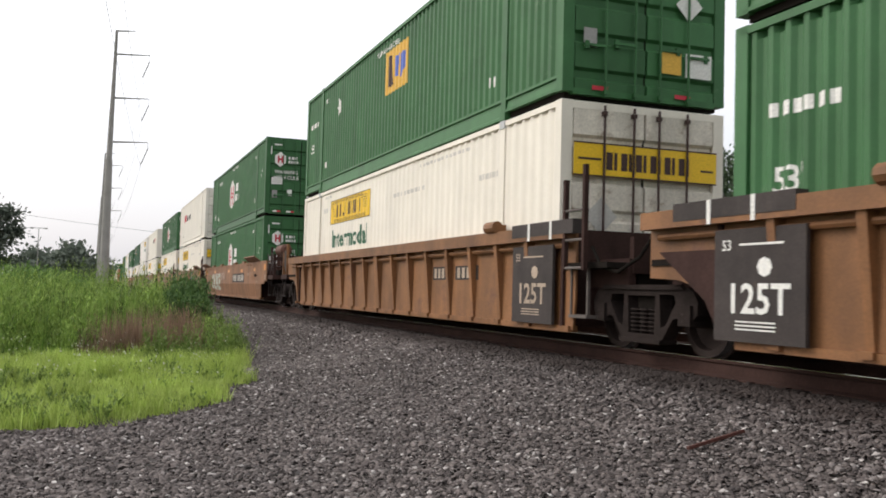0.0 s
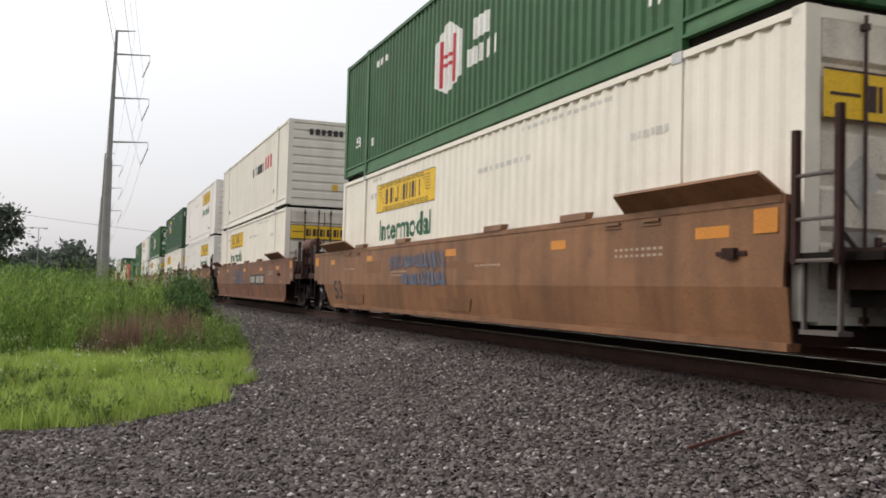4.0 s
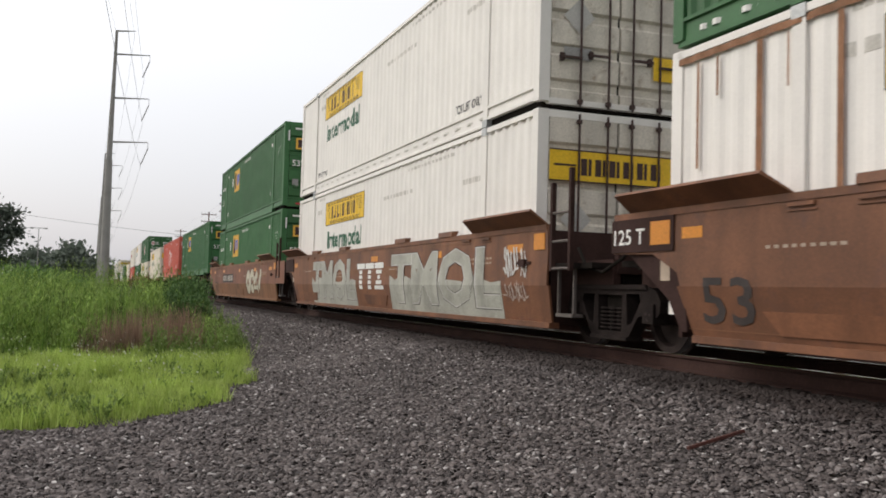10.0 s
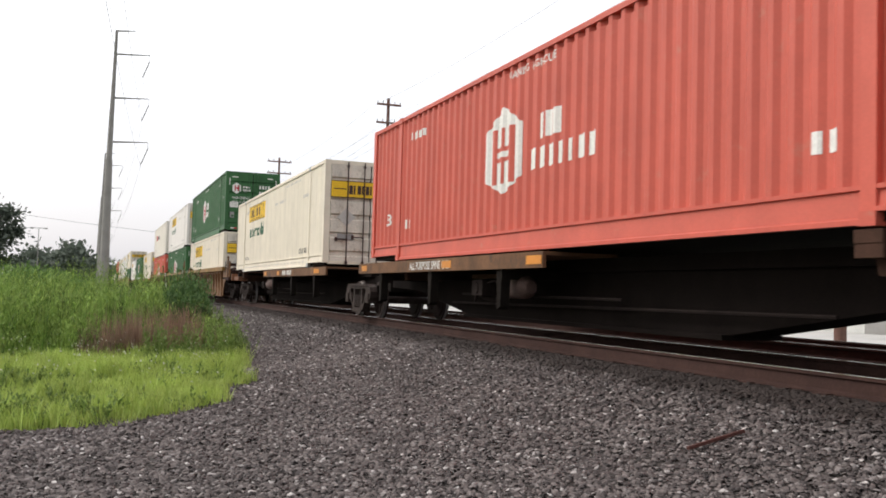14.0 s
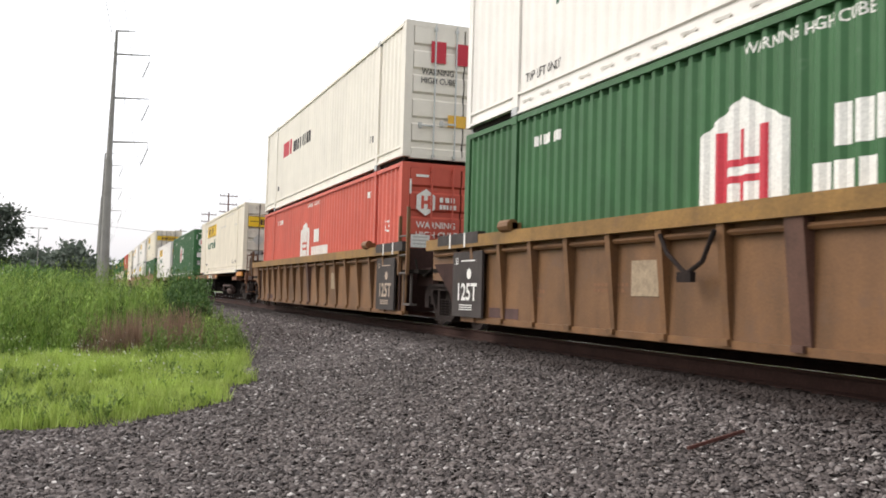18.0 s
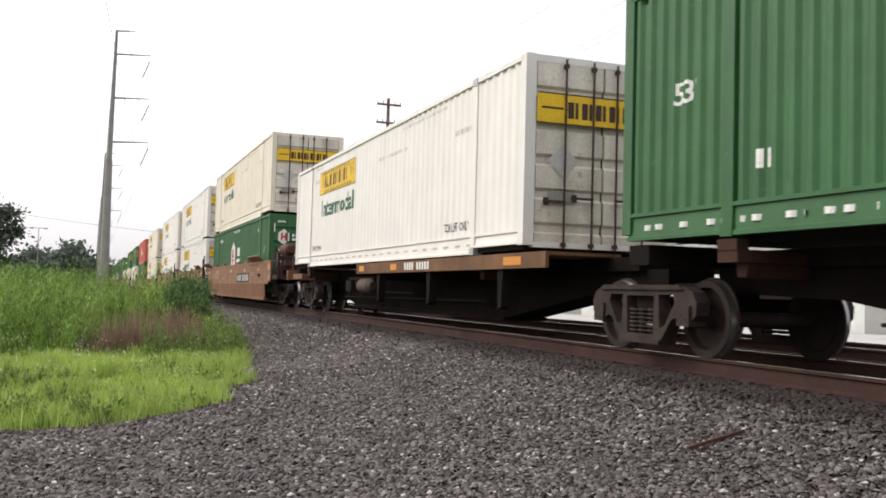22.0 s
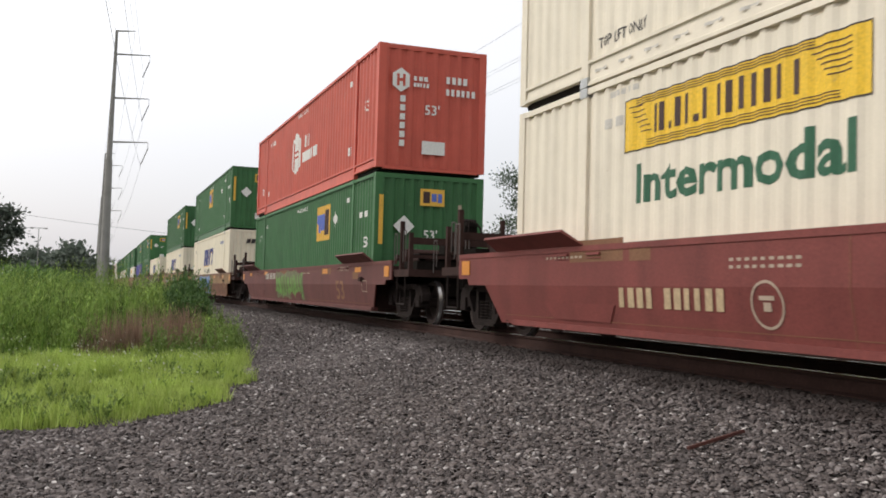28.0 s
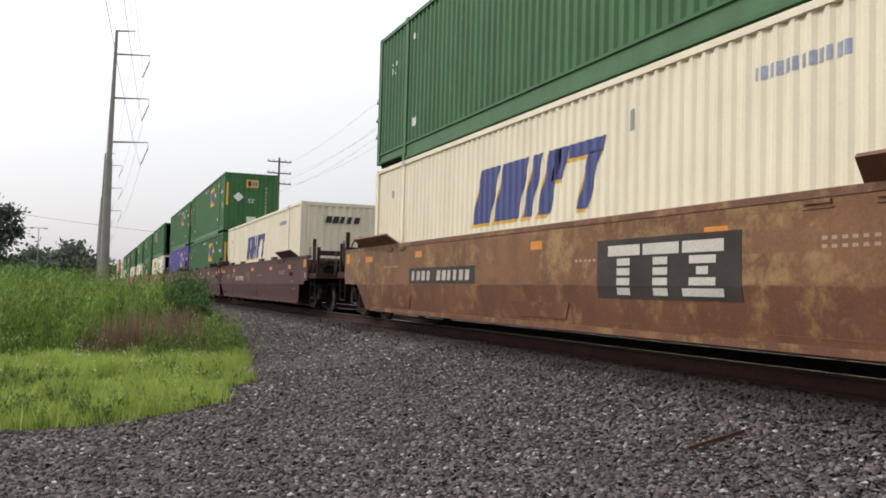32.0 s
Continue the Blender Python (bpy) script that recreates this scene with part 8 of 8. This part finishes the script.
    # single-unit cars
    W("crimson", -478.55, C, C, {"low": True, "trucks": [-460.6, -480.2], "number": (-5.0, 0.52, 1.95, 0.22), "panel": False, "ink": surface("cream_stencil_ink", (0.52, 0.39, 0.24), 0.65, vary=0.25, scale=5), "ring": (-2.49, 0.60, 0.21), "size": 6.4, "size_ink": RUSTI, "stickers": (), "guides": ()})
    container("cream", -478.55, LOW, low=True)
    container("cream", -478.55, HIGH)
    W("maroon", -502.15, C, C, {"low": True, "trucks": [-484.4, -503.8], "number": (-4.6, 0.92, 1.8, 0.2), "panel": False, "size": 5.35, "size_ink": RUSTI, "graffiti": [("green_tag", 5.4, 9.6)], "guides": ()})
    container("emp", -502.15, LOW, front=1, low=True)
    container("red", -502.15, HIGH, front=1)
    W("mottled", -525.7, C, C, {"low": True, "band": surface("dusty_tan_band_paint", (0.27, 0.165, 0.075), 0.7, vary=0.4, scale=0.9, streak=0.3, spots=(0.14, 0.075, 0.04), spot=0.05), "trucks": [-507.8, -527.2], "graffiti": [("white", 1.9, 5.3), ("blue", 5.3, 10.3)], "guides": ()})
    container("swift", -525.7, LOW, front=1, low=True)
    container("emp", -525.7, HIGH, front=1, dx=3.1)
    W("mottled", -549.3, C, C, {"trucks": [-531.6, -550.9], "number": (-4.95, 0.84, 2.95, 0.17), "logo": (2.2, FAINT, PANEL), "logo_width": 0.73, "band": surface("patchy_tan_band_paint", (0.20, 0.095, 0.046), 0.7, vary=0.4, scale=0.6, streak=0.3, spots=(0.36, 0.23, 0.10), spot=0.11), "guides": ()})
    container("swift", -549.3, LOW, front=1, low=True)
    container("emp", -549.3, HIGH, front=1)
    W("plum", -573.4, C, C, {"trucks": [-556.3, -572.8], "number": (-4.0, 0.9, 2.2, 0.18), "panel": False})
    container("swift", -573.4, LOW, front=1, low=True)
    W("plum", -591.6, J, C, {"trucks": [-575.6]})
    container("emp", -591.6, LOW, low=True, front=1)
    container("emp", -591.6, HIGH, front=1)
    W("plum", -609.2, C, J, {"trucks": [-594.2, -612.0]})
    container("blue", -609.2, LOW, low=True, front=1)
    container("emp", -609.2, HIGH, front=1)
    rest = [("jbh", "emp"), ("hub", "emp"), ("jbh", "emp"), ("swift", "emp"), ("hub", "hub"), ("jbh", "hub"), ("jbh", "xpo"), ("emp", "red"), ("jbh", "jbh"), ("hub", "emp"), ("jbh", "hub")]
    u = -609.2
    for i, (a, b) in enumerate(rest):
        u -= 23.4 if i % 3 == 0 else 19.4
        W(("brown", "tan", "maroon")[i % 3], u, C if i % 3 == 2 else J, C if i % 3 == 0 else J, {"trucks": [u + 17.9] + ([u - 1.9] if i % 3 == 2 else [])})
        container(a, u, LOW, low=True, far=True)
        container(b, u, HIGH, far=True)


SPEED = 16.657
LAG = ((0, 0.0), (27.5, 0.0), (28.4, 0.33), (29, 0.45), (29.5, 0.9), (30, 1.0), (31, 1.0), (31.6, 1.08), (31.86, 1.25), (32, 3.5), (40, 3.5))


def travelled(t):
    """Metres that the train has run after t seconds; it slows a little at the end."""
    lag = 0.0
    for (a, p), (b, q) in zip(LAG, LAG[1:]):
        if a <= t <= b:
            lag = p + (q - p) * (t - a) / (b - a)
    return SPEED * t - lag


def motions():
    times = (0, 8, 16, 24, 27.5, 28.4, 29, 29.5, 30, 31, 31.6, 31.86, 32)
    for root, x, z in MOVERS:
        walk(root, [(t, pose(x + travelled(t), 0, z)) for t in times])
    # wheels turn while they roll past
    place = {root: x for root, x, z in MOVERS}
    for w, root, dx in WHEELS:
        u = place[root] + dx
        t0, t1 = max(0.0, (-46 - u) / SPEED), min(32.0, (2 - u) / SPEED + 0.3)
        steps = [0.0] + ([round(t0 * FPS + i) / FPS for i in range(1, int((t1 - t0) * FPS))] if t1 > t0 else []) + [32.0]
        rows, turn = [], 0.0
        for i, t in enumerate(steps):
            if 1 < i < len(steps) - 1:
                turn += math.degrees((travelled(t) - travelled(steps[i - 1])) / 0.4225)
            rows.append((t, pose(dx, 0, 0.422, 0, turn, 0)))
        walk(w, [r for i, r in enumerate(rows) if i == 0 or r[0] > rows[i - 1][0] + 0.01])


LEAF = leaf_material("tree_leaf", (0.035, 0.066, 0.036), (0.105, 0.15, 0.072), 0.25, patch=0.4)
STONE = stone_material()
build_ground()
build_track()
build_poles()
build_train()
build_trees()
build_weeds()
stones("ballast_stones", "loose grey crushed stones of the ballast", 118000, (-17.0, -2.2, -8.6, -0.86), 0.0218, 1)
stones("roadside_stones", "crushed stones of the trackside road", 40000, (-2.6, 9.0, -8.9, -0.9), 0.028, 3)
stones("far_ballast_stones", "crushed stones further along the track", 40000, (-45.0, -14.0, -5.0, -0.86), 0.030, 2)
motions()
